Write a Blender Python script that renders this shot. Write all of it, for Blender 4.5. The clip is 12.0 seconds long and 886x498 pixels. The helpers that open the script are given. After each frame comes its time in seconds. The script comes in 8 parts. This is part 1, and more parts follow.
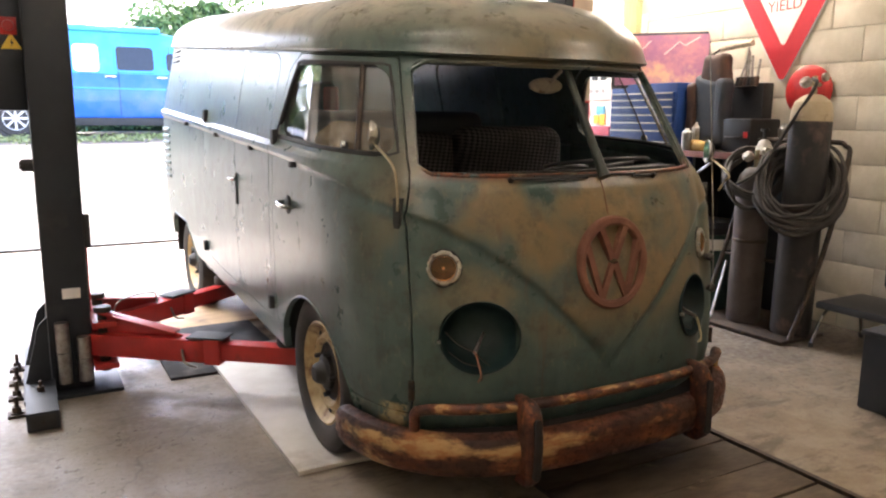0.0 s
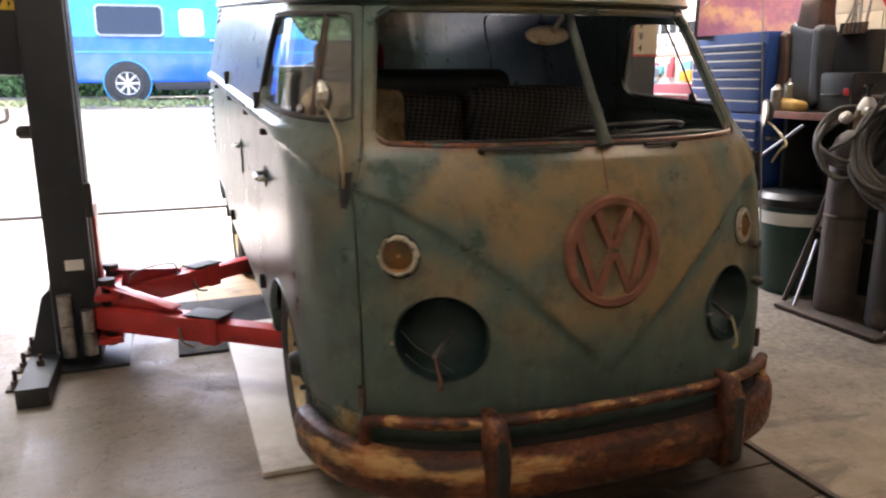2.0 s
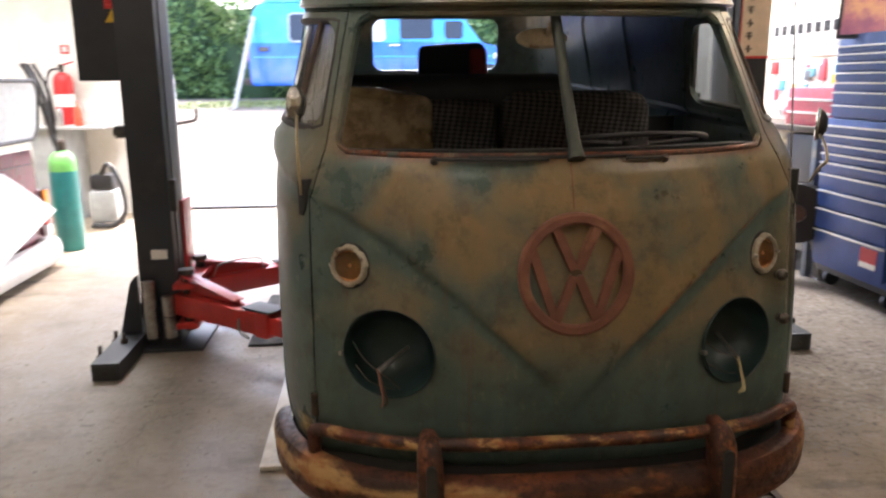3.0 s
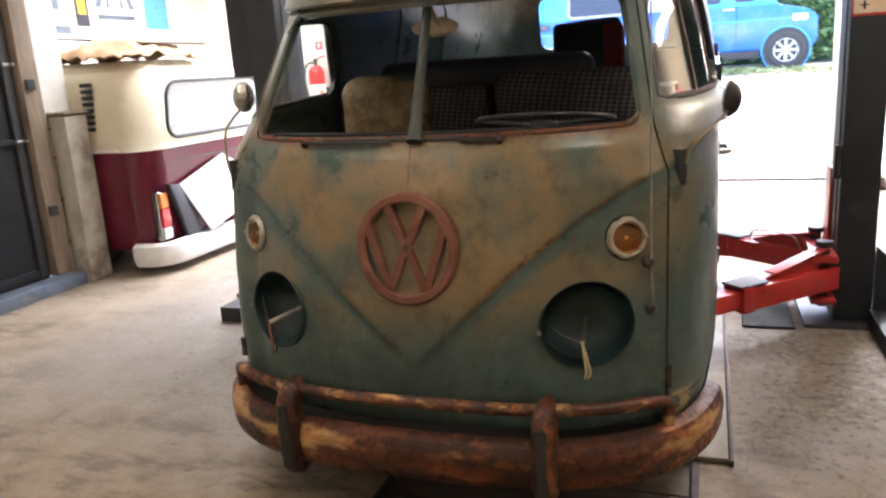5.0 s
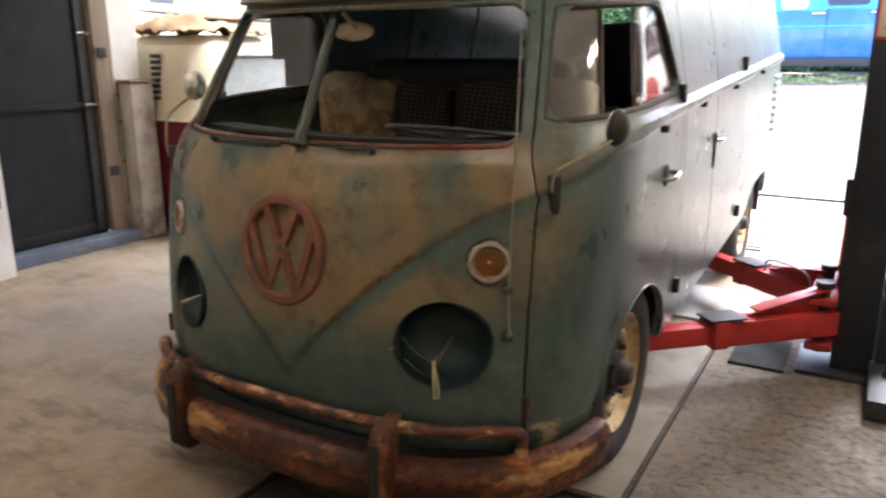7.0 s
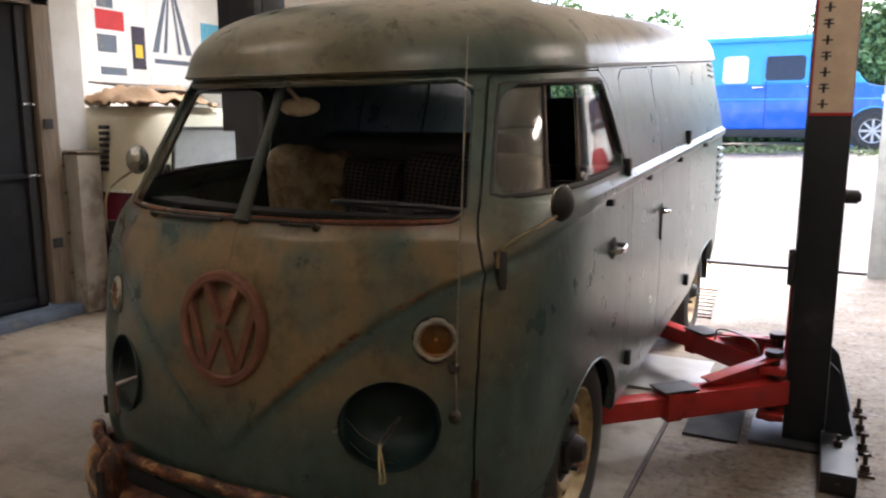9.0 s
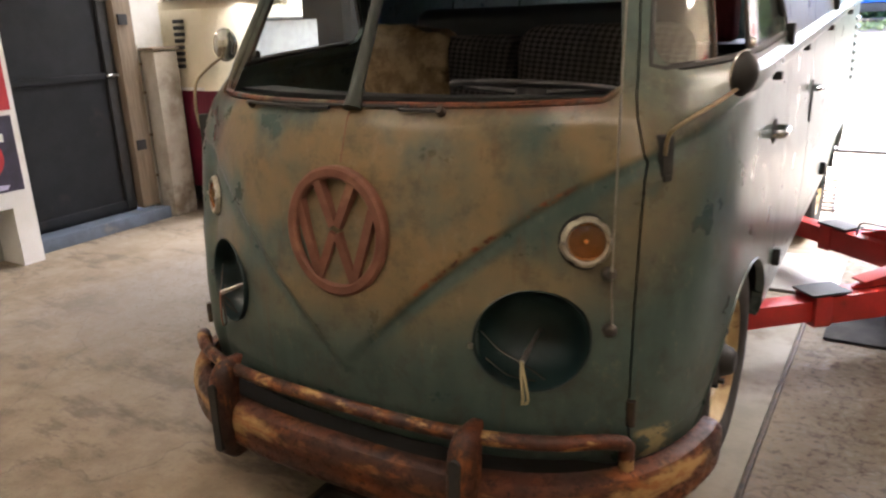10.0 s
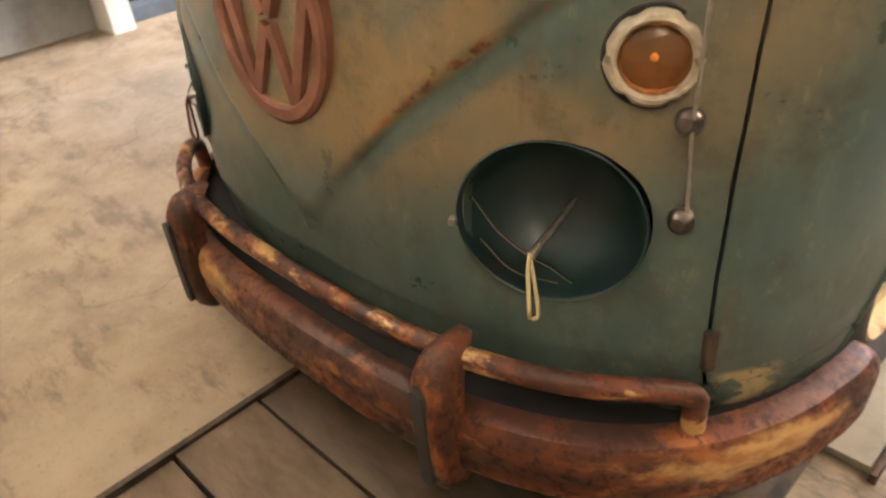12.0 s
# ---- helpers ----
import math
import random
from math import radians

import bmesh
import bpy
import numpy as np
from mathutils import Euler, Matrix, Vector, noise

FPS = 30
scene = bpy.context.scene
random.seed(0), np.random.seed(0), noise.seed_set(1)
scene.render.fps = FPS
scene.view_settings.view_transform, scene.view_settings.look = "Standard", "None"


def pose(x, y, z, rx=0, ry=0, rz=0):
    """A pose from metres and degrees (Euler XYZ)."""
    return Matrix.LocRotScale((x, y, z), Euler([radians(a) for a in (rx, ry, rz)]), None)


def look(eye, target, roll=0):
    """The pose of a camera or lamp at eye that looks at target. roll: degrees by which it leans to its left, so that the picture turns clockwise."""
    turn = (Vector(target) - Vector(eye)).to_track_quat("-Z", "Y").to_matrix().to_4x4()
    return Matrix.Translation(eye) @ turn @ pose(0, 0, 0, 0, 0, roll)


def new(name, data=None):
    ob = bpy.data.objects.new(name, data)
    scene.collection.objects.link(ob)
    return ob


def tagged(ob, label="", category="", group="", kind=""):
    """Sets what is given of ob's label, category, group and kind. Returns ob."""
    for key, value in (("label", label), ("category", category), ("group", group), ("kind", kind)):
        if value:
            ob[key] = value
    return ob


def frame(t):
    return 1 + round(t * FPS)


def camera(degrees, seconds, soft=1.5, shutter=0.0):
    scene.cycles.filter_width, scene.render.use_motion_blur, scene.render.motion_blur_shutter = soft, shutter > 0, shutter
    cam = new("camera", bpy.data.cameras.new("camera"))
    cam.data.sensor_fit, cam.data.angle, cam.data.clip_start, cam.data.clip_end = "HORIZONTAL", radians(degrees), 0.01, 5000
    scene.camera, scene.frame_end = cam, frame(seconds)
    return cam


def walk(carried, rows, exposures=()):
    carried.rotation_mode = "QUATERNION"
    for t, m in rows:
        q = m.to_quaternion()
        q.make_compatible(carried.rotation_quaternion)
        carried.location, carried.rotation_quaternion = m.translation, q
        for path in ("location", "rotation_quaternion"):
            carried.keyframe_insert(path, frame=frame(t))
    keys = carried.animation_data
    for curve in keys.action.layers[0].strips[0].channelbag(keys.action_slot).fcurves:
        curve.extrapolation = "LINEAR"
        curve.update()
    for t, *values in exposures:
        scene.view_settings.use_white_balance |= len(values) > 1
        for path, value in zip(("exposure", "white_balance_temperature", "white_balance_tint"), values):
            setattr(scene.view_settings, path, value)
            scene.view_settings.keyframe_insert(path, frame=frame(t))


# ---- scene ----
cam = camera(61.1, 12.0, soft=2.2, shutter=0.5)

PATH = [
    (0, (-1.779, -1.968, 1.353), (-0.82, -0.248, 1.008), 0.4),
    (0.5, (-1.77, -1.957, 1.35), (-0.812, -0.237, 1.0), 0.4),
    (1, (-1.683, -1.918, 1.357), (-0.742, -0.195, 0.973), 1.1),
    (1.5, (-1.452, -1.842, 1.362), (-0.693, -0.038, 0.952), 0.4),
    (2, (-1.175, -1.798, 1.346), (-0.505, 0.033, 0.901), -0.4),
    (2.5, (-0.863, -1.763, 1.369), (-0.336, 0.117, 0.94), 0.7),
    (3, (-0.522, -1.863, 1.354), (-0.342, 0.081, 0.918), -0.5),
    (3.2, (-0.381, -1.906, 1.362), (-0.311, 0.031, 0.869), 0.1),
    (4.8, (0.7, -1.936, 1.342), (0.099, -0.092, 0.851), -3.1),
    (5, (0.803, -1.915, 1.348), (0.14, -0.087, 0.881), -3.7),
    (5.5, (0.997, -1.804, 1.359), (0.169, -0.043, 0.896), -0.9),
    (6, (1.154, -1.729, 1.381), (0.229, -0.024, 0.895), -1.3),
    (6.5, (1.328, -1.647, 1.393), (0.302, -0.006, 0.887), -0.2),
    (7, (1.458, -1.595, 1.408), (0.492, 0.081, 0.903), -0.1),
    (7.5, (1.497, -1.555, 1.426), (0.65, 0.2, 0.976), 0.3),
    (7.7, (1.503, -1.555, 1.446), (0.673, 0.217, 1.034), 0.4),
    (9.3, (1.436, -1.532, 1.408), (0.509, 0.211, 1.083), -0.6),
    (9.5, (1.372, -1.495, 1.384), (0.387, 0.191, 0.949), -1.5),
    (10, (1.177, -1.379, 1.358), (0.16, 0.238, 0.765), -2.2),
    (10.5, (1.08, -1.293, 1.327), (0.041, 0.291, 0.687), -3.2),
    (11, (1.07, -1.081, 1.278), (-0.024, 0.423, 0.54), -4.9),
    (11.5, (1.077, -0.858, 1.24), (-0.065, 0.476, 0.282), -5.8),
    (12, (1.05, -0.621, 1.194), (-0.192, 0.484, 0.083), -6.1),
]
EXPOSURES = [(0.0, 3.82, 6450, 18), (1.5, 3.75, 6450, 18), (3.2, 3.6, 6450, 18), (4.8, 4.22, 6230, 18), (5.5, 4.0, 6230, 18), (7.7, 3.8, 6220, 18), (9.3, 2.88, 6250, 18), (9.55, 3.05, 6300, 18), (10.1, 4.2, 6450, 18), (10.5, 4.52, 6570, 18), (12.0, 4.92, 6850, 18)]
walk(cam, [(t, look(eye, target, roll)) for t, eye, target, roll in PATH], EXPOSURES)

# ---- light ----
world = bpy.data.worlds.new("overcast_sky")
scene.world = world
world.use_nodes = True
_wn, _wl = world.node_tree.nodes, world.node_tree.links
_sky = _wn.new("ShaderNodeTexSky")
_sky.sky_type, _sky.sun_disc = "NISHITA", False
SUN_ELEVATION, SUN_BEARING = radians(52), radians(20)
_sky.sun_elevation, _sky.sun_rotation = SUN_ELEVATION, SUN_BEARING
_sky.air_density, _sky.dust_density = 1.0, 3.0
_wl.new(_sky.outputs[0], _wn["Background"].inputs[0])
_wn["Background"].inputs[1].default_value = 0.15

_sun = new("sun", bpy.data.lights.new("sun", "SUN"))
_sun.data.energy, _sun.data.angle, _sun.data.color = 2.3, radians(14), (1.0, 0.96, 0.9)
_d = Vector((math.sin(SUN_BEARING) * math.cos(SUN_ELEVATION), math.cos(SUN_BEARING) * math.cos(SUN_ELEVATION), math.sin(SUN_ELEVATION)))
_sun.matrix_world = look(_d * 30, (0, 0, 0))


# warm fluorescent battens under the ceiling, on the viewer's side of the van
# x, y, z, watts, and whether it runs along the right wall
LAMPS = ((-1.3, -2.3, 3.30, 0.11, False), (2.0, -1.2, 3.30, 0.44, False), (-1.4, -0.4, 3.30, 0.26, False), (2.50, 2.15, 2.75, 1.5, True))
for _x, _y, _z, _e, _along in LAMPS:
    _lamp = new("batten_light", bpy.data.lights.new("batten_light", "AREA"))
    _lamp.data.shape, _lamp.data.size, _lamp.data.size_y, _lamp.data.energy, _lamp.data.color = "RECTANGLE", 1.5, 0.10, _e, (1.0, 0.88, 0.72)
    _lamp.matrix_world = pose(_x, _y, _z - 0.075, rz=90 if _along else 0)

# fill lamps in three rooflights, unseen and added to brighten bay, aisle and right side
ADDED_ROOFLIGHTS = ((-4.2, 4.4, 1.6, 2.4, 9.0), (-2.25, 4.1, 0.75, 2.5, 13.0), (2.15, 4.95, 0.75, 2.2, 30.0))  # x, y, width, length, watts
for _x, _y, _w, _h, _e in ADDED_ROOFLIGHTS:
    _lamp = new("rooflight_daylight", bpy.data.lights.new("rooflight_daylight", "AREA"))
    _lamp.data.shape, _lamp.data.size, _lamp.data.size_y, _lamp.data.energy, _lamp.data.color = "RECTANGLE", _w, _h, _e, (0.95, 0.98, 1.0)
    _lamp.location, _lamp.data.spread = (_x, _y, 3.52), radians(115)

# ---- materials ----
def material(name):
    m = bpy.data.materials.new(name)
    m.use_nodes = True
    n, l = m.node_tree.nodes, m.node_tree.links
    return m, n, l, n["Principled BSDF"]


def noise_node(n, l, coord, scale, detail=6, rough=0.6, stretch=None):
    t = n.new("ShaderNodeTexNoise")
    t.inputs["Scale"].default_value, t.inputs["Detail"].default_value, t.inputs["Roughness"].default_value = scale, detail, rough
    if stretch:
        mp = n.new("ShaderNodeMapping")
        mp.inputs["Scale"].default_value = stretch
        l.new(coord, mp.inputs[0])
        coord = mp.outputs[0]
    l.new(coord, t.inputs["Vector"])
    return t.outputs["Fac"]


def ramp(n, l, fac, lo, hi):
    r = n.new("ShaderNodeMapRange")
    r.interpolation_type = "SMOOTHSTEP"
    r.inputs["From Min"].default_value, r.inputs["From Max"].default_value = lo, hi
    l.new(fac, r.inputs["Value"])
    return r.outputs["Result"]


def arith(n, l, op, a, b):
    x = n.new("ShaderNodeMath")
    x.operation = op
    for i, v in enumerate((a, b)):
        if isinstance(v, (int, float)):
            x.inputs[i].default_value = v
        else:
            l.new(v, x.inputs[i])
    return x.outputs[0]


def mixc(n, l, fac, a, b):
    x = n.new("ShaderNodeMix")
    x.data_type = "RGBA"
    if isinstance(fac, (int, float)):
        x.inputs[0].default_value = fac
    else:
        l.new(fac, x.inputs[0])
    for i, v in ((6, a), (7, b)):
        if isinstance(v, tuple):
            x.inputs[i].default_value = (*v, 1)
        else:
            l.new(v, x.inputs[i])
    return x.outputs[2]


def coords(n, kind="Object"):
    return n.new("ShaderNodeTexCoord").outputs[kind]


def bump(n, l, b, height, strength=0.3, distance=0.01):
    x = n.new("ShaderNodeBump")
    x.inputs["Strength"].default_value, x.inputs["Distance"].default_value = strength, distance
    l.new(height, x.inputs["Height"])
    l.new(x.outputs[0], b.inputs["Normal"])


def surface(name, base, other=None, scale=6.0, rough=0.6, metal=0.0, stain=None, stain_scale=1.5, stain_at=(0.55, 0.75), relief=0.15, grain=60.0, stretch=None, vary=0.0, rough2=None):
    """A two-scale surface: base mixed with other by fine noise, stained by broad noise, with a fine relief."""
    m, n, l, b = material(name)
    c = coords(n)
    other = other or tuple(v * 0.75 for v in base)
    fine = noise_node(n, l, c, scale, 8, 0.65, stretch)
    col = mixc(n, l, ramp(n, l, fine, 0.35, 0.65), base, other)
    if stain:
        broad = noise_node(n, l, c, stain_scale, 7, 0.62)
        s = ramp(n, l, broad, *stain_at)
        col = mixc(n, l, s, col, stain)
    if vary:
        info = n.new("ShaderNodeObjectInfo")
        hsv = n.new("ShaderNodeHueSaturation")
        l.new(col, hsv.inputs["Color"])
        l.new(arith(n, l, "ADD", arith(n, l, "MULTIPLY", info.outputs["Random"], 2 * vary), 1 - vary), hsv.inputs["Value"])
        col = hsv.outputs[0]
    l.new(col, b.inputs["Base Color"])
    b.inputs["Metallic"].default_value = metal
    g = noise_node(n, l, c, grain, 4, 0.6, stretch)
    lo, hi = (rough - 0.08, rough + 0.08) if rough2 is None else (rough, rough2)
    rr = n.new("ShaderNodeMapRange")
    rr.inputs["To Min"].default_value, rr.inputs["To Max"].default_value = max(lo, 0.02), min(hi, 1)
    l.new(fine, rr.inputs["Value"])
    l.new(rr.outputs[0], b.inputs["Roughness"])
    if relief:
        bump(n, l, b, g, relief, 0.004)
    return m


def van_paint():
    """Sun-bleached blue-green paint, worn through to sandy primer on the nose, with bare and rusting patches."""
    m, n, l, b = material("patina_paint")
    c = coords(n)
    sep = n.new("ShaderNodeSeparateXYZ")
    l.new(c, sep.inputs[0])
    X, Y, Z = sep.outputs
    mul = lambda a, q: arith(n, l, "MULTIPLY", a, q)
    big = noise_node(n, l, c, 3.4, 4, 0.5)
    mid = noise_node(n, l, c, 7.0, 7, 0.65)
    fine = noise_node(n, l, c, 38.0, 6, 0.7)
    streak = noise_node(n, l, c, 5.0, 5, 0.6, (2.6, 2.6, 0.25))
    paint = mixc(n, l, ramp(n, l, mid, 0.3, 0.7), (0.052, 0.090, 0.081), (0.076, 0.117, 0.104))
    # chalky bleaching; the sides paler still, with bleach and doorway sheen put into colour
    paint = mixc(n, l, mul(ramp(n, l, streak, 0.42, 0.72), 0.12), paint, (0.20, 0.26, 0.25))
    paint = mixc(n, l, mul(mul(ramp(n, l, big, 0.25, 0.70), ramp(n, l, Y, 0.5, 1.3)), 0.30), paint, (0.22, 0.28, 0.27))
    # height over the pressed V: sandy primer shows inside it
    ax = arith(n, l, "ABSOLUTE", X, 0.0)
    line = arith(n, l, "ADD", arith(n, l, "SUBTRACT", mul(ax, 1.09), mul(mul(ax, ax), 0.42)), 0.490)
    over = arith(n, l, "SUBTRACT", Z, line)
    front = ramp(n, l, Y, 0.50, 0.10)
    # fainter primer below, save for a narrow blue-green band under the line
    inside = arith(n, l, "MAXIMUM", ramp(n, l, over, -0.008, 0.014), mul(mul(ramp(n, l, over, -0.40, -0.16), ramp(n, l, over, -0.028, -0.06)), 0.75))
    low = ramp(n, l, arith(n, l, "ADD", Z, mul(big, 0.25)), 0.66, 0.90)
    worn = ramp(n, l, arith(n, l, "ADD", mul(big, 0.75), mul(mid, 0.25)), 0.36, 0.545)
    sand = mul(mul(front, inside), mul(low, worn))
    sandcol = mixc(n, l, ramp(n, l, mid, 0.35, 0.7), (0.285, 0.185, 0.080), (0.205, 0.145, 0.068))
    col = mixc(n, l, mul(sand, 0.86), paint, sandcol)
    # roof paler towards the top: bleach, and overhead light put into the colour
    roof = mul(ramp(n, l, Z, 1.60, 1.80), ramp(n, l, big, 0.20, 0.55))
    col = mixc(n, l, mul(roof, 0.88), col, (0.46, 0.42, 0.325))
    # rust: a ragged line under the windscreen, strokes along the V, faint specks
    rusty = noise_node(n, l, c, 16, 6, 0.7)
    edge = mul(ramp(n, l, Z, 1.135, 1.165), mul(ramp(n, l, Z, 1.20, 1.18), mul(ramp(n, l, Y, 0.42, 0.34), ramp(n, l, ax, 0.64, 0.57))))
    rustm = mul(edge, ramp(n, l, rusty, 0.37, 0.48))
    crest = mul(ramp(n, l, arith(n, l, "ABSOLUTE", arith(n, l, "SUBTRACT", over, 0.012), 0.0), 0.011, 0.003), mul(ramp(n, l, X, 0.12, 0.20), ramp(n, l, X, 0.60, 0.52)))
    rustm = arith(n, l, "MAXIMUM", rustm, mul(mul(crest, front), ramp(n, l, noise_node(n, l, c, 11, 6, 0.65), 0.56, 0.61)))
    specks = ramp(n, l, arith(n, l, "ADD", mul(fine, 0.6), mul(big, 0.4)), 0.625, 0.66)
    rustm = arith(n, l, "MAXIMUM", rustm, mul(specks, 0.5))
    patch = mul(mul(ramp(n, l, ax, 0.705, 0.725), ramp(n, l, Z, 0.405, 0.39)), mul(mul(ramp(n, l, Y, 0.40, 0.30), ramp(n, l, ax, 0.775, 0.755)), ramp(n, l, rusty, 0.44, 0.50)))
    col = mixc(n, l, patch, col, (0.42, 0.34, 0.18))
    col = mixc(n, l, mul(crest, mul(front, ramp(n, l, noise_node(n, l, c, 9.0, 6, 0.7), 0.56, 0.61))), col, (0.26, 0.095, 0.035))
    col = mixc(n, l, rustm, col, mixc(n, l, ramp(n, l, fine, 0.4, 0.6), (0.19, 0.055, 0.022), (0.07, 0.022, 0.014)))
    # mottling, thin scratches and greasy run marks
    dirt = noise_node(n, l, c, 13, 8, 0.72)
    col = mixc(n, l, mul(ramp(n, l, dirt, 0.48, 0.66), 0.50), col, (0.050, 0.048, 0.034))
    pale = noise_node(n, l, c, 24, 7, 0.7, (1.0, 1.0, 0.6))
    col = mixc(n, l, mul(ramp(n, l, pale, 0.56, 0.70), 0.30), col, (0.30, 0.26, 0.18))
    runs = noise_node(n, l, c, 9, 5, 0.65, (3.0, 3.0, 0.22))
    col = mixc(n, l, mul(mul(ramp(n, l, runs, 0.58, 0.70), front), 0.30), col, (0.12, 0.055, 0.025))
    scratch = noise_node(n, l, c, 30, 3, 0.5, (4.0, 4.0, 0.5))
    col = mixc(n, l, mul(ramp(n, l, scratch, 0.70, 0.76), 0.18), col, (0.36, 0.32, 0.24))
    l.new(col, b.inputs["Base Color"])
    r_ = n.new("ShaderNodeMapRange")
    r_.inputs["To Min"].default_value, r_.inputs["To Max"].default_value = 0.21, 0.38
    l.new(mid, r_.inputs["Value"])
    l.new(r_.outputs[0], b.inputs["Roughness"])
    bump(n, l, b, arith(n, l, "ADD", mul(mid, 0.7), mul(fine, 0.3)), 0.10, 0.01)
    return m


def rust_metal(name, cream_at=(0.56, 0.62), streaky=None, crest=None):
    """Heavily rusted steel with flakes of cream paint left on it, most of them along a worn crest."""
    m, n, l, b = material(name)
    c = coords(n)
    mul = lambda p, q: arith(n, l, "MULTIPLY", p, q)
    a = noise_node(n, l, c, 8, 5, 0.55, streaky)
    d = noise_node(n, l, c, 17, 5, 0.6, streaky)
    e = noise_node(n, l, c, 90, 4, 0.7)
    broad = noise_node(n, l, c, 2.2, 4, 0.55)
    col = mixc(n, l, ramp(n, l, a, 0.38, 0.64), (0.036, 0.014, 0.009), (0.135, 0.036, 0.014))
    col = mixc(n, l, mul(ramp(n, l, d, 0.50, 0.66), ramp(n, l, broad, 0.40, 0.58)), col, (0.27, 0.090, 0.026))
    # pitted scale and dark flakes
    pits = noise_node(n, l, c, 42, 7, 0.75)
    col = mixc(n, l, mul(ramp(n, l, pits, 0.50, 0.62), 0.75), col, (0.022, 0.010, 0.008))
    scab = noise_node(n, l, c, 11, 8, 0.75)
    col = mixc(n, l, mul(ramp(n, l, scab, 0.52, 0.60), 0.6), col, (0.045, 0.016, 0.011))
    mask = arith(n, l, "ADD", mul(a, 0.35), arith(n, l, "ADD", mul(noise_node(n, l, c, 7, 8, 0.68, streaky), 0.40), mul(broad, 0.25)))
    if crest:
        sep = n.new("ShaderNodeSeparateXYZ")
        l.new(c, sep.inputs[0])
        off = arith(n, l, "ABSOLUTE", arith(n, l, "SUBTRACT", sep.outputs[2], crest), 0.0)
        mask = arith(n, l, "ADD", mask, arith(n, l, "SUBTRACT", mul(ramp(n, l, off, 0.050, 0.0), 0.10), 0.035))
        # more cream towards -x: paint flakes, plus a pale reflection put into colour
        mask = arith(n, l, "ADD", mask, mul(ramp(n, l, sep.outputs[0], 0.1, -0.7), 0.085))
    cream = ramp(n, l, mask, *cream_at)
    col = mixc(n, l, cream, col, mixc(n, l, ramp(n, l, d, 0.42, 0.62), (0.46, 0.29, 0.12), (0.33, 0.135, 0.042)))
    l.new(col, b.inputs["Base Color"])
    l.new(arith(n, l, "ADD", mul(ramp(n, l, pits, 0.40, 0.62), 0.35), 0.33), b.inputs["Roughness"])
    b.inputs["Metallic"].default_value = 0.1
    bump(n, l, b, arith(n, l, "ADD", arith(n, l, "ADD", d, mul(pits, 0.5)), arith(n, l, "ADD", mul(e, 0.4), mul(cream, 0.25))), 0.3, 0.004)
    return m


def plain(name, base, rough=0.5, metal=0.0, **more):
    m, n, l, b = material(name)
    c = coords(n)
    f = noise_node(n, l, c, 25, 6, 0.6)
    l.new(mixc(n, l, ramp(n, l, f, 0.35, 0.7), base, tuple(v * 0.8 for v in base)), b.inputs["Base Color"])
    b.inputs["Metallic"].default_value, b.inputs["Roughness"].default_value = metal, rough
    for k, v in more.items():
        b.inputs[k.replace("_", " ")].default_value = v
    return m


def glass(name, tint=(0.9, 0.95, 0.93), rough=0.03, dust=0.0, mirror=0.09):
    """Clear glass with a mirror sheen; dust: the share of it that a pale film covers."""
    m, n, l, b = material(name)
    n.remove(b)
    out = n["Material Output"]
    tr, gl, mx, fr = n.new("ShaderNodeBsdfTransparent"), n.new("ShaderNodeBsdfGlossy"), n.new("ShaderNodeMixShader"), n.new("ShaderNodeLayerWeight")
    tr.inputs[0].default_value = (*tint, 1)
    gl.inputs["Roughness"].default_value = rough
    fr.inputs[0].default_value = 0.5
    l.new(arith(n, l, "ADD", arith(n, l, "MULTIPLY", arith(n, l, "POWER", fr.outputs["Facing"], 4.0), 0.8), mirror), mx.inputs[0])
    l.new(tr.outputs[0], mx.inputs[1])
    l.new(gl.outputs[0], mx.inputs[2])
    last = mx.outputs[0]
    if dust:
        c = coords(n)
        film, thin, both, over = n.new("ShaderNodeBsdfDiffuse"), n.new("ShaderNodeBsdfTranslucent"), n.new("ShaderNodeMixShader"), n.new("ShaderNodeMixShader")
        for q in (film, thin):
            q.inputs["Color"].default_value = (0.62, 0.60, 0.55, 1)
        l.new(film.outputs[0], both.inputs[1])
        l.new(thin.outputs[0], both.inputs[2])
        smear = arith(n, l, "ADD", arith(n, l, "MULTIPLY", noise_node(n, l, c, 7, 6, 0.65, (1, 1, 0.4)), 0.9), arith(n, l, "MULTIPLY", noise_node(n, l, c, 45, 5, 0.7), 0.5))
        l.new(arith(n, l, "MULTIPLY", arith(n, l, "ADD", smear, 0.3), dust), over.inputs[0])
        l.new(last, over.inputs[1])
        l.new(both.outputs[0], over.inputs[2])
        last = over.outputs[0]
    l.new(last, out.inputs[0])
    return m


def sky_tinted(name, lower, upper):
    """Glossy van enamel; the sky's reflection above the waist is put into the colour."""
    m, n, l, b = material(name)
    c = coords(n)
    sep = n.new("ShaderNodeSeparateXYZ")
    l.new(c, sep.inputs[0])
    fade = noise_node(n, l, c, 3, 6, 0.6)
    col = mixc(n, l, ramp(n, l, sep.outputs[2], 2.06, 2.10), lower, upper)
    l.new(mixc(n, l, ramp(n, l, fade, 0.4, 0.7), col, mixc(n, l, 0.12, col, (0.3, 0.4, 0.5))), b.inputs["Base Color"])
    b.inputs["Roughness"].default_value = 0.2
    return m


def glow(name, colour, power):
    m, n, l, b = material(name)
    b.inputs["Base Color"].default_value = (*colour, 1)
    b.inputs["Emission Color"].default_value = (*colour, 1)
    b.inputs["Emission Strength"].default_value = power
    return m


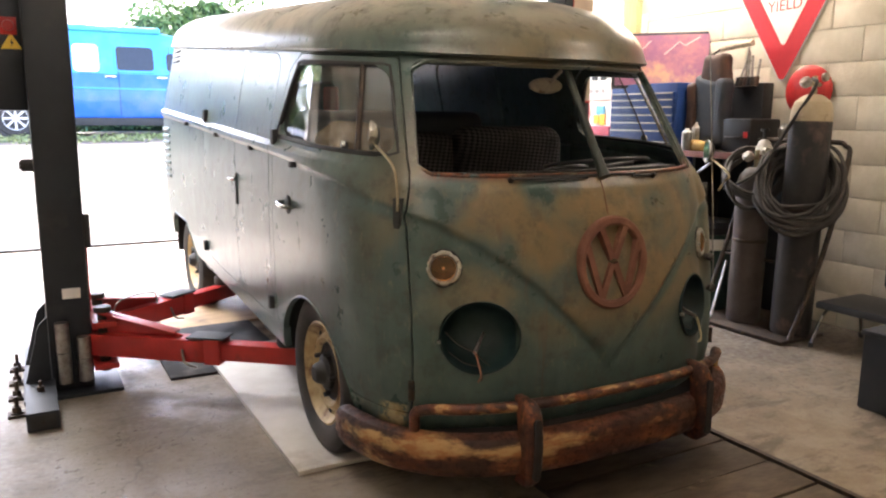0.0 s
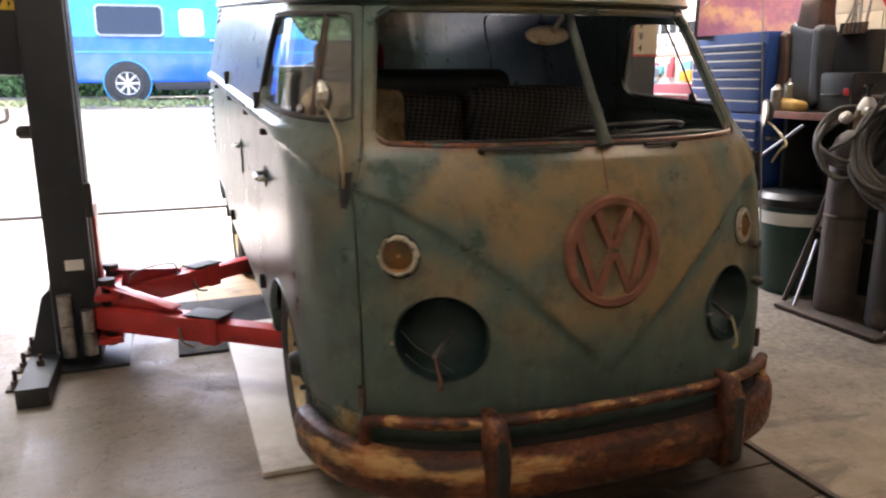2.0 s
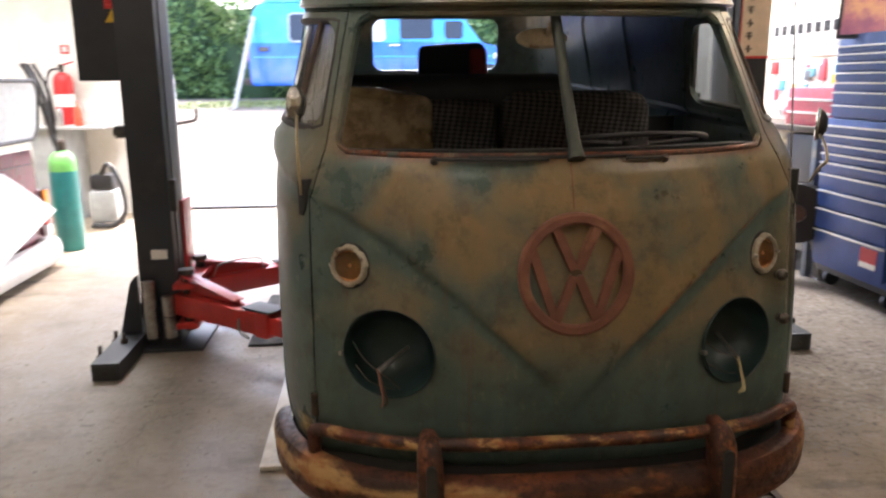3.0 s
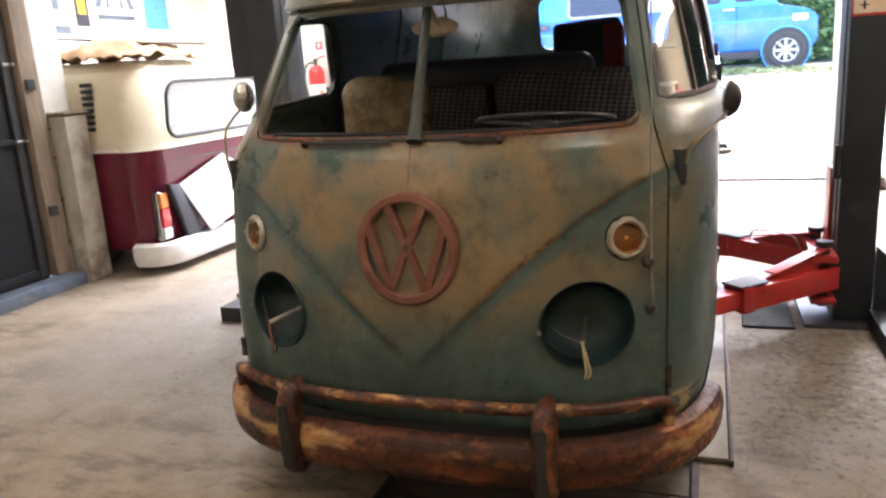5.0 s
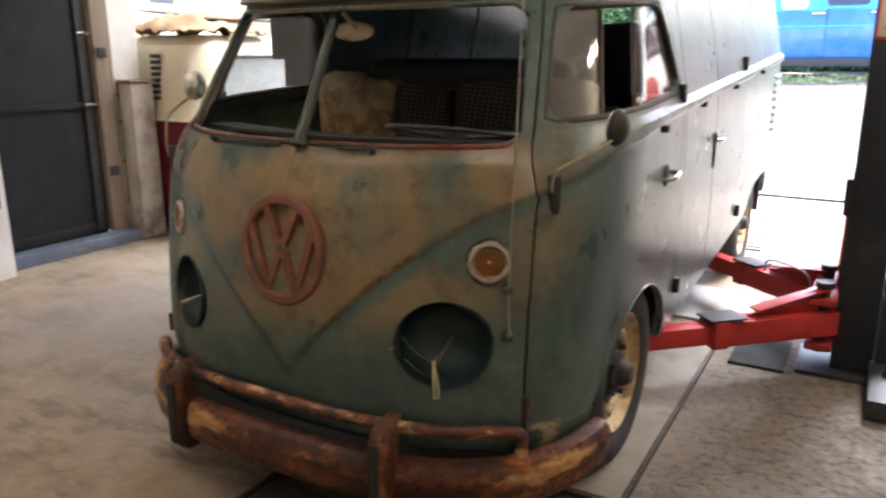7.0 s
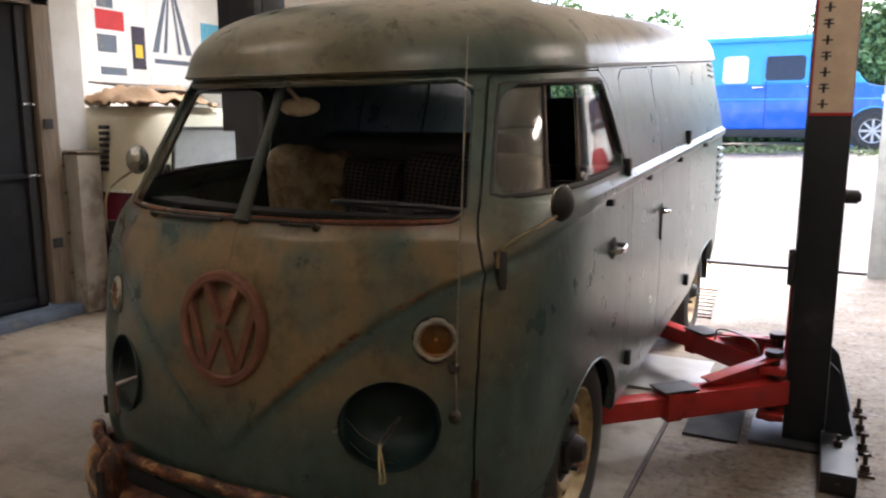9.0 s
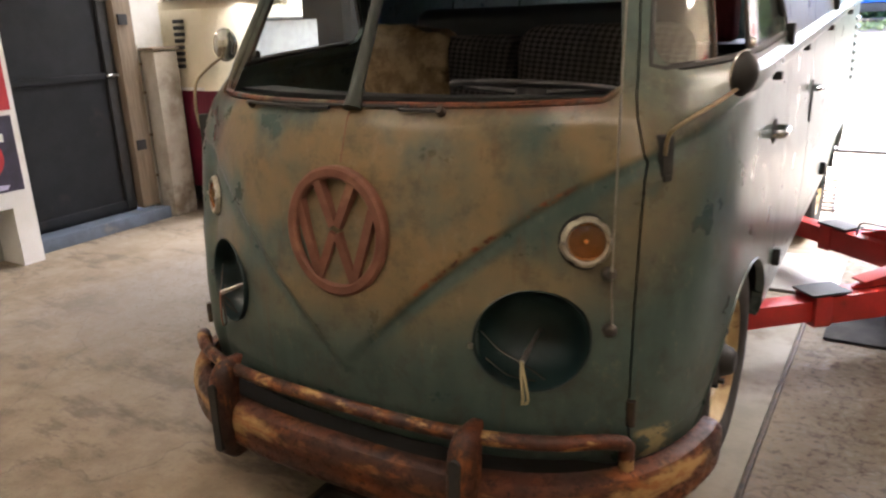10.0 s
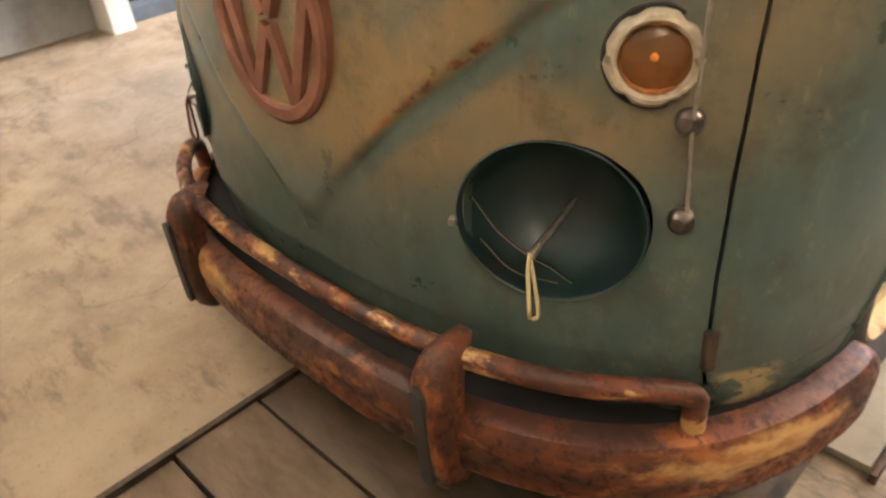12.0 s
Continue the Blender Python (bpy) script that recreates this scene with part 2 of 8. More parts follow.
def woven():
    """Grey and black woven seat cloth with a small slanting check."""
    m, n, l, b = material("woven_seat_cloth")
    c = coords(n)
    mp = n.new("ShaderNodeMapping")
    mp.inputs["Rotation"].default_value = (0, radians(38), 0)
    mp.inputs["Scale"].default_value = (1, 0.001, 1.5)
    l.new(c, mp.inputs[0])
    ck = n.new("ShaderNodeTexChecker")
    ck.inputs["Scale"].default_value = 58
    l.new(mp.outputs[0], ck.inputs["Vector"])
    fine = noise_node(n, l, c, 160, 3, 0.6)
    dark = mixc(n, l, ramp(n, l, fine, 0.35, 0.65), (0.014, 0.013, 0.014), (0.030, 0.028, 0.029))
    light = mixc(n, l, ramp(n, l, noise_node(n, l, c, 9, 4, 0.6), 0.35, 0.65), (0.135, 0.124, 0.126), (0.08, 0.075, 0.076))
    l.new(mixc(n, l, ck.outputs["Fac"], dark, light), b.inputs["Base Color"])
    b.inputs["Roughness"].default_value = 0.85
    bump(n, l, b, ck.outputs["Fac"], 0.3, 0.003)
    return m


def foliage(name, a, b_):
    m, n, l, b = material(name)
    geo = n.new("ShaderNodeNewGeometry")
    l.new(mixc(n, l, geo.outputs["Random Per Island"], a, b_), b.inputs["Base Color"])
    b.inputs["Roughness"].default_value = 0.6
    b.inputs["Subsurface Weight"].default_value = 0.0
    return m


M = {
    "leaf": foliage("hedge_leaf", (0.065, 0.125, 0.028), (0.16, 0.235, 0.06)),
    "grass": foliage("grass_blade", (0.12, 0.17, 0.05), (0.28, 0.30, 0.12)),
    "fabric": woven(),
    "paint": van_paint(),
    "rust": rust_metal("rusted_bumper_steel", (0.565, 0.650), (0.55, 0.8, 1.7), 0.286),
    "rust_post": rust_metal("rusted_overrider_steel", (0.60, 0.64), (1.8, 1.8, 0.8)),
    "rust_rail": rust_metal("rusted_rail_steel", (0.515, 0.555), (1.0, 1.6, 2.2)),
    "shadedgreen": surface("grimy_shaded_green_paint", (0.022, 0.032, 0.026), (0.036, 0.048, 0.038), 11, 0.5, 0, (0.10, 0.075, 0.05), 7, (0.55, 0.72)),
    "emblem": surface("rusty_red_primer", (0.215, 0.088, 0.055), (0.155, 0.060, 0.037), 12, 0.65, 0, (0.30, 0.145, 0.085), 9, relief=0.35),
    "tyre": surface("tyre_rubber", (0.03, 0.028, 0.026), (0.05, 0.045, 0.04), 14, 0.8, 0, relief=0.3),
    "rim": surface("cream_wheel_paint", (0.55, 0.43, 0.22), (0.42, 0.29, 0.13), 14, 0.5, 0, (0.16, 0.07, 0.03), 8, (0.5, 0.66)),
    "hub": surface("greasy_hub_steel", (0.035, 0.03, 0.027), (0.09, 0.06, 0.04), 30, 0.55, 0.4),
    "black": surface("black_rubber", (0.018, 0.018, 0.018), (0.03, 0.03, 0.03), 20, 0.6),
    "inside": surface("dark_cab_paint", (0.024, 0.028, 0.029), (0.015, 0.018, 0.018), 9, 0.6),
    "chrome": plain("worn_chrome", (0.62, 0.62, 0.6), 0.18, 1.0),
    "steel": surface("bare_steel", (0.45, 0.44, 0.42), (0.3, 0.28, 0.25), 25, 0.38, 0.9),
    "brass": plain("brassy_rod", (0.44, 0.37, 0.24), 0.28, 0.9),
    "glass": glass("dusty_glass", dust=0.13),
    "ventglass": glass("grimy_vent_glass", dust=0.26, mirror=0.15),
    "mirror": plain("mirror_glass", (0.85, 0.85, 0.85), 0.04, 1.0),
    "silvered": plain("silvered_reflector", (0.93, 0.88, 0.80), 0.30, 0.85),
    "lens": glass("amber_lens", (1.0, 0.60, 0.26), 0.06, mirror=0.07),
    "enamel": surface("dull_enamel", (0.46, 0.43, 0.35), (0.34, 0.30, 0.23), 40, 0.4, 0, (0.10, 0.06, 0.035), 24, (0.54, 0.66)),
    "dirtywhite": surface("grimy_whitewash", (0.46, 0.42, 0.35), (0.35, 0.31, 0.25), 5, 0.8, 0, (0.18, 0.14, 0.10), 2.5, (0.54, 0.72)),
    "cream": surface("aged_cream_enamel", (0.66, 0.58, 0.42), (0.5, 0.42, 0.3), 40, 0.45, 0, (0.3, 0.16, 0.07), 24, (0.58, 0.7)),
    "wire": plain("dirty_cream_cable", (0.55, 0.48, 0.28), 0.5),
    "lift": surface("dark_blue_grey_lift_paint", (0.014, 0.018, 0.024), (0.020, 0.025, 0.032), 5, 0.48, 0, (0.06, 0.055, 0.05), 3),
    "red": surface("red_lift_arm_paint", (0.50, 0.035, 0.03), (0.40, 0.03, 0.025), 9, 0.38, 0, (0.13, 0.03, 0.025), 5, (0.55, 0.75)),
    "white": surface("white_paint", (0.78, 0.77, 0.73), (0.70, 0.68, 0.62), 4, 0.6, 0, (0.5, 0.46, 0.38), 1.5, (0.55, 0.8)),
    "block": surface("cream_painted_block", (0.74, 0.68, 0.56), (0.66, 0.60, 0.48), 7, 0.7, 0, (0.45, 0.37, 0.27), 1.8, (0.56, 0.8), 0.5, 40, vary=0.05),
    "mortar": surface("painted_mortar", (0.66, 0.60, 0.48), None, 12, 0.85, relief=0.5),
    "wood": surface("oily_plank_wood", (0.120, 0.085, 0.055), (0.066, 0.045, 0.028), 7, 0.6, 0, (0.30, 0.22, 0.14), 3.6, (0.56, 0.72), 0.5, 30, (0.7, 2.2, 2.2), vary=0.2),
    "boardpale": surface("pale_painted_board", (0.62, 0.60, 0.55), (0.54, 0.515, 0.465), 5, 0.45, 0, (0.30, 0.25, 0.19), 2.5, (0.55, 0.8)),
    "boarddirty": surface("dirty_cream_board", (0.25, 0.22, 0.165), (0.19, 0.165, 0.12), 5, 0.6, 0, (0.12, 0.075, 0.04), 3.5, (0.5, 0.7)),
    "board": surface("grey_painted_board", (0.34, 0.33, 0.30), (0.28, 0.265, 0.235), 5, 0.5, 0, (0.20, 0.16, 0.11), 2.5, (0.55, 0.8)),
    "bowl": surface("dark_green_bowl_enamel", (0.009, 0.027, 0.029), (0.015, 0.037, 0.037), 9, 0.42, 0, (0.03, 0.028, 0.022), 5),
    "plasticwrap": surface("brown_plastic_sheet", (0.44, 0.33, 0.19), (0.22, 0.15, 0.08), 13, 0.16, 0, (0.09, 0.06, 0.035), 9, relief=1.0, grain=11),
    "browncloth": surface("dark_brown_leather", (0.085, 0.042, 0.028), (0.05, 0.026, 0.02), 9, 0.6, 0, (0.16, 0.07, 0.03), 5, (0.55, 0.72)),
    "navy": surface("dark_navy_vinyl", (0.025, 0.032, 0.045), (0.035, 0.04, 0.05), 12, 0.5),
    "redcloth": surface("faded_red_cloth", (0.45, 0.06, 0.06), None, 12, 0.7),
    "tube": glow("fluorescent_tube", (1.0, 0.88, 0.70), 6.0),
    "redplastic": plain("red_enamel", (0.55, 0.03, 0.03), 0.3),
    "yellow": plain("yellow_print", (0.75, 0.52, 0.05), 0.5),
    "paper": surface("white_print", (0.78, 0.77, 0.74), (0.72, 0.71, 0.68), 8, 0.55, relief=0.05),
    "labelcream": surface("cream_label", (0.72, 0.58, 0.44), (0.62, 0.5, 0.38), 10, 0.5, relief=0.05),
    "mat": surface("black_rubber_mat", (0.022, 0.023, 0.025), (0.04, 0.04, 0.039), 10, 0.9, 0, (0.12, 0.11, 0.10), 4),
    "ply": surface("stained_plywood", (0.42, 0.29, 0.16), (0.30, 0.2, 0.11), 5, 0.6, 0, (0.12, 0.09, 0.06), 2.2, (0.52, 0.7), 0.3, 40, (1, 6, 6)),
    "greypaint": surface("grey_paint", (0.36, 0.37, 0.36), (0.28, 0.29, 0.28), 6, 0.5, 0, (0.2, 0.19, 0.17), 3),
    "bluepaint": surface("blue_grey_paint", (0.125, 0.155, 0.20), (0.09, 0.11, 0.14), 8, 0.5, 0, (0.25, 0.23, 0.2), 4, (0.55, 0.7)),
    "doorgrey": surface("dark_grey_door_paint", (0.016, 0.017, 0.019), (0.022, 0.023, 0.025), 5, 0.72, 0, (0.038, 0.034, 0.030), 3, (0.58, 0.75)),
    "timber": surface("bare_timber", (0.25, 0.19, 0.13), (0.17, 0.13, 0.09), 7, 0.6, 0, (0.2, 0.15, 0.1), 3, stretch=(6, 6, 0.5)),
    "redprint": surface("red_print", (0.52, 0.04, 0.045), (0.45, 0.035, 0.04), 8, 0.5, relief=0.05),
    "darkprint": surface("dark_print", (0.03, 0.028, 0.04), (0.05, 0.04, 0.07), 6, 0.45, relief=0.05),
    "burgundy": surface("burgundy_paint", (0.13, 0.014, 0.028), (0.11, 0.012, 0.024), 5, 0.22, relief=0.02),
    "cream2": surface("cream_van_paint", (0.72, 0.66, 0.5), (0.66, 0.6, 0.44), 5, 0.28, 0, (0.5, 0.4, 0.24), 2, (0.58, 0.8), 0.03),
    "whitegloss": surface("scuffed_white_gloss", (0.78, 0.78, 0.76), (0.70, 0.69, 0.66), 8, 0.3, 0, (0.42, 0.38, 0.33), 5, (0.6, 0.75), 0.05),
    "paleglass": plain("sky_reflection_glass", (0.50, 0.54, 0.55), 0.06),
    "redlens": plain("red_lens", (0.55, 0.02, 0.02), 0.15),
    "amberlens": plain("amber_tail_lens", (0.75, 0.22, 0.02), 0.15),
    "tanpost": surface("tan_painted_timber", (0.60, 0.42, 0.20), (0.50, 0.34, 0.16), 6, 0.5, 0, (0.32, 0.22, 0.12), 3, stretch=(6, 6, 0.6)),
    "tan": surface("tan_dust_sheet", (0.48, 0.31, 0.17), (0.36, 0.22, 0.12), 6, 0.85),
    "skyblue": plain("sky_blue_print", (0.12, 0.42, 0.58), 0.4),
    "teal": surface("teal_bottle_paint", (0.02, 0.24, 0.23), (0.02, 0.19, 0.19), 6, 0.35, relief=0.05),
    "lime": surface("green_shoulder_paint", (0.16, 0.48, 0.12), (0.13, 0.4, 0.1), 8, 0.35, relief=0.05),
    "orange": plain("orange_plastic", (0.65, 0.1, 0.05), 0.35),
    "blue_chest": surface("blue_tool_chest_enamel", (0.018, 0.062, 0.25), (0.014, 0.05, 0.20), 6, 0.42, 0, (0.03, 0.05, 0.12), 4, (0.6, 0.8), 0.03),
    "gascyl": surface("dark_grey_cylinder_paint", (0.028, 0.027, 0.028), (0.045, 0.042, 0.040), 7, 0.45, 0, (0.16, 0.11, 0.09), 4, (0.55, 0.75), 0.15),
    "gascyl2": surface("brown_grey_cylinder_paint", (0.105, 0.083, 0.075), (0.075, 0.058, 0.052), 7, 0.5, 0, (0.07, 0.055, 0.05), 3, (0.52, 0.72), 0.15),
    "hose": surface("dusty_black_hose", (0.032, 0.028, 0.024), (0.055, 0.048, 0.040), 20, 0.6),
    "green": surface("dark_green_bin_plastic", (0.02, 0.055, 0.045), (0.025, 0.065, 0.05), 8, 0.4),
    "lightning": surface("airbrushed_print", (0.55, 0.24, 0.27), (0.34, 0.14, 0.26), 7, 0.3, 0, (0.68, 0.40, 0.26), 4, (0.48, 0.62), 0.0),
    "darkwood": surface("dark_bench_timber", (0.07, 0.05, 0.035), (0.045, 0.03, 0.022), 7, 0.55, 0, (0.03, 0.022, 0.018), 3, stretch=(6, 1, 6)),
    "leather": surface("yellow_work_leather", (0.55, 0.36, 0.10), (0.45, 0.28, 0.08), 9, 0.7),
    "vinyl": surface("black_vinyl", (0.022, 0.024, 0.03), (0.035, 0.036, 0.04), 14, 0.4),
    "pink": plain("pink_red_plastic", (0.62, 0.10, 0.14), 0.35),
    "bluevan": sky_tinted("sky_tinted_blue_van_paint", (0.014, 0.12, 0.62), (0.045, 0.33, 0.72)),
    "cyanvan": surface("light_blue_van_paint", (0.05, 0.36, 0.68), (0.05, 0.33, 0.62), 3, 0.22, relief=0.0),
    "darkglass": plain("dark_van_glass", (0.02, 0.022, 0.03), 0.05),
    "alloy": plain("white_alloy", (0.62, 0.62, 0.60), 0.35, 0.3),
    "greydoor": surface("galvanised_shutter_steel", (0.38, 0.39, 0.40), (0.30, 0.31, 0.32), 6, 0.45, 0.5),
    "whitevan": surface("white_van_paint", (0.78, 0.79, 0.80), (0.74, 0.75, 0.76), 3, 0.25, relief=0.0),
    "bark": surface("bark", (0.12, 0.09, 0.06), (0.08, 0.06, 0.04), 10, 0.85),
    "redmetal": surface("worn_reddish_metal", (0.25, 0.10, 0.08), (0.18, 0.08, 0.06), 15, 0.45, 0.5),
    "creamtop": surface("cream_cylinder_paint", (0.62, 0.52, 0.36), (0.55, 0.44, 0.28), 8, 0.5, 0, (0.28, 0.2, 0.1), 7, (0.56, 0.7)),
    "redsign": surface("red_reflective_sheet", (0.58, 0.035, 0.05), (0.52, 0.03, 0.045), 10, 0.4, relief=0.03),
    "timber2": surface("weathered_grey_timber", (0.42, 0.40, 0.36), None, 8, 0.7),
    "leafshade": surface("hedge_inside_shade", (0.02, 0.045, 0.012), (0.03, 0.06, 0.015), 8, 0.8),
    "lavender": surface("pale_lavender_print", (0.55, 0.52, 0.68), (0.45, 0.43, 0.6), 10, 0.5, relief=0.05),
    "darksteel": surface("dull_dark_steel", (0.16, 0.15, 0.14), (0.09, 0.08, 0.07), 30, 0.3, 0.9),
    "rustdisc": surface("greasy_wheel_centre", (0.022, 0.017, 0.014), (0.055, 0.034, 0.022), 11, 0.7, 0, (0.022, 0.018, 0.015), 9, (0.45, 0.6), 0.3),
    "sunblock": plain("opaque_sun_block", (0.42, 0.42, 0.38), 0.7),
    "gapshade": plain("bumper_gap_shade", (0.006, 0.006, 0.006), 0.9),
    "plastic": plain("black_plastic", (0.02, 0.02, 0.022), 0.4),
}


M["doorgrey"].node_tree.nodes["Principled BSDF"].inputs["Specular IOR Level"].default_value = 0.2


# ---- building helpers ----
HOME = {}
MOVE = {"by": (0, 0, 0), "size": 1.0}


def thing(name, label, category, at=(0, 0, 0), group="", kind=""):
    """An empty at the thing's base, which carries its parts."""
    e = new(name)
    e.location = Vector(at) + Vector(MOVE["by"])
    e.scale = (MOVE["size"],) * 3
    HOME[e] = Vector(at)
    return tagged(e, label, category, group, kind)


def set_down(x=0.0, y=0.0, z=0.0, size=1.0):
    """How far the things that follow are set down from where they are drawn, and their size."""
    MOVE["by"], MOVE["size"] = (x, y, z), size


def as_mesh(name, bm, mat, smooth=30):
    me = bpy.data.meshes.new(name)
    bm.normal_update()
    bm.to_mesh(me)
    bm.free()
    for mt in mat if isinstance(mat, (list, tuple)) else (mat,):
        me.materials.append(mt)
    if smooth:
        me.polygons.foreach_set("use_smooth", [True] * len(me.polygons))
        me.set_sharp_from_angle(angle=radians(smooth))
    return me


def part(name, bm, mat, parent, label="", smooth=30):
    """Links a bmesh, drawn in the place's own coordinates, as one mesh under a thing or a part."""
    ob = new(name, as_mesh(name, bm, mat, smooth))
    ob.parent = parent
    ob.location = -HOME.get(parent, Vector())
    return tagged(ob, label)


def solo(name, bm, mat, label, category="", kind="", group="", smooth=30):
    ob = new(name, as_mesh(name, bm, mat, smooth))
    ob.location = MOVE["by"]
    return tagged(ob, label, category, group, kind)


def box(bm, x0, x1, y0, y1, z0, z1, bevel=0.0, m=None, mi=0):
    r = bmesh.ops.create_cube(bm, size=1)
    mt = Matrix.Translation(((x0 + x1) / 2, (y0 + y1) / 2, (z0 + z1) / 2)) @ Matrix.Diagonal((abs(x1 - x0), abs(y1 - y0), abs(z1 - z0), 1))
    bmesh.ops.transform(bm, matrix=(m @ mt) if m else mt, verts=r["verts"])
    fs = {f for v in r["verts"] for f in v.link_faces}
    for f in fs:
        f.material_index = mi
    if bevel:
        es = list({e for v in r["verts"] for e in v.link_edges})
        bmesh.ops.bevel(bm, geom=es, offset=bevel, segments=2, profile=0.6, affect="EDGES")
    return bm


def boxed(*a, **k):
    return box(bmesh.new(), *a, **k)


def rod(bm, p, q, r0, r1=None, seg=16):
    """A capped cylinder or cone from p to q."""
    p, q = Vector(p), Vector(q)
    r1 = r0 if r1 is None else r1
    d = (q - p).to_track_quat("Z", "Y").to_matrix().to_4x4()
    bmesh.ops.create_cone(bm, cap_ends=True, segments=seg, radius1=r0, radius2=r1, depth=(q - p).length, matrix=Matrix.Translation((p + q) / 2) @ d)
    return bm


def rodded(*a, **k):
    return rod(bmesh.new(), *a, **k)


def smooth_path(points, n=8):
    """Points along a smooth curve through the given ones."""
    p = [Vector(v) for v in points]
    p = [p[0] * 2 - p[1]] + p + [p[-1] * 2 - p[-2]]
    out = []
    for i in range(1, len(p) - 2):
        for k in range(n):
            t = k / n
            a, b, c, d = p[i - 1:i + 3]
            out.append(0.5 * (2 * b + (c - a) * t + (2 * a - 5 * b + 4 * c - d) * t * t + (3 * b - 3 * c + d - a) * t ** 3))
    return out + [p[-2]]


def pipe(bm, points, r, seg=10, closed=False, squash=1.0):
    """A round bar along points."""
    pts = [Vector(p) for p in points]
    rings, n = [], len(pts)
    up = None
    for i, p in enumerate(pts):
        d = (pts[(i + 1) % n] - pts[i - 1]) if closed else (pts[min(i + 1, n - 1)] - pts[max(i - 1, 0)])
        d.normalize()
        if up is None:
            up = d.orthogonal().normalized() if abs(d.z) > 0.9 else Vector((0, 0, 1))
        s = d.cross(up).normalized()
        up = s.cross(d).normalized()
        rr = r[i] if isinstance(r, (list, tuple)) else r
        rings.append([bm.verts.new(p + (s * math.cos(a) + up * math.sin(a) * squash) * rr) for a in (2 * math.pi * k / seg for k in range(seg))])
    for i in range(n if closed else n - 1):
        a, b = rings[i], rings[(i + 1) % n]
        for k in range(seg):
            bm.faces.new((a[k], a[(k + 1) % seg], b[(k + 1) % seg], b[k]))
    if not closed:
        bm.faces.new(rings[0][::-1])
        bm.faces.new(rings[-1])
    bmesh.ops.recalc_face_normals(bm, faces=bm.faces)
    return bm


def lathe(bm, profile, m=None, seg=40):
    """A turned body: profile of (radius, height), about z, then placed by m."""
    m = m or Matrix()
    rings = []
    for r, h in profile:
        if r < 1e-5:
            rings.append([bm.verts.new(m @ Vector((0, 0, h)))])
        else:
            rings.append([bm.verts.new(m @ Vector((r * math.cos(2 * math.pi * k / seg), r * math.sin(2 * math.pi * k / seg), h))) for k in range(seg)])
    for a, b in zip(rings, rings[1:]):
        for k in range(seg):
            j = (k + 1) % seg
            if len(a) == 1 and len(b) == 1:
                continue
            if len(a) == 1:
                bm.faces.new((a[0], b[k], b[j]))
            elif len(b) == 1:
                bm.faces.new((a[k], a[j], b[0]))
            else:
                bm.faces.new((a[k], a[j], b[j], b[k]))
    bmesh.ops.recalc_face_normals(bm, faces=bm.faces)
    return bm


def turned(profile, m=None, seg=40):
    return lathe(bmesh.new(), profile, m, seg)


def slab(bm, outline, depth, m=None, bevel=0.0):
    """A flat plate with the outline (x, z), as thick as depth along y, placed by m."""
    m = m or Matrix()
    a = [bm.verts.new(m @ Vector((x, 0, z))) for x, z in outline]
    b = [bm.verts.new(m @ Vector((x, depth, z))) for x, z in outline]
    fs = [bm.faces.new(a), bm.faces.new(b[::-1])]
    k = len(a)
    fs += [bm.faces.new((a[i], b[i], b[(i + 1) % k], a[(i + 1) % k])) for i in range(k)]
    bmesh.ops.recalc_face_normals(bm, faces=fs)
    if bevel:
        bmesh.ops.bevel(bm, geom=[e for f in fs[:2] for e in f.edges], offset=bevel, segments=2, profile=0.6, affect="EDGES")
    return bm


def rounded(x0, x1, z0, z1, r, n=6):
    """The outline of a rectangle with round corners."""
    out = []
    for cx, cz, a0 in ((x1 - r, z1 - r, 0), (x0 + r, z1 - r, 90), (x0 + r, z0 + r, 180), (x1 - r, z0 + r, 270)):
        out += [(cx + r * math.cos(radians(a0 + 90 * k / n)), cz + r * math.sin(radians(a0 + 90 * k / n))) for k in range(n + 1)]
    return out


def lettering(name, text, size, mat, m, parent, depth=0.002, label=""):
    cu = bpy.data.curves.new(name, "FONT")
    cu.body, cu.size, cu.extrude, cu.align_x, cu.align_y = text, size, depth, "CENTER", "CENTER"
    tmp = bpy.data.objects.new(name, cu)
    scene.collection.objects.link(tmp)
    bpy.context.view_layer.update()
    me = bpy.data.meshes.new_from_object(tmp.evaluated_get(bpy.context.evaluated_depsgraph_get()))
    bpy.data.objects.remove(tmp)
    me.transform(m)
    me.materials.append(mat)
    ob = new(name, me)
    ob.parent = parent
    ob.location = -HOME.get(parent, Vector())
    return tagged(ob, label)


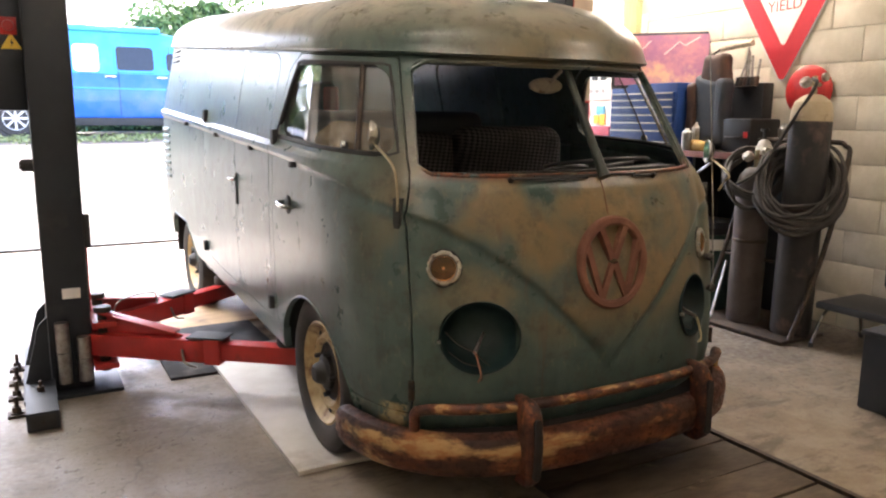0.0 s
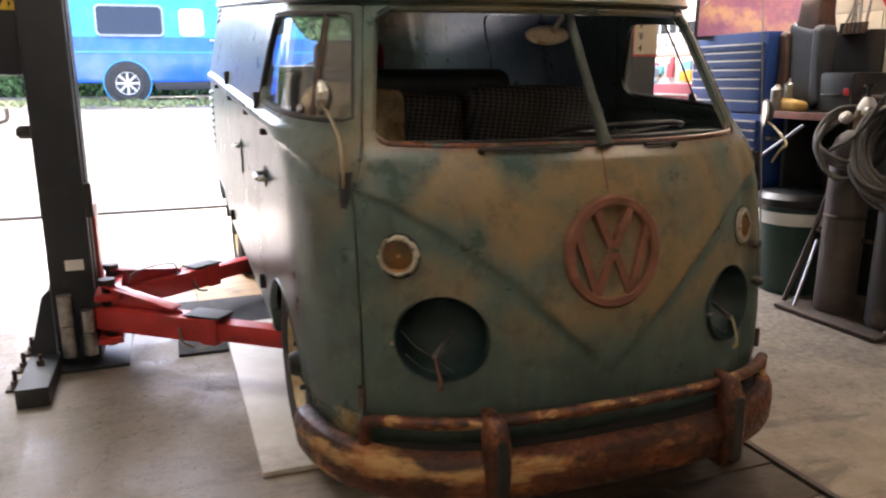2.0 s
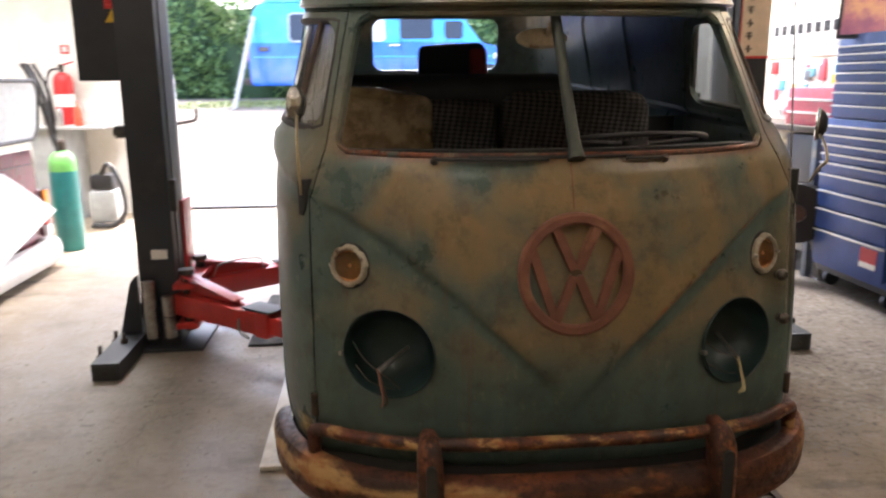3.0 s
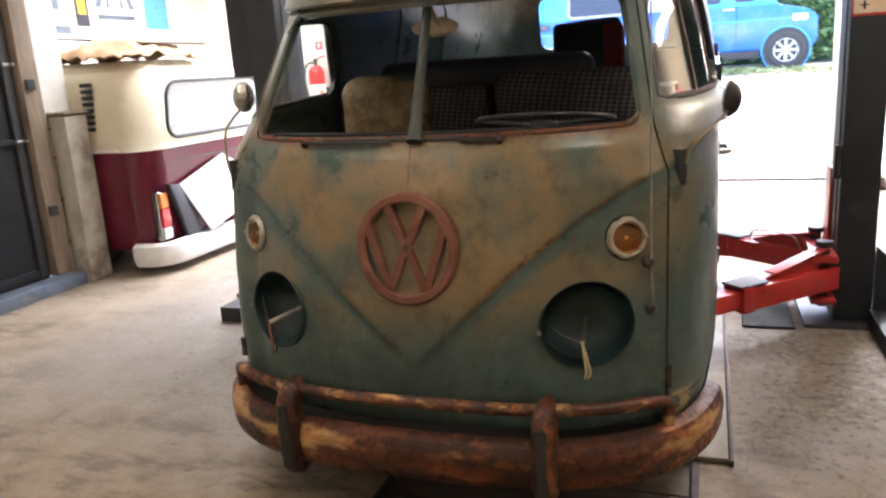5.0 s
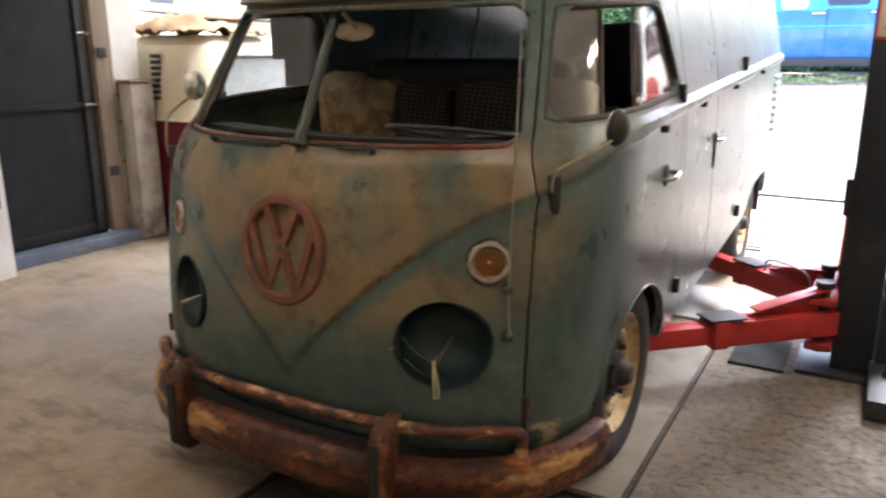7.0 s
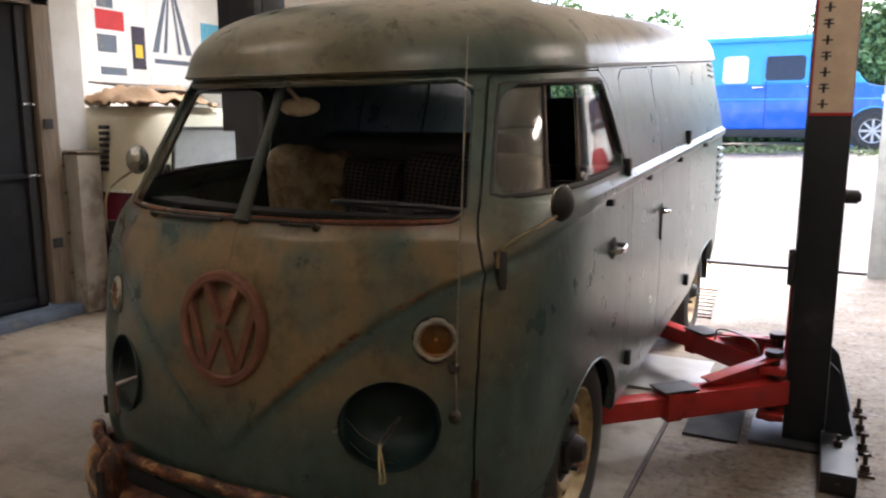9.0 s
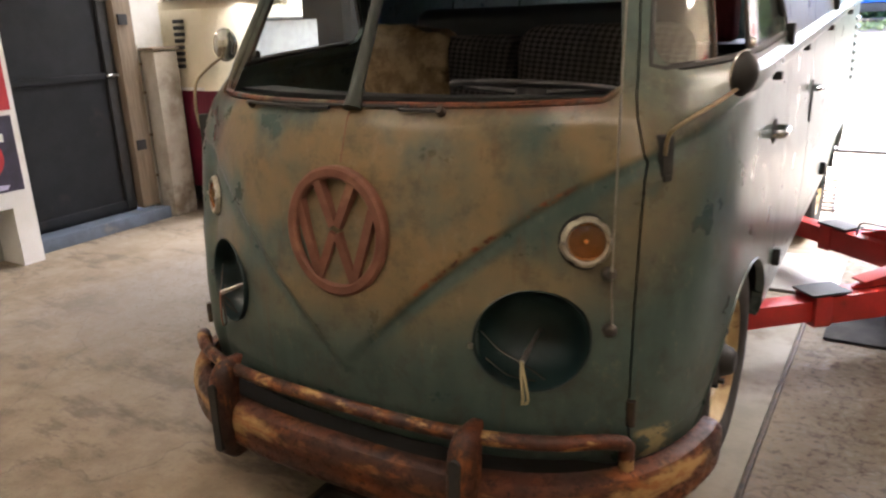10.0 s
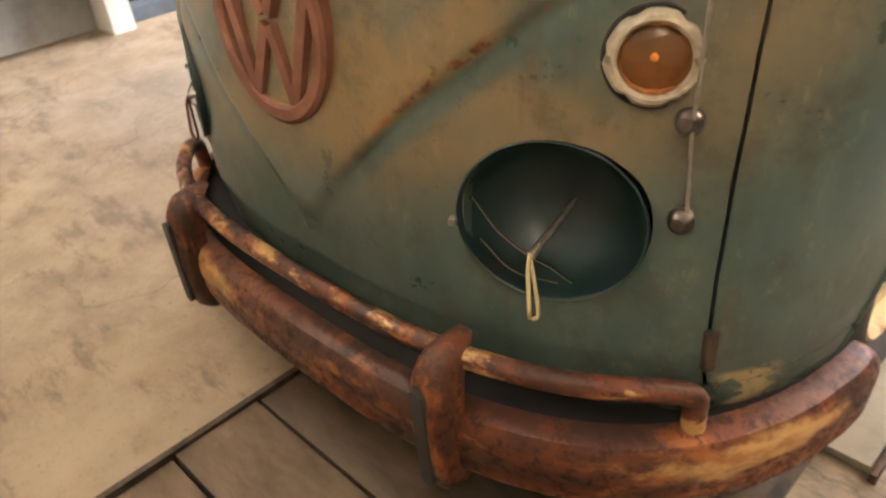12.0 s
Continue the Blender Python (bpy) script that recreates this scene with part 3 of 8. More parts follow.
# ---- the garage: floor, pit cover, walls, ceiling ----
def concrete():
    m, n, l, b = material("worn_garage_concrete")
    c = coords(n)
    big = noise_node(n, l, c, 0.9, 8, 0.65)
    mid = noise_node(n, l, c, 4.5, 9, 0.7)
    fine = noise_node(n, l, c, 45, 8, 0.7)
    col = mixc(n, l, ramp(n, l, mid, 0.34, 0.66), (0.300, 0.236, 0.162), (0.222, 0.172, 0.116))
    col = mixc(n, l, ramp(n, l, big, 0.42, 0.66), col, (0.315, 0.254, 0.183))
    blot = noise_node(n, l, c, 2.2, 9, 0.75)
    col = mixc(n, l, arith(n, l, "MULTIPLY", ramp(n, l, blot, 0.52, 0.70), 0.65), col, (0.105, 0.088, 0.07))
    # long scuffs dragged across the floor
    drag = noise_node(n, l, c, 2.6, 8, 0.72, (0.7, 1.9, 1.0))
    col = mixc(n, l, arith(n, l, "MULTIPLY", ramp(n, l, drag, 0.50, 0.62), 0.75), col, (0.105, 0.075, 0.05))
    # oily, trodden and speckled round the lift and towards the doorway
    sep = n.new("ShaderNodeSeparateXYZ")
    l.new(c, sep.inputs[0])
    trodden = arith(n, l, "MULTIPLY", ramp(n, l, arith(n, l, "ADD", sep.outputs[1], arith(n, l, "MULTIPLY", big, 1.6)), 0.5, 1.9), arith(n, l, "MULTIPLY", ramp(n, l, sep.outputs[0], -2.9, -2.2), ramp(n, l, arith(n, l, "ABSOLUTE", sep.outputs[0], 0.0), 0.6, 1.1)))
    speck = noise_node(n, l, c, 30, 7, 0.68)
    # lighter on the left, darker right: uneven light put into the floor colour
    col = mixc(n, l, arith(n, l, "MULTIPLY", trodden, 0.70), col, mixc(n, l, ramp(n, l, sep.outputs[0], -0.3, 0.6), (0.200, 0.176, 0.150), (0.112, 0.096, 0.080)))
    spotty = arith(n, l, "MULTIPLY", trodden, arith(n, l, "ADD", arith(n, l, "MULTIPLY", ramp(n, l, sep.outputs[0], -0.3, 0.6), 0.75), 0.25))
    col = mixc(n, l, arith(n, l, "MULTIPLY", spotty, ramp(n, l, speck, 0.52, 0.60)), col, (0.155, 0.136, 0.114))
    col = mixc(n, l, arith(n, l, "MULTIPLY", arith(n, l, "ADD", arith(n, l, "MULTIPLY", spotty, 0.75), 0.07), ramp(n, l, speck, 0.47, 0.38)), col, (0.065, 0.052, 0.042))
    col = mixc(n, l, arith(n, l, "MULTIPLY", ramp(n, l, fine, 0.56, 0.70), 0.45), col, (0.08, 0.065, 0.05))
    l.new(col, b.inputs["Base Color"])
    gloss = arith(n, l, "SUBTRACT", arith(n, l, "ADD", arith(n, l, "MULTIPLY", ramp(n, l, mid, 0.35, 0.65), 0.3), 0.52), arith(n, l, "ADD", arith(n, l, "MULTIPLY", trodden, arith(n, l, "SUBTRACT", 0.10, arith(n, l, "MULTIPLY", ramp(n, l, sep.outputs[0], -0.3, 0.6), 0.30))), arith(n, l, "MULTIPLY", arith(n, l, "MULTIPLY", trodden, ramp(n, l, speck, 0.50, 0.66)), 0.36)))
    l.new(arith(n, l, "MAXIMUM", gloss, 0.24), b.inputs["Roughness"])
    crack = n.new("ShaderNodeTexVoronoi")
    crack.feature = "DISTANCE_TO_EDGE"
    crack.inputs["Scale"].default_value = 0.8
    wob = n.new("ShaderNodeVectorMath")
    wob.operation = "ADD"
    nn = n.new("ShaderNodeTexNoise")
    nn.inputs["Scale"].default_value, nn.inputs["Detail"].default_value = 3.0, 6
    l.new(c, nn.inputs["Vector"])
    sc = n.new("ShaderNodeVectorMath")
    sc.operation = "SCALE"
    sc.inputs["Scale"].default_value = 0.5
    l.new(nn.outputs["Color"], sc.inputs[0])
    l.new(c, wob.inputs[0])
    l.new(sc.outputs[0], wob.inputs[1])
    l.new(wob.outputs[0], crack.inputs["Vector"])
    line = ramp(n, l, crack.outputs["Distance"], 0.0, 0.008)
    l.new(mixc(n, l, arith(n, l, "MULTIPLY", arith(n, l, "SUBTRACT", 1.0, line), 0.30), col, (0.06, 0.05, 0.04)), b.inputs["Base Color"])
    bump(n, l, b, arith(n, l, "ADD", arith(n, l, "ADD", arith(n, l, "MULTIPLY", mid, 0.14), arith(n, l, "MULTIPLY", fine, 0.42)), arith(n, l, "ADD", arith(n, l, "MULTIPLY", speck, 0.22), arith(n, l, "MULTIPLY", line, 0.5))), 0.34, 0.008)
    return m


M["concrete"] = concrete()
PIT = (-0.205, 0.79, -1.0, 0.95)  # x0, x1, y0, y1 of the planked pit
BACK, LEFT, RIGHT, FRONT, TOP = 6.42, -3.55, 2.88, -5.2, 3.5
DOOR_X0, DOOR_X1, DOOR_TOP = -2.83, 1.98, 2.9
BAY = -5.3  # far side of the bay where the red campervan stands
W = 0.2

fl = bmesh.new()
box(fl, BAY, PIT[0], FRONT, BACK + W, -0.2, 0)
box(fl, PIT[1], RIGHT + 0.2, FRONT, BACK + W, -0.2, 0)
box(fl, PIT[0], PIT[1], PIT[3], BACK + W, -0.2, 0)
box(fl, PIT[0], PIT[1], FRONT, PIT[2], -0.2, 0)
floor = solo("floor", fl, M["concrete"], "worn and stained grey concrete garage floor", "floor", "structure", smooth=0)
pit = solo("pit_bottom", boxed(PIT[0] - 0.1, PIT[1] + 0.1, PIT[2] - 0.1, PIT[3] + 0.1, -0.9, -0.8), M["black"], "dark bottom of the inspection pit", "pit", "structure")
edge = bmesh.new()
box(edge, PIT[0] - 0.004, PIT[0] + 0.012, PIT[2], PIT[3], -0.12, 0.006)
box(edge, PIT[1] - 0.02, PIT[1] + 0.004, PIT[2], PIT[3], -0.12, 0.006)
solo("pit_edge_trim", edge, M["hub"], "dark steel edging along the planked pit", "trim", "structure")

back_wall = bmesh.new()
box(back_wall, BAY, DOOR_X0, BACK, BACK + W, 0, TOP)
box(back_wall, DOOR_X1, RIGHT + W, BACK, BACK + W, 0, TOP)
box(back_wall, DOOR_X0, DOOR_X1, BACK, BACK + W, DOOR_TOP, TOP)
wall_back = solo("wall_back", back_wall, M["white"], "off-white painted rear wall with a wide open doorway", "wall", "structure")
wall_right = solo("wall_right", boxed(RIGHT + 0.0025, RIGHT + W, FRONT, BACK, 0, TOP), M["mortar"], "cream-painted concrete block wall", "wall", "structure")
LW = bmesh.new()
box(LW, LEFT - W, LEFT, FRONT, 0.75, 0, TOP)
box(LW, LEFT - W, LEFT, 2.12, 2.40, 0, TOP)
box(LW, LEFT - W, LEFT, 0.75, 2.12, 2.25, TOP)
wall_left = solo("wall_left", LW, M["white"], "dirty white wall with a wide doorway in it", "wall", "structure")
bayw = bmesh.new()
box(bayw, BAY, LEFT - W, 2.20, 2.40, 0, TOP)
box(bayw, BAY - W, BAY, 2.20, BACK + W, 0, TOP)
wall_bay = solo("wall_bay", bayw, M["white"], "white walls of the side bay", "wall", "structure")
wall_front = solo("wall_front", boxed(LEFT - W, RIGHT + W, FRONT - W, FRONT, 0, TOP), M["block"], "plain painted wall behind the viewer", "wall", "structure")
cl = bmesh.new()
HOLES = [(x - w / 2, x + w / 2, y - h / 2, y + h / 2) for x, y, w, h, _ in ADDED_ROOFLIGHTS]
x = BAY - W
for hole in HOLES:
    box(cl, x, hole[0], FRONT - W, BACK + W, TOP, TOP + 0.15)
    box(cl, hole[0], hole[1], FRONT - W, hole[2], TOP, TOP + 0.15)
    box(cl, hole[0], hole[1], hole[3], BACK + W, TOP, TOP + 0.15)
    x = hole[1]
box(cl, x, RIGHT + W, FRONT - W, BACK + W, TOP, TOP + 0.15)
ceiling = solo("ceiling", cl, M["white"], "plain pale garage ceiling with three added rooflights", "ceiling", "structure")
# opaque sheets, out of view, added to keep direct sun off the floor
for k, hole in enumerate(HOLES):
    solo("rooflight_%d" % (k + 1), boxed(hole[0] - 0.03, hole[1] + 0.03, hole[2] - 0.03, hole[3] + 0.03, TOP + 0.151, TOP + 0.161), M["sunblock"], "opaque sheet over an added, unseen rooflight, blocking the sun", "rooflight", "structure")
thr = bmesh.new()
box(thr, DOOR_X0, DOOR_X1, BACK + 0.08, BACK + 0.19, 0.001, 0.030, 0.008)
solo("door_threshold", thr, M["plastic"], "dark steel threshold rail across the doorway", "threshold", "structure")

# ---- outside ----
def yard():
    m, n, l, b = material("wet_gravel_yard")
    c = coords(n)
    big = noise_node(n, l, c, 0.6, 8, 0.7)
    mid = noise_node(n, l, c, 5, 9, 0.75)
    fine = noise_node(n, l, c, 40, 6, 0.7)
    col = mixc(n, l, ramp(n, l, mid, 0.35, 0.65), (0.115, 0.100, 0.078), (0.055, 0.046, 0.034))
    col = mixc(n, l, ramp(n, l, big, 0.5, 0.7), col, (0.05, 0.044, 0.03))
    l.new(col, b.inputs["Base Color"])
    b.inputs["Roughness"].default_value = 0.8
    bump(n, l, b, arith(n, l, "ADD", mid, arith(n, l, "MULTIPLY", fine, 0.4)), 0.5, 0.03)
    return m


M["yard"] = yard()
SLOPE = 0.091


YARD = BACK + W  # where the yard begins


g = bmesh.new()
ys = [-400, -60, -12, YARD, 7, 8, 10, 12, 14, 16.4, 18, 21, 30, 60, 400]
gz = [-0.25, -0.25, -0.25, -0.02] + [SLOPE * (min(y, 16.4) - YARD) + 0.01 * min(max(y - 16.4, 0), 15) for y in ys[4:]]
rows = [[g.verts.new((x, y, z)) for x in (-400, -60, -20, -8, -4, 0, 4, 8, 20, 60, 400)] for y, z in zip(ys, gz)]
for a, b in zip(rows, rows[1:]):
    for k in range(len(a) - 1):
        g.faces.new((a[k], a[k + 1], b[k + 1], b[k]))
ground = solo("ground", g, M["yard"], "pale worn gravel and tarmac yard rising gently", "ground", "structure")


# ---- the old panel van ----
PITCH, PIVOT = 0.056, 0.69  # the nose sits low: the body rises towards the tail


def gutter_rise(y):
    """The roof gutter climbs a little more than the belt moulding."""
    return 0.022 * (y - 1.33)


def vz(y, z):
    return z + PITCH * (y - PIVOT) + gutter_rise(y) * min(max((z - 1.48) / 0.125, 0.0), 1.0)


Z_KEYS = (0.30, 0.36, 0.45, 0.60, 0.75, 0.90, 1.05, 1.15, 1.20, 1.30, 1.45, 1.605)
W_KEYS = (0.808, 0.820, 0.830, 0.835, 0.838, 0.838, 0.835, 0.832, 0.828, 0.812, 0.782, 0.745)
Y_KEYS = (0.038, 0.012, -0.006, -0.015, -0.012, 0.006, 0.034, 0.071, 0.104, 0.150, 0.200, 0.250)
TAIL = 4.40


def level(z):
    w, y0 = np.interp(z, Z_KEYS, W_KEYS), np.interp(z, Z_KEYS, Y_KEYS)
    yr = TAIL - 0.10 * max(0.0, (z - 1.2) / 0.4) ** 1.5 - 0.05 * max(0.0, (0.6 - z) / 0.3) ** 2
    n = np.interp(z, (0.30, 0.50, 0.70, 0.83, 0.92, 1.15, 1.20, 1.30, 1.45, 1.605), (2.90, 2.68, 2.50, 2.45, 2.46, 2.58, 2.55, 2.4, 2.12, 1.94))
    return w, y0 + 0.006, 0.72, n, yr, 0.40, 2.6


def corner(z):
    """How much tighter the nose turns into the side than across its middle."""
    return float(np.interp(z, (1.02, 1.22), (0.55, 0.0)))


def fall(u, n, tight):
    """How far the nose has dropped back at the share u of its half-width."""
    q = n + tight * sstep((u - 0.70) / 0.15)
    return 1 - max(1 - u ** q, 0.0) ** (1 / q)


def outline(w, y0, L, n, yr, Lr, nr, count=(120, 26, 26), tight=0.0):
    """Half of the plan outline, from the middle of the nose to the middle of the tail."""
    pts = []
    for k in range(count[0]):
        a = math.pi / 2 * (k / count[0])
        a = a * 0.75 + 0.25 * (math.pi / 2) * (k / count[0]) ** 1.5
        u = math.sin(a) ** (2 / n)
        pts.append((w * u, y0 + L * fall(u, n, tight)))
    ya, yb = y0 + L, yr - Lr
    for k in range(count[1]):
        pts.append((w, ya + (yb - ya) * k / count[1]))
    for k in range(count[2] + 1):
        a = math.pi / 2 * (k / count[2])
        pts.append((w * max(math.cos(a), 0.0) ** (2 / nr), yb + Lr * math.sin(a) ** (2 / nr)))
    return pts


def sstep(t):
    t = min(max(t, 0.0), 1.0)
    return t * t * (3 - 2 * t)


V_U = (0.0, 0.05, 0.12, 0.20, 0.30, 0.40, 0.50, 0.61, 0.78, 1.05, 1.40, 6.0)
V_Z = (0.50, 0.578, 0.650, 0.726, 0.815, 0.893, 0.958, 1.017, 1.078, 1.135, 1.155, 1.155)


def swage(u, z, y):
    """How far the pressed V and the belt moulding stand proud."""
    zl = np.interp(u, V_U, V_Z)
    side = sstep((y - 0.35) / 0.5)
    return (0.0085 + 0.0135 * side) * (sstep((z - zl) / 0.018) - 0.22 * (1 - side) * math.exp(-((z - zl + 0.014) / 0.013) ** 2)) * (1 - sstep((z - 1.195) / 0.025) * (0.35 + 0.65 * side))


def body_rows():
    zs = list(np.linspace(0.30, 1.10, 84)) + list(np.linspace(1.115, 1.25, 14)) + list(np.linspace(1.27, 1.605, 16))
    rows_ = []
    for z in zs:
        pts = outline(*level(z), tight=corner(z))
        u, row = 0.0, []
        for i, (x, y) in enumerate(pts):
            if i:
                u += math.hypot(x - pts[i - 1][0], y - pts[i - 1][1])
            a, b = pts[max(i - 1, 0)], pts[min(i + 1, len(pts) - 1)]
            tx, ty = b[0] - a[0], b[1] - a[1]
            q = math.hypot(tx, ty) or 1
            o = swage(u, z, y)
            row.append((max(x + o * ty / q, 0) if 0 < i < len(pts) - 1 else 0.0, y - o * tx / q, z))
        rows_.append(row)
    return rows_


def roof_rows():
    rows_ = []
    lip = [(1.603, 0.757, 0.233, 0.0), (1.612, 0.762, 0.225, 0.0), (1.622, 0.757, 0.230, 0.0)]
    for z, w, y0, _ in lip:
        rows_.append([(x, y, z) for x, y in outline(w, y0, 0.72, 1.96, TAIL - 0.105, 0.36, 2.6)])
    for k in range(1, 17):
        f = math.pi / 2 * k / 16.5
        s = math.cos(f) ** 0.55
        z = 1.622 + 0.245 * math.sin(f) ** 0.95
        rows_.append([(x, y, z) for x, y in outline(0.752 * s, 0.235 + (1 - s) * 1.05, 0.72 * (0.35 + 0.65 * s), 1.96 + 0.5 * (1 - s), TAIL - 0.11 - (1 - s) * 0.8, 0.36, 2.6)])
    return rows_


def skin(rows_, cap=False):
    """A mirrored sheet through rows of points of one half."""
    bm = bmesh.new()
    ring = []
    for r in rows_:
        right = [bm.verts.new((x, y, vz(y, z))) for x, y, z in r]
        left = [right[0]] + [bm.verts.new((-x, y, vz(y, z))) for x, y, z in r[1:-1]] + [right[-1]]
        ring.append((right, left))
    for (ra, la), (rb, lb) in zip(ring, ring[1:]):
        for k in range(len(ra) - 1):
            bm.faces.new((ra[k], ra[k + 1], rb[k + 1], rb[k]))
            bm.faces.new((la[k + 1], la[k], lb[k], lb[k + 1]))
    if cap:
        ra, la = ring[-1]
        for k in range(len(ra) - 1):
            q = [ra[k], ra[k + 1]] + ([la[k + 1]] if la[k + 1] is not ra[k + 1] else []) + ([la[k]] if la[k] is not ra[k] else [])
            if len(q) >= 3:
                bm.faces.new(q)
    bm.normal_update()
    return bm


def trim(bm, g):
    """Cuts the sheet along g = 0 and keeps what lies where g > 0."""
    val = {v: g(v.co) for v in bm.verts}
    for v, q in val.items():
        if abs(q) < 2e-4:
            val[v] = 2e-4
    new_verts = set()
    for e in [e for e in bm.edges if val[e.verts[0]] * val[e.verts[1]] < 0]:
        a, b = e.verts
        t = val[a] / (val[a] - val[b])
        _, v = bmesh.utils.edge_split(e, a, t)
        val[v] = 0.0
        new_verts.add(v)
    for f in list({f for v in new_verts for f in v.link_faces}):
        vs = [v for v in f.verts if v in new_verts]
        if len(vs) == 2:
            try:
                bmesh.utils.face_split(f, vs[0], vs[1])
            except ValueError:
                pass
    dead = [f for f in bm.faces if sum(val[v] for v in f.verts) < 0]
    bmesh.ops.delete(bm, geom=dead, context="FACES")
    bmesh.ops.delete(bm, geom=[v for v in bm.verts if not v.link_faces], context="VERTS")
    return bm


def thicken(bm, t):
    """Gives a sheet thickness, inwards."""
    bm.normal_update()
    bmesh.ops.solidify(bm, geom=bm.faces[:], thickness=t)
    return bm


def rr(a, b, a0, a1, b0, b1, r):
    """Signed distance to a rounded rectangle, negative inside."""
    qa, qb = abs(a - (a0 + a1) / 2) - (a1 - a0) / 2 + r, abs(b - (b0 + b1) / 2) - (b1 - b0) / 2 + r
    return math.hypot(max(qa, 0), max(qb, 0)) + min(max(qa, qb), 0) - r


def flat(p):
    """A point's height on the level body."""
    z = p.z - PITCH * (p.y - PIVOT)
    e = gutter_rise(p.y)
    if z < 1.48:
        return z
    return min((z + e * 1.48 / 0.125) / (1 + e / 0.125), max(z - e, 1.48))


WHEEL_Y = (0.815, 3.55)


def g_arch(p):
    z = flat(p)
    front = math.hypot(p.y - WHEEL_Y[0], z - 0.215) - 0.415
    rear = max(math.hypot((p.y - WHEEL_Y[1]) * 0.9, z - 0.16) - 0.38, z - 0.49)
    return min(front, rear) if abs(p.x) > 0.45 else 1.0


def g_screen(p):
    """The windscreen opening; its divider is a bar of its own."""
    if p.y > 0.9:
        return 1.0
    z = flat(p)
    lean = 0.630 - (z - 1.2) * 0.20
    return rr(p.x / lean, (z - 1.385) / 0.63, -1.0, 1.0, -0.316, 0.316, 0.075) * 0.63


def g_side_window(p, grow=0.0):
    """The cab door's window, vent pane and all."""
    if abs(p.x) < 0.5 or p.y > 1.6:
        return 1.0
    z = flat(p)
    t = (z - 1.235) / 0.32
    return rr(p.y, z, 0.340 + 0.19 * t - grow, 1.235 - 0.145 * t + grow, 1.235 - grow, 1.560 + grow, 0.075)


def g_door(p):
    """The cab door's outline, negative inside."""
    if abs(p.x) < 0.5:
        return 1.0
    z = flat(p)
    t = max(z - 1.22, 0) / 0.38
    d = rr(p.y, z, -1.0, 1.265 - 0.115 * t, 0.395, 1.592, 0.06)
    if p.y < 0.7:
        d = max(d, np.interp(z, (0.4, 1.06, 1.2, 1.59), (0.700, 0.698, 0.650, 0.578)) - abs(p.x))
    return d


def g_cargo(a, b):
    def g(p):
        if abs(p.x) < 0.5:
            return 1.0
        return rr(p.y, flat(p), a, b, 0.40, 1.592, 0.03)
    return g


def nose(x, z):
    """A point on the skin of the nose at x and height z, and the outward direction there."""
    def at(x, z):
        zf = z - PITCH * (0.1 - PIVOT)
        w, y0, L, n = level(zf)[:4]
        return Vector((x, y0 + L * fall(min(abs(x) / w, 0.999), n, corner(zf)), z))
    p, e = at(x, z), 0.005
    nrm = (at(x + e, z) - at(x - e, z)).cross(at(x, z + e) - at(x, z - e)).normalized()
    return p, nrm


def facing(p, n, up=(0, 0, 1)):
    """A pose at p whose z axis points along n and whose y axis points up."""
    n = Vector(n).normalized()
    x = Vector(up).cross(n).normalized()
    y = n.cross(x)
    return Matrix.Translation(p) @ Matrix((x, y, n)).transposed().to_4x4()


def g_bowl(p):
    if p.y > 0.4:
        return 1.0
    return math.hypot(abs(p.x) - 0.494, p.z - 0.630) - 0.1230


def g_rear_window(p):
    if p.y < 3.8:
        return 1.0
    return rr(p.x, flat(p), -0.50, 0.50, 1.24, 1.57, 0.07)


van = thing("panel_van", "old split-screen panel van in faded, rusting blue-green paint", "van", (0, 2.0, 0))
sheet = skin(body_rows())
GAP = 0.0045
doors = [("cab_door", g_door), ("cargo_door", g_cargo(1.315, 1.91)), ("cargo_door", g_cargo(1.91 + 2 * GAP, 2.655))]
panels = {}
for name, gd in doors:
    for s in (-1, 1):
        d = sheet.copy()
        trim(d, lambda p: -gd(p) - GAP if p.x * s > 0 else -1.0)
        if name == "cab_door":
            trim(d, g_side_window)
            trim(d, g_arch)
        panels[(name, gd, s)] = thicken(d, 0.022)
for _, gd in doors:
    trim(sheet, lambda p: gd(p) + 0.0)
for gg in (g_arch, g_screen, g_bowl, g_rear_window):
    trim(sheet, gg)
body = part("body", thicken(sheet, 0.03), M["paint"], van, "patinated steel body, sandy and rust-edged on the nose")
roof = part("roof", thicken(skin(roof_rows(), True), 0.02), M["paint"], van, "bleached, sun-faded roof panel")
door_obs = {}
for (name, gd, s), bm in panels.items():
    door_obs.setdefault((name, s), []).append(part(name, bm, M["paint"], van))

# floor pan, bulkhead, dash and the dark lining of the cab
pan = bmesh.new()
box(pan, -0.74, 0.74, 0.30, 4.15, 0.34, 0.40)
box(pan, -0.30, 0.30, 0.45, 4.0, 0.24, 0.34)
part("floor_pan", pan, M["inside"], van)
bh = bmesh.new()
box(bh, -0.79, 0.79, 1.34, 1.36, 0.40, 1.20)
part("bulkhead", bh, M["inside"], van)
for s in (-1, 1):
    for ya, yb in ((0.40, 1.26), (3.13, 3.97)):
        h = bmesh.new()
        box(h, s * 0.50, s * 0.53, ya, yb, 0.30, 0.70)
        box(h, s * 0.50, s * (0.72 if ya < 1 else 0.78), ya, yb, 0.665, 0.695)
        box(h, s * 0.50, s * 0.71, ya + 0.02, ya + 0.05, 0.34, 0.69)
        box(h, s * 0.50, s * 0.79, yb - 0.01, yb + 0.02, 0.34, 0.69)
        part("wheel_housing", h, M["black"], van)
dash = bmesh.new()
pts = [(x, 0.215 + 0.17 * (x / 0.7) ** 2) for x in np.linspace(-0.66, 0.66, 23)]
lo, hi = [], []
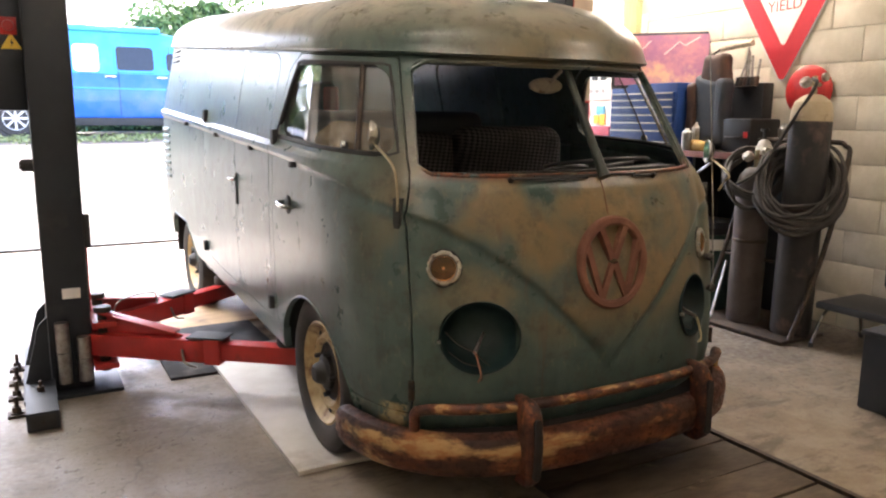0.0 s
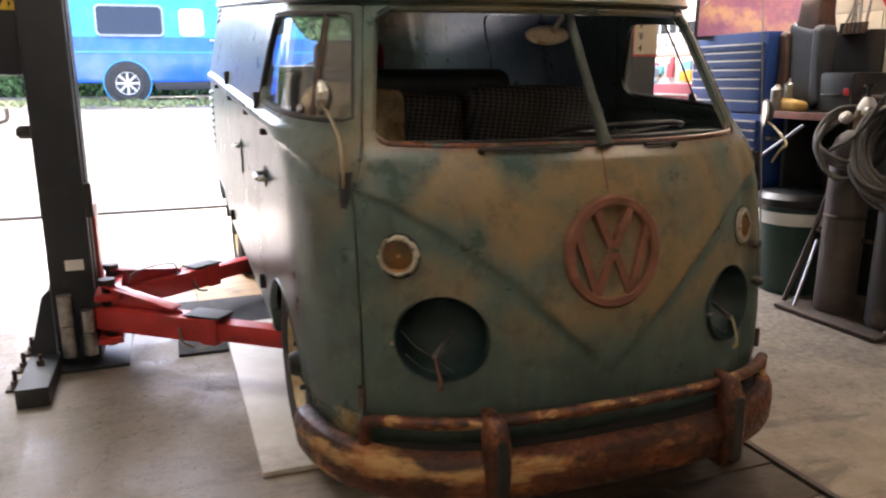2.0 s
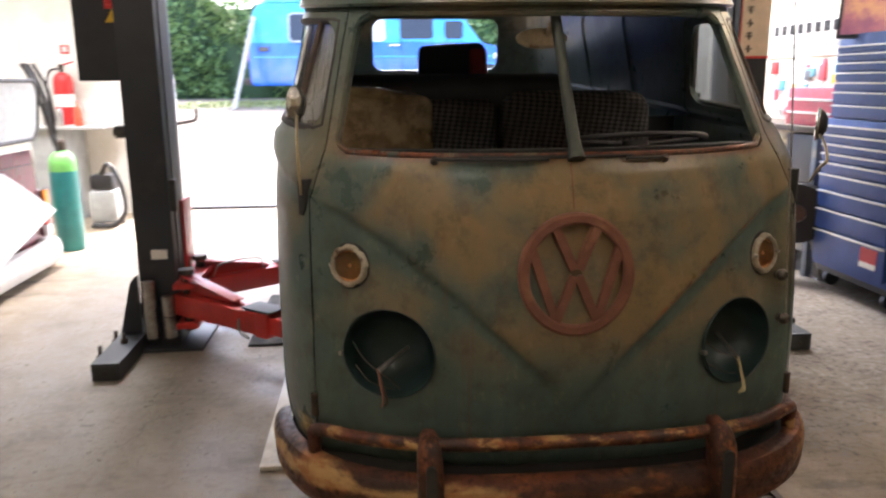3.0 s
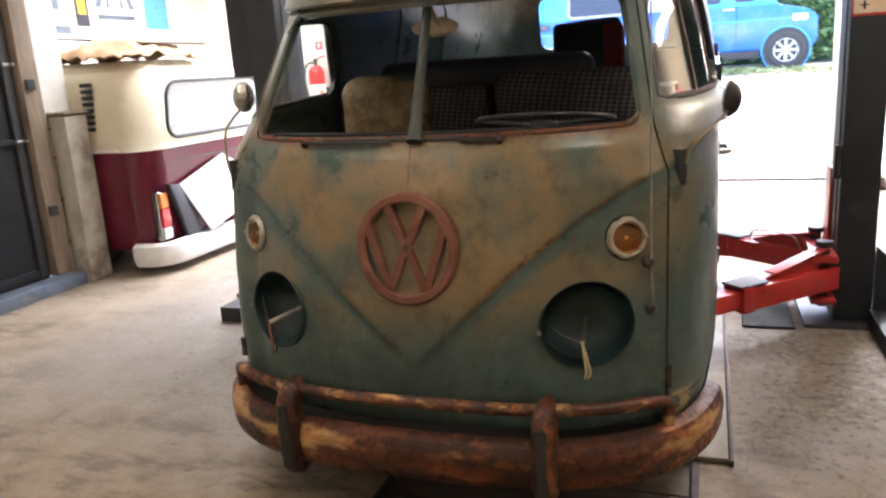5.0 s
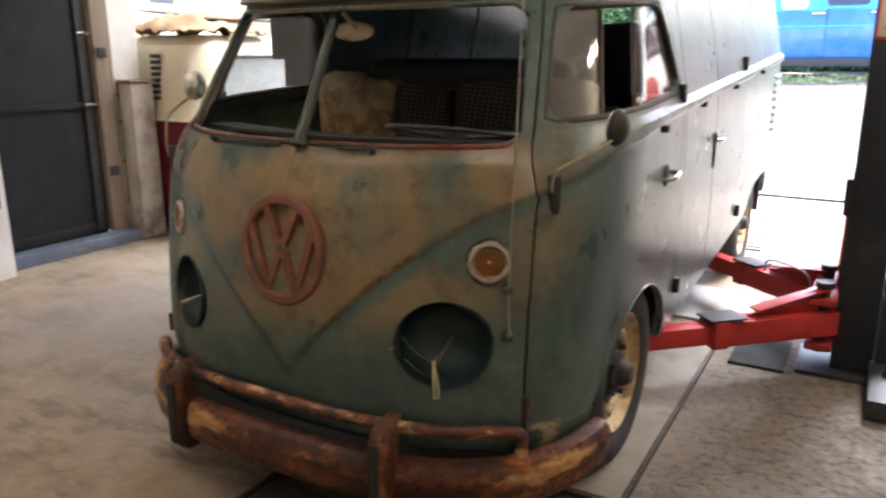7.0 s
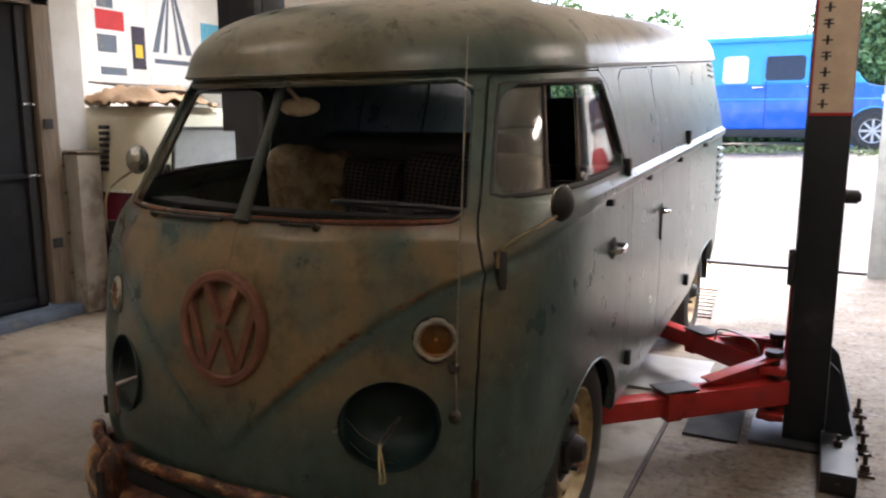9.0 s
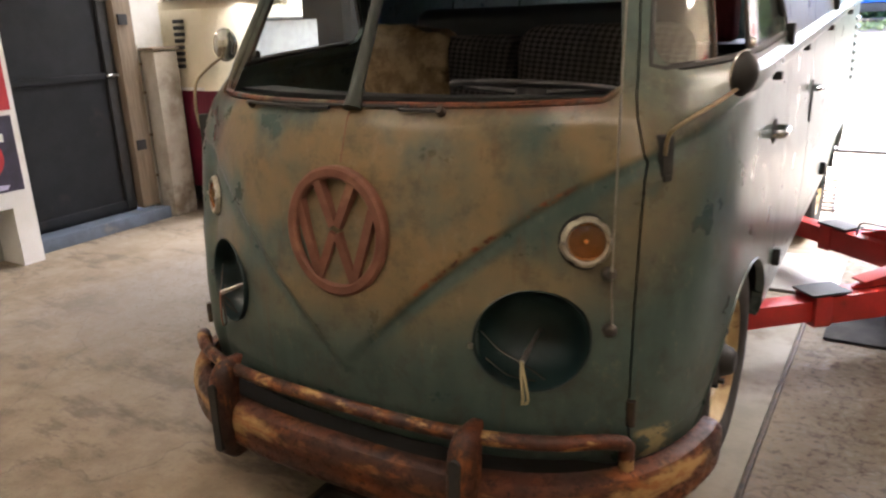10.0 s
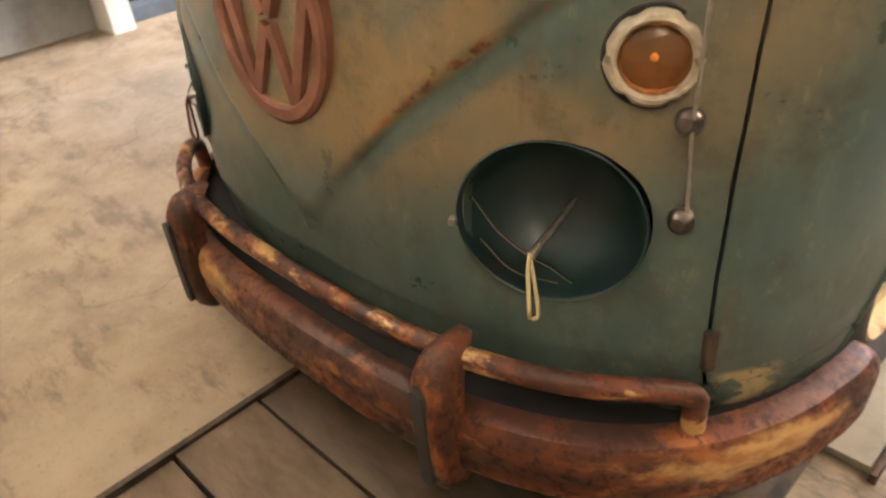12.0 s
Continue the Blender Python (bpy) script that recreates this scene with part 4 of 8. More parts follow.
for x, y in pts:
    lo.append([dash.verts.new((x, y, z)) for z in (1.155, 1.165)] + [dash.verts.new((x, y + 0.16, z)) for z in (1.155, 1.0)])
for a, b in zip(lo, lo[1:]):
    dash.faces.new((a[1], a[2], b[2], b[1]))
    dash.faces.new((a[2], a[3], b[3], b[2]))
    dash.faces.new((a[0], a[1], b[1], b[0]))
bmesh.ops.recalc_face_normals(dash, faces=dash.faces)
part("dashboard", thicken(dash, 0.012), M["inside"], van)

# rolled lips round the wheel arches
for s in (-1, 1):
    for yc, zc, r, k in ((WHEEL_Y[0], 0.215, 0.415, 1.0), (WHEEL_Y[1], 0.16, 0.38, 1 / 0.9)):
        pts = []
        for q in range(25):
            a = radians(14 + 152 * q / 24)
            y, z = yc + r * k * math.cos(a), min(zc + r * math.sin(a), 0.49 if yc > 2 else 9)
            w, y0, L, n = level(z)[:4]
            n += corner(z)
            x = w if y > y0 + L else w * (1 - ((y0 + L - y) / L) ** n) ** (1 / n)
            pts.append((s * (x + 0.001), y, vz(y, z)))
        part("arch_lip", pipe(bmesh.new(), pts, 0.004, 8), M["paint"], van)


# ---- fittings of the van ----
def skin_x(y, z):
    """Half-width of the body at the side."""
    zf = z - PITCH * (y - PIVOT)
    w, y0, L, n = level(zf)[:4]
    n += corner(zf)
    x = w if y > y0 + L else w * (1 - max((y0 + L - y) / L, 0) ** n) ** (1 / n)
    return x + swage(y + 0.25, zf, y)


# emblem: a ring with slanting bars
p, nr = nose(0, 0.857)
EM = facing(p + Vector((0, -0.010, 0)), (0, -1, 0.075)) @ Matrix.Diagonal((0.945, 1, 1, 1))
emblem = part("emblem", lathe(bmesh.new(), [(0.133, 0), (0.133, 0.009), (0.139, 0.014), (0.157, 0.014), (0.164, 0.008), (0.164, -0.012), (0.133, -0.012), (0.133, 0)], EM, 56), M["emblem"], van, "rust-red round nose emblem")


def bar(a, b, w=0.030):
    a, b = Vector((*a, 0)), Vector((*b, 0))
    d = (b - a).normalized()
    s = Vector((-d.y, d.x, 0)) * w / 2
    bm = bmesh.new()
    lo = [bm.verts.new(q - Vector((0, 0, 0.012))) for q in (a + s, b + s, b - s, a - s)]
    hi = [bm.verts.new(q + Vector((0, 0, 0.011))) for q in (a + s * 0.8, b + s * 0.8, b - s * 0.8, a - s * 0.8)]
    bm.faces.new(lo[::-1])
    bm.faces.new(hi)
    for k in range(4):
        bm.faces.new((lo[k], lo[(k + 1) % 4], hi[(k + 1) % 4], hi[k]))
    bmesh.ops.recalc_face_normals(bm, faces=bm.faces)
    bmesh.ops.transform(bm, matrix=EM, verts=bm.verts)
    return bm


for a, b in (((-0.060, 0.128), (-0.007, 0.014)), ((0.060, 0.128), (0.007, 0.014)), ((-0.126, 0.074), (-0.058, -0.124)), ((-0.058, -0.124), (-0.006, -0.004)), ((0.126, 0.074), (0.058, -0.124)), ((0.058, -0.124), (0.006, -0.004))):
    part("emblem_bar", bar(a, b), M["emblem"], emblem)

for s in (-1, 1):
    # turn signal: scalloped enamel ring and a domed amber lens
    p, nr = nose(s * 0.592, 0.862)
    F = facing(p, nr) @ Matrix.Scale(0.94, 4)
    ring = bmesh.new()
    lathe(ring, [(0.045, 0.002), (0.0465, 0.013), (0.051, 0.0185), (0.057, 0.0175), (0.0625, 0.011), (0.064, 0.0), (0.064, -0.02), (0.045, -0.02), (0.045, 0.002)], F, 60)
    for v in ring.verts:
        q = F.inverted() @ v.co
        a = math.atan2(q.y, q.x)
        r = math.hypot(q.x, q.y)
        if r > 0.053:
            k = 1 + 0.05 * max(math.cos(2 * a), 0) ** 6 - 0.085 * max(math.cos(6 * a + 0.6), 0) ** 3
            v.co = F @ Vector((q.x * k, q.y * k, q.z))
    sig = part("turn_signal", ring, M["enamel"], van, "chipped dull enamel turn-signal ring")
    part("reflector", turned([(0.0455, 0.006), (0.038, -0.006), (0.027, -0.016), (0.014, -0.021), (0.007, -0.022), (0.007, -0.004), (0.005, 0.003), (0.0, 0.005)], F, 14), M["silvered"], sig, "bright inner reflector", 0)
    part("gasket", lathe(bmesh.new(), [(0.060, 0.003), (0.067, 0.004), (0.069, 0.0), (0.069, -0.012), (0.060, -0.012), (0.060, 0.003)], F, 40), M["black"], sig, "dark perished gasket")
    part("lens", turned([(0, 0.024), (0.014, 0.0235), (0.028, 0.021), (0.039, 0.0165), (0.0450, 0.010), (0.046, 0.0)], F, 40), M["lens"], sig, "cloudy amber lens")
    for sx in (-1, 1):
        part("screw", rod(bmesh.new(), F @ Vector((sx * 0.057, 0, 0.012)), F @ Vector((sx * 0.057, 0, 0.022)), 0.006, 0.004, 10), M["steel"], sig)
    # empty headlamp bowl: dark cup, rolled edge, bulb holder and loose wires
    p, nr = nose(s * 0.494, 0.630)
    F = facing(p, nr) @ Matrix.Diagonal((0.972 / math.hypot(nr.y, nr.z), 0.972, 1, 1))
    cup = turned([(0.1285, 0.001), (0.1265, 0.004), (0.124, 0.001), (0.122, -0.02), (0.113, -0.055), (0.092, -0.09), (0.057, -0.112), (0, -0.12)], F, 48)
    bowl = part("headlamp_bowl", cup, M["bowl"], van, "empty dark green headlamp bowl")
    hook = F @ Vector((-s * 0.0 - 0.02, -0.045, 0.02))
    out = pipe(bmesh.new(), smooth_path([hook + Vector((-0.002, 0.004, 0.006)), hook + Vector((0.003, -0.008, -0.012)), hook + Vector((0.005, -0.012, -0.03)), hook + Vector((0.012, -0.02, -0.075)), hook + Vector((0.006, -0.012, -0.10))], 6), 0.0035, 8)
    part("loose_wire", out, M["wire" if s > 0 else "emblem"], bowl, "loose cream wire hanging out" if s > 0 else "tarnished loose wire hanging out")
    out = pipe(bmesh.new(), smooth_path([hook, hook + Vector((0.012, -0.006, -0.04)), hook + Vector((0.022, -0.012, -0.085)), hook + Vector((0.014, -0.014, -0.098))], 6), 0.003, 8)
    part("loose_wire", out, M["wire" if s > 0 else "hub"], bowl)
    out = pipe(bmesh.new(), smooth_path([F @ Vector((-0.11, 0.02, -0.02)), F @ Vector((-0.07, -0.02, 0.0)), hook, F @ Vector((0.0, -0.07, 0.0)), F @ Vector((0.03, -0.10, -0.01))], 6), 0.002, 6)
    part("retaining_spring", out, M["hub"], bowl)
    out = pipe(bmesh.new(), smooth_path([F @ Vector((-0.10, -0.05, -0.02)), F @ Vector((-0.05, -0.085, 0.0)), F @ Vector((0.01, -0.105, -0.012))], 6), 0.002, 6)
    part("retaining_spring", out, M["hub"], bowl)
    part("bulb_holder", rod(bmesh.new(), F @ Vector((0.02, 0.0, -0.09)), hook, 0.004, 0.0075, 12), M["steel"], bowl, "dull steel bulb holder")
    part("screw_lug", boxed(-0.006, 0.006, -0.006, 0.006, -0.004, 0.012, 0.002, m=F @ Matrix.Translation((-0.131, -0.01, 0))), M["steel"], bowl)

# aerial on the driver's side of the nose
aer = part("aerial", pipe(bmesh.new(), [(0.668, 0.131, 0.665), (0.661, 0.135, 0.79), (0.657, 0.172, 1.2), (0.652, 0.215, 1.64)], [0.0028, 0.0028, 0.0026, 0.0020], 8), M["steel"], van, "thin tarnished whip aerial")
for z, px in ((0.795, 0.648), (0.668, 0.656)):
    q, nr = nose(px, z)
    part("aerial_foot", rod(turned([(0, 0.038), (0.009, 0.036), (0.0155, 0.029), (0.018, 0.021), (0.0155, 0.012), (0.010, 0.004), (0.013, 0.0)], facing(q, nr), 18), q, q + nr * 0.012, 0.010), M["darksteel"], aer)


# bumper: a deep rolled blade that follows the nose, tubular rail and two overriders
def bumper_y(x, off):
    return nose(x, 0.45)[0].y - off


def bumper_path(off, half, zc, n=41):
    pts = []
    for k in range(n):
        a = -1 + 2 * k / (n - 1)
        ang = a * 1.30
        pts.append(Vector((half * math.sin(ang) / math.sin(1.30), 0, zc)))
        x = abs(pts[-1].x)
        pts[-1].y = -off + 0.72 * (1 - (1 - min(x / (half + 0.012), 0.9995) ** 2.95) ** (1 / 2.95))
    ends = [Vector((half * 1.004, pts[-1].y + d, zc)) for d in (0.03, 0.06, 0.085, 0.10)]
    return [Vector((-e.x, e.y, zc)) for e in ends[::-1]] + pts + ends


def blade(path, profile):
    bm = bmesh.new()
    rings = []
    for i, p in enumerate(path):
        d = (path[min(i + 1, len(path) - 1)] - path[max(i - 1, 0)]).normalized()
        o = Vector((d.y, -d.x, 0))
        j = min(i, len(path) - 1 - i)
        k = math.sqrt(max(1 - max(1 - (j + 0.4) / 4, 0) ** 2, 0.05))
        rings.append([bm.verts.new(p + o * (a * (0.4 + 0.6 * k)) + Vector((0, 0, h * k + 0.012 * (1 - k)))) for a, h in profile])
    m = len(profile)
    for a, b in zip(rings, rings[1:]):
        for k in range(m):
            bm.faces.new((a[k], a[(k + 1) % m], b[(k + 1) % m], b[k]))
    bm.faces.new(rings[0])
    bm.faces.new(rings[-1][::-1])
    bmesh.ops.recalc_face_normals(bm, faces=bm.faces)
    return bm


BL = [(-0.014, 0.066), (0.008, 0.064), (0.026, 0.056), (0.037, 0.040), (0.042, 0.018), (0.042, -0.006), (0.039, -0.018), (0.039, -0.030), (0.040, -0.040), (0.036, -0.057), (0.025, -0.072), (0.004, -0.080), (-0.010, -0.078), (-0.006, -0.064), (0.014, -0.046), (0.022, -0.016), (0.022, 0.022), (0.012, 0.044), (-0.014, 0.052)]
bumper = part("bumper", blade(bumper_path(0.075, 0.818, 0.262), BL), M["rust"], van, "rusted bumper blade with flaking cream paint")
# sheet added behind the bumper, near black to stand for the gap's shade
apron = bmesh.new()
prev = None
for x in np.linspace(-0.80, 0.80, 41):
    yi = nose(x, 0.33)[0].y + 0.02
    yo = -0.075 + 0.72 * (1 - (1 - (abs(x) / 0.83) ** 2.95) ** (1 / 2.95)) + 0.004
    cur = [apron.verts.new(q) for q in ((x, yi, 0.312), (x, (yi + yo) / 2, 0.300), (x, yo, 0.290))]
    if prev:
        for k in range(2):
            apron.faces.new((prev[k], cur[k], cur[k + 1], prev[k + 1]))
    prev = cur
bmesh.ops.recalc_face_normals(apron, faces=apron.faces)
part("apron", thicken(apron, 0.004), M["gapshade"], bumper, "near-black sheet added between bumper and body for the gap's shade")
rail_pts = [Vector((x, -0.072 + 0.72 * (1 - (1 - (abs(x) / 0.85) ** 2.8) ** 0.357), 0.420 - 0.012 * (x / 0.7) ** 2)) for x in np.linspace(-0.705, 0.705, 31)]
a, b = rail_pts[0], rail_pts[-1]
rail_pts = [a + Vector((-0.004, 0.012, -0.085)), a + Vector((-0.005, 0.010, -0.045)), a + Vector((-0.002, 0.004, -0.015))] + rail_pts[1:-1] + [b + Vector((0.002, 0.004, -0.015)), b + Vector((0.005, 0.010, -0.045)), b + Vector((0.004, 0.012, -0.085))]
part("bumper_rail", pipe(bmesh.new(), smooth_path(rail_pts, 3), 0.0185, 14), M["rust_rail"], bumper, "rusty tubular rail with chipped cream paint")
for s in (-1, 1):
    x = s * 0.395
    y = bumper_y(x, 0.1) - 0.02
    post = bmesh.new()
    prof = [(0.0, 0.148, 0.020), (-0.022, 0.170, 0.030), (-0.034, 0.22, 0.033), (-0.036, 0.30, 0.034), (-0.032, 0.36, 0.034), (-0.026, 0.395, 0.033), (-0.014, 0.421, 0.030), (0.000, 0.438, 0.024), (0.016, 0.446, 0.013)]
    rings = []
    for dy, z, hw in prof:
        rings.append([post.verts.new((x + hw * sx, y + dy + back, z)) for sx, back in ((-1, 0.06), (-1, 0.014), (-0.82, 0.002), (-0.45, -0.004), (0.45, -0.004), (0.82, 0.002), (1, 0.014), (1, 0.06))])
    for ra, rb in zip(rings, rings[1:]):
        for k in range(8):
            post.faces.new((ra[k], ra[(k + 1) % 8], rb[(k + 1) % 8], rb[k]))
    post.faces.new(rings[0][::-1])
    post.faces.new(rings[-1])
    bmesh.ops.recalc_face_normals(post, faces=post.faces)
    ov = part("overrider", post, M["rust_post"], bumper, "rusted overrider post", 45)
    pad = bmesh.new()
    slab(pad, rounded(-0.014, 0.014, 0.185, 0.395, 0.013), 0.010, Matrix.Translation((x, y - 0.0435, 0)))
    part("rubber_strip", pad, M["black"], ov, "black rubber facing")

# black front valance seam and lower hinges, mirror brackets
for s in (-1, 1):
    q, nr = nose(s * 0.704, 0.455)
    hz = bmesh.new()
    rod(hz, q + nr * 0.004 + Vector((0, 0, -0.032)), q + nr * 0.004 + Vector((0, 0, 0.032)), 0.011, 0.011, 14)
    part("door_hinge", hz, M["hub"], van, "greasy lower door hinge")
    q, nr = nose(s * (0.722 if s > 0 else 0.708), 1.045)
    F = facing(q + nr * 0.004, (nr.x, nr.y, 0))
    part("mirror_bracket", box(boxed(-0.014, 0.014, -0.045, 0.045, -0.02, 0.018, 0.004, m=F), -0.010, 0.010, -0.055, -0.04, -0.01, 0.02, 0.002, m=F), M["black"], van, "black hinge bracket for the mirror arm")
for s, pts, head, hn, shape in (
    (-1, [(-0.722, 0.235, 1.05), (-0.725, 0.230, 1.11), (-0.728, 0.246, 1.185), (-0.732, 0.30, 1.225), (-0.737, 0.372, 1.258)], (-0.740, 0.395, 1.294), (-0.80, 0.60, 0.05), (0.036, 0.050)),
    (1, [(0.745, 0.205, 1.06), (0.755, 0.185, 1.10), (0.775, 0.180, 1.125), (0.83, 0.29, 1.165), (0.852, 0.355, 1.185)], (0.858, 0.375, 1.215), (-0.88, 0.47, 0.05), (0.038, 0.048)),
):
    arm = part("mirror_arm", pipe(bmesh.new(), smooth_path(pts, 6), 0.0045, 10), M["brass"], van, "brassy bent mirror arm")
    F = facing(head, hn) @ Matrix.Diagonal((shape[0], shape[1], 1, 1))
    hd = part("wing_mirror", turned([(0, -0.028), (0.4, -0.026), (0.8, -0.016), (0.98, -0.004), (1.0, 0.002), (0.95, 0.004), (0.0, 0.004)], F, 30), M["chrome" if s < 0 else "black"], arm, "oval chromed wing mirror" if s < 0 else "oval wing mirror")
    part("mirror_rim", pipe(bmesh.new(), [F @ Vector((math.cos(a), math.sin(a), 0.002)) for a in (2 * math.pi * k / 28 for k in range(28))], 0.0032, 6, True), M["chrome"], hd, "thin chrome rim")
    part("mirror_glass", turned([(0, 0.006), (0.9, 0.006), (0.92, 0.003)], F, 30), M["mirror"], hd)

# door furniture
for s in (-1, 1):
    cab = door_obs[("cab_door", s)][0]
    y, z = 1.045, 0.995
    x = s * (skin_x(y, z) + 0.002)
    h = pipe(bmesh.new(), smooth_path([(x, y + 0.055, z + 0.004), (x + s * 0.028, y + 0.045, z + 0.004), (x + s * 0.034, y, z), (x + s * 0.030, y - 0.05, z - 0.004), (x, y - 0.058, z - 0.006)], 5), 0.0095, 10)
    part("door_handle", h, M["chrome"], cab, "chrome pull handle")
    part("handle_recess", turned([(0, 0.003), (0.034, 0.003), (0.040, 0.0)], facing((x, y - 0.01, z), (s, 0, 0)), 26), M["black"], cab)
    carg = door_obs[("cargo_door", s)][0]
    y, z = 1.885, 1.04
    x = s * (skin_x(y, z) + 0.002)
    h = pipe(bmesh.new(), smooth_path([(x, y + 0.05, z), (x + s * 0.03, y + 0.035, z), (x + s * 0.035, y - 0.02, z), (x + s * 0.02, y - 0.055, z)], 5), 0.009, 10)
    part("door_handle", h, M["chrome"], carg, "chrome lever handle")
    part("latch_plate", box(bmesh.new(), min(x, x + s * 0.006), max(x, x + s * 0.006), y - 0.014, y + 0.012, z - 0.13, z + 0.03, 0.003), M["black"], carg)
    # hinge blocks and the small clips on the belt moulding
    for y, z, hy, hz_ in ((1.225, 1.266, 0.018, 0.032), (2.60, 1.354, 0.022, 0.034), (1.315, 0.522, 0.015, 0.03), (2.70, 0.572, 0.018, 0.03)):
        x = skin_x(y, z)
        part("hinge_block", box(bmesh.new(), s * (x - 0.01), s * (x + 0.022), y - hy, y + hy, z - hz_, z + hz_, 0.004), M["black"], van)
    for y, z in ((0.93, 1.165), (1.58, 1.208), (2.25, 1.252), (3.03, 1.303)):
        x = skin_x(y, z) + 0.002
        part("belt_clip", box(bmesh.new(), s * (x - 0.008), s * (x + 0.016), y - 0.018, y + 0.018, z - 0.011, z + 0.011, 0.003), M["black"], van)
    # engine louvres, upper and lower
    for k in range(8):
        z = 1.255 - 0.048 * k
        x = skin_x(3.95, z)
        part("louvre", pipe(bmesh.new(), [(s * (x - 0.004), 3.80, z), (s * (x + 0.004), 3.83, z), (s * (x + 0.004), 4.01, z), (s * (x - 0.008), 4.04, z)], 0.014, 8), M["paint"], van)
    for k in range(3):
        z = 1.800 - 0.034 * k
        x = skin_x(3.78, z)
        part("air_slot", box(bmesh.new(), s * (x - 0.02), s * (x + 0.013), 3.68, 3.90, z - 0.006, z + 0.006, 0.002), M["black"], van)
    # cab window: seal, dividing bar, vent pane and main pane
    def side_pt(y, zf, off):
        w, y0, L, n = level(zf)[:4]
        x = w if y > y0 + L else w * (1 - max((y0 + L - y) / L, 0) ** n) ** (1 / n)
        return Vector((s * (x + off), y, vz(y, zf)))
    t_of = lambda zf: (zf - 1.235) / 0.32
    fr = lambda zf: 0.340 + 0.19 * t_of(zf)
    bk = lambda zf: 1.235 - 0.145 * t_of(zf)
    def patch(ya, yb, z0, z1, off, nz=8, ny=10):
        bm = bmesh.new()
        g_ = []
        for i in range(nz + 1):
            zf = z0 + (z1 - z0) * i / nz
            g_.append([bm.verts.new(side_pt(ya(zf) + (yb(zf) - ya(zf)) * j / ny, zf, off)) for j in range(ny + 1)])
        for r0, r1 in zip(g_, g_[1:]):
            for j in range(ny):
                bm.faces.new((r0[j], r0[j + 1], r1[j + 1], r1[j]))
        return bm
    mid = (lambda zf: 0.519 + 0.164 * t_of(zf)) if s > 0 else (lambda zf: 0.490 + 0.145 * t_of(zf))
    rear = (lambda zf: 0.69 + 0.15 * t_of(zf)) if s > 0 else mid  # the driver's pane is slid a little open
    main = part("window_pane", patch(rear, bk, 1.226, 1.57, -0.016), M["glass"], cab, "dusty sliding door glass")
    vent = part("vent_pane", patch(fr, mid, 1.226, 1.57, -0.014), M["ventglass"], cab, "dusty fixed front glass")
    main.visible_shadow = vent.visible_shadow = False
    loop = []
    for k in range(20):
        loop.append(side_pt(fr(1.243) + 0.03 + (bk(1.243) - fr(1.243) - 0.06) * k / 19, 1.240, -0.006))
    for k in range(10):
        zf = 1.25 + 0.30 * k / 9
        loop.append(side_pt(bk(zf) - 0.004, zf, -0.006))
    for k in range(20):
        loop.append(side_pt(bk(1.552) - 0.03 - (bk(1.552) - fr(1.552) - 0.06) * k / 19, 1.556, -0.006))
    for k in range(10):
        zf = 1.55 - 0.30 * k / 9
        loop.append(side_pt(fr(zf) + 0.004, zf, -0.006))
    part("window_seal", pipe(bmesh.new(), loop, 0.011, 8, True), M["black"], cab, "perished black window rubber")
    for edge, r in ((mid, 0.006 if s > 0 else 0.011),) + (((rear, 0.004),) if s > 0 else ()):
        part("window_bar", pipe(bmesh.new(), [side_pt(edge(1.232 + 0.33 * k / 6), 1.232 + 0.33 * k / 6, -0.008) for k in range(7)], r, 8), M["hub"], cab, "dark pane edge")
    part("window_catch", turned([(0, 0.022), (0.012, 0.020), (0.016, 0.010), (0.014, 0.0)], facing(side_pt(0.72 if s > 0 else 0.56, 1.262, -0.012), (s, 0, 0)), 18), M["chrome"], cab)

# windscreen surround: divider trim, wiper stubs
def screen_pt(x, zf, off=0.0):
    w, y0, L, n = level(zf)[:4]
    y = y0 + L * fall(min(abs(x) / w, 0.999), n, corner(zf))
    return Vector((x, y - off, vz(y, zf)))


ed = lambda zf: 0.630 - (zf - 1.2) * 0.20
loop = [screen_pt((ed(1.190) - 0.040) * (k / 15 - 1), 1.190, -0.008) for k in range(31)]
loop += [screen_pt(ed(zf) - 0.004, zf, -0.008) for zf in np.linspace(1.215, 1.54, 9)]
loop += [screen_pt((ed(1.580) - 0.045) * (1 - k / 15), 1.580, -0.008) for k in range(31)]
loop += [screen_pt(0.004 - ed(zf), zf, -0.008) for zf in np.linspace(1.54, 1.215, 9)]
part("windscreen_lip", pipe(bmesh.new(), loop, 0.009, 8, True), M["paint"], van)
# the bare divider bar between the two screens, leaning back to the header
# darker than the body paint: the bar's shade is put into its colour
part("screen_divider", pipe(bmesh.new(), [(0.014, 0.078, 1.150), (0.012, 0.098, 1.186), (0.006, 0.20, 1.36), (0.0, 0.303, 1.541), (0.0, 0.325, 1.580)], [0.024, 0.018, 0.015, 0.015, 0.020], 12), M["shadedgreen"], van, "windscreen divider bar, dark green with its shade painted in")
for s in (-1, 1):
    q = screen_pt(s * 0.31 - 0.05, 1.178, 0.012)
    part("wiper_spindle", rod(bmesh.new(), q, q + Vector((0, -0.016, 0.010)), 0.011, 0.008, 14), M["hub"], van)
    reach = 0.30 if s < 0 else -0.11
    part("wiper_arm", pipe(bmesh.new(), [q + Vector((0, -0.014, 0.008))] + [screen_pt(q.x + reach * f, 1.184, 0.018 + 0.006 * math.sin(3 * f)) for f in (0.15, 0.4, 0.7, 1.0)], 0.005, 8), M["black"], van)
    if s < 0:
        part("wiper_blade", pipe(bmesh.new(), [screen_pt(x, 1.190, 0.014) for x in np.linspace(-0.27, 0.17, 12)], 0.0045, 8), M["black"], van)
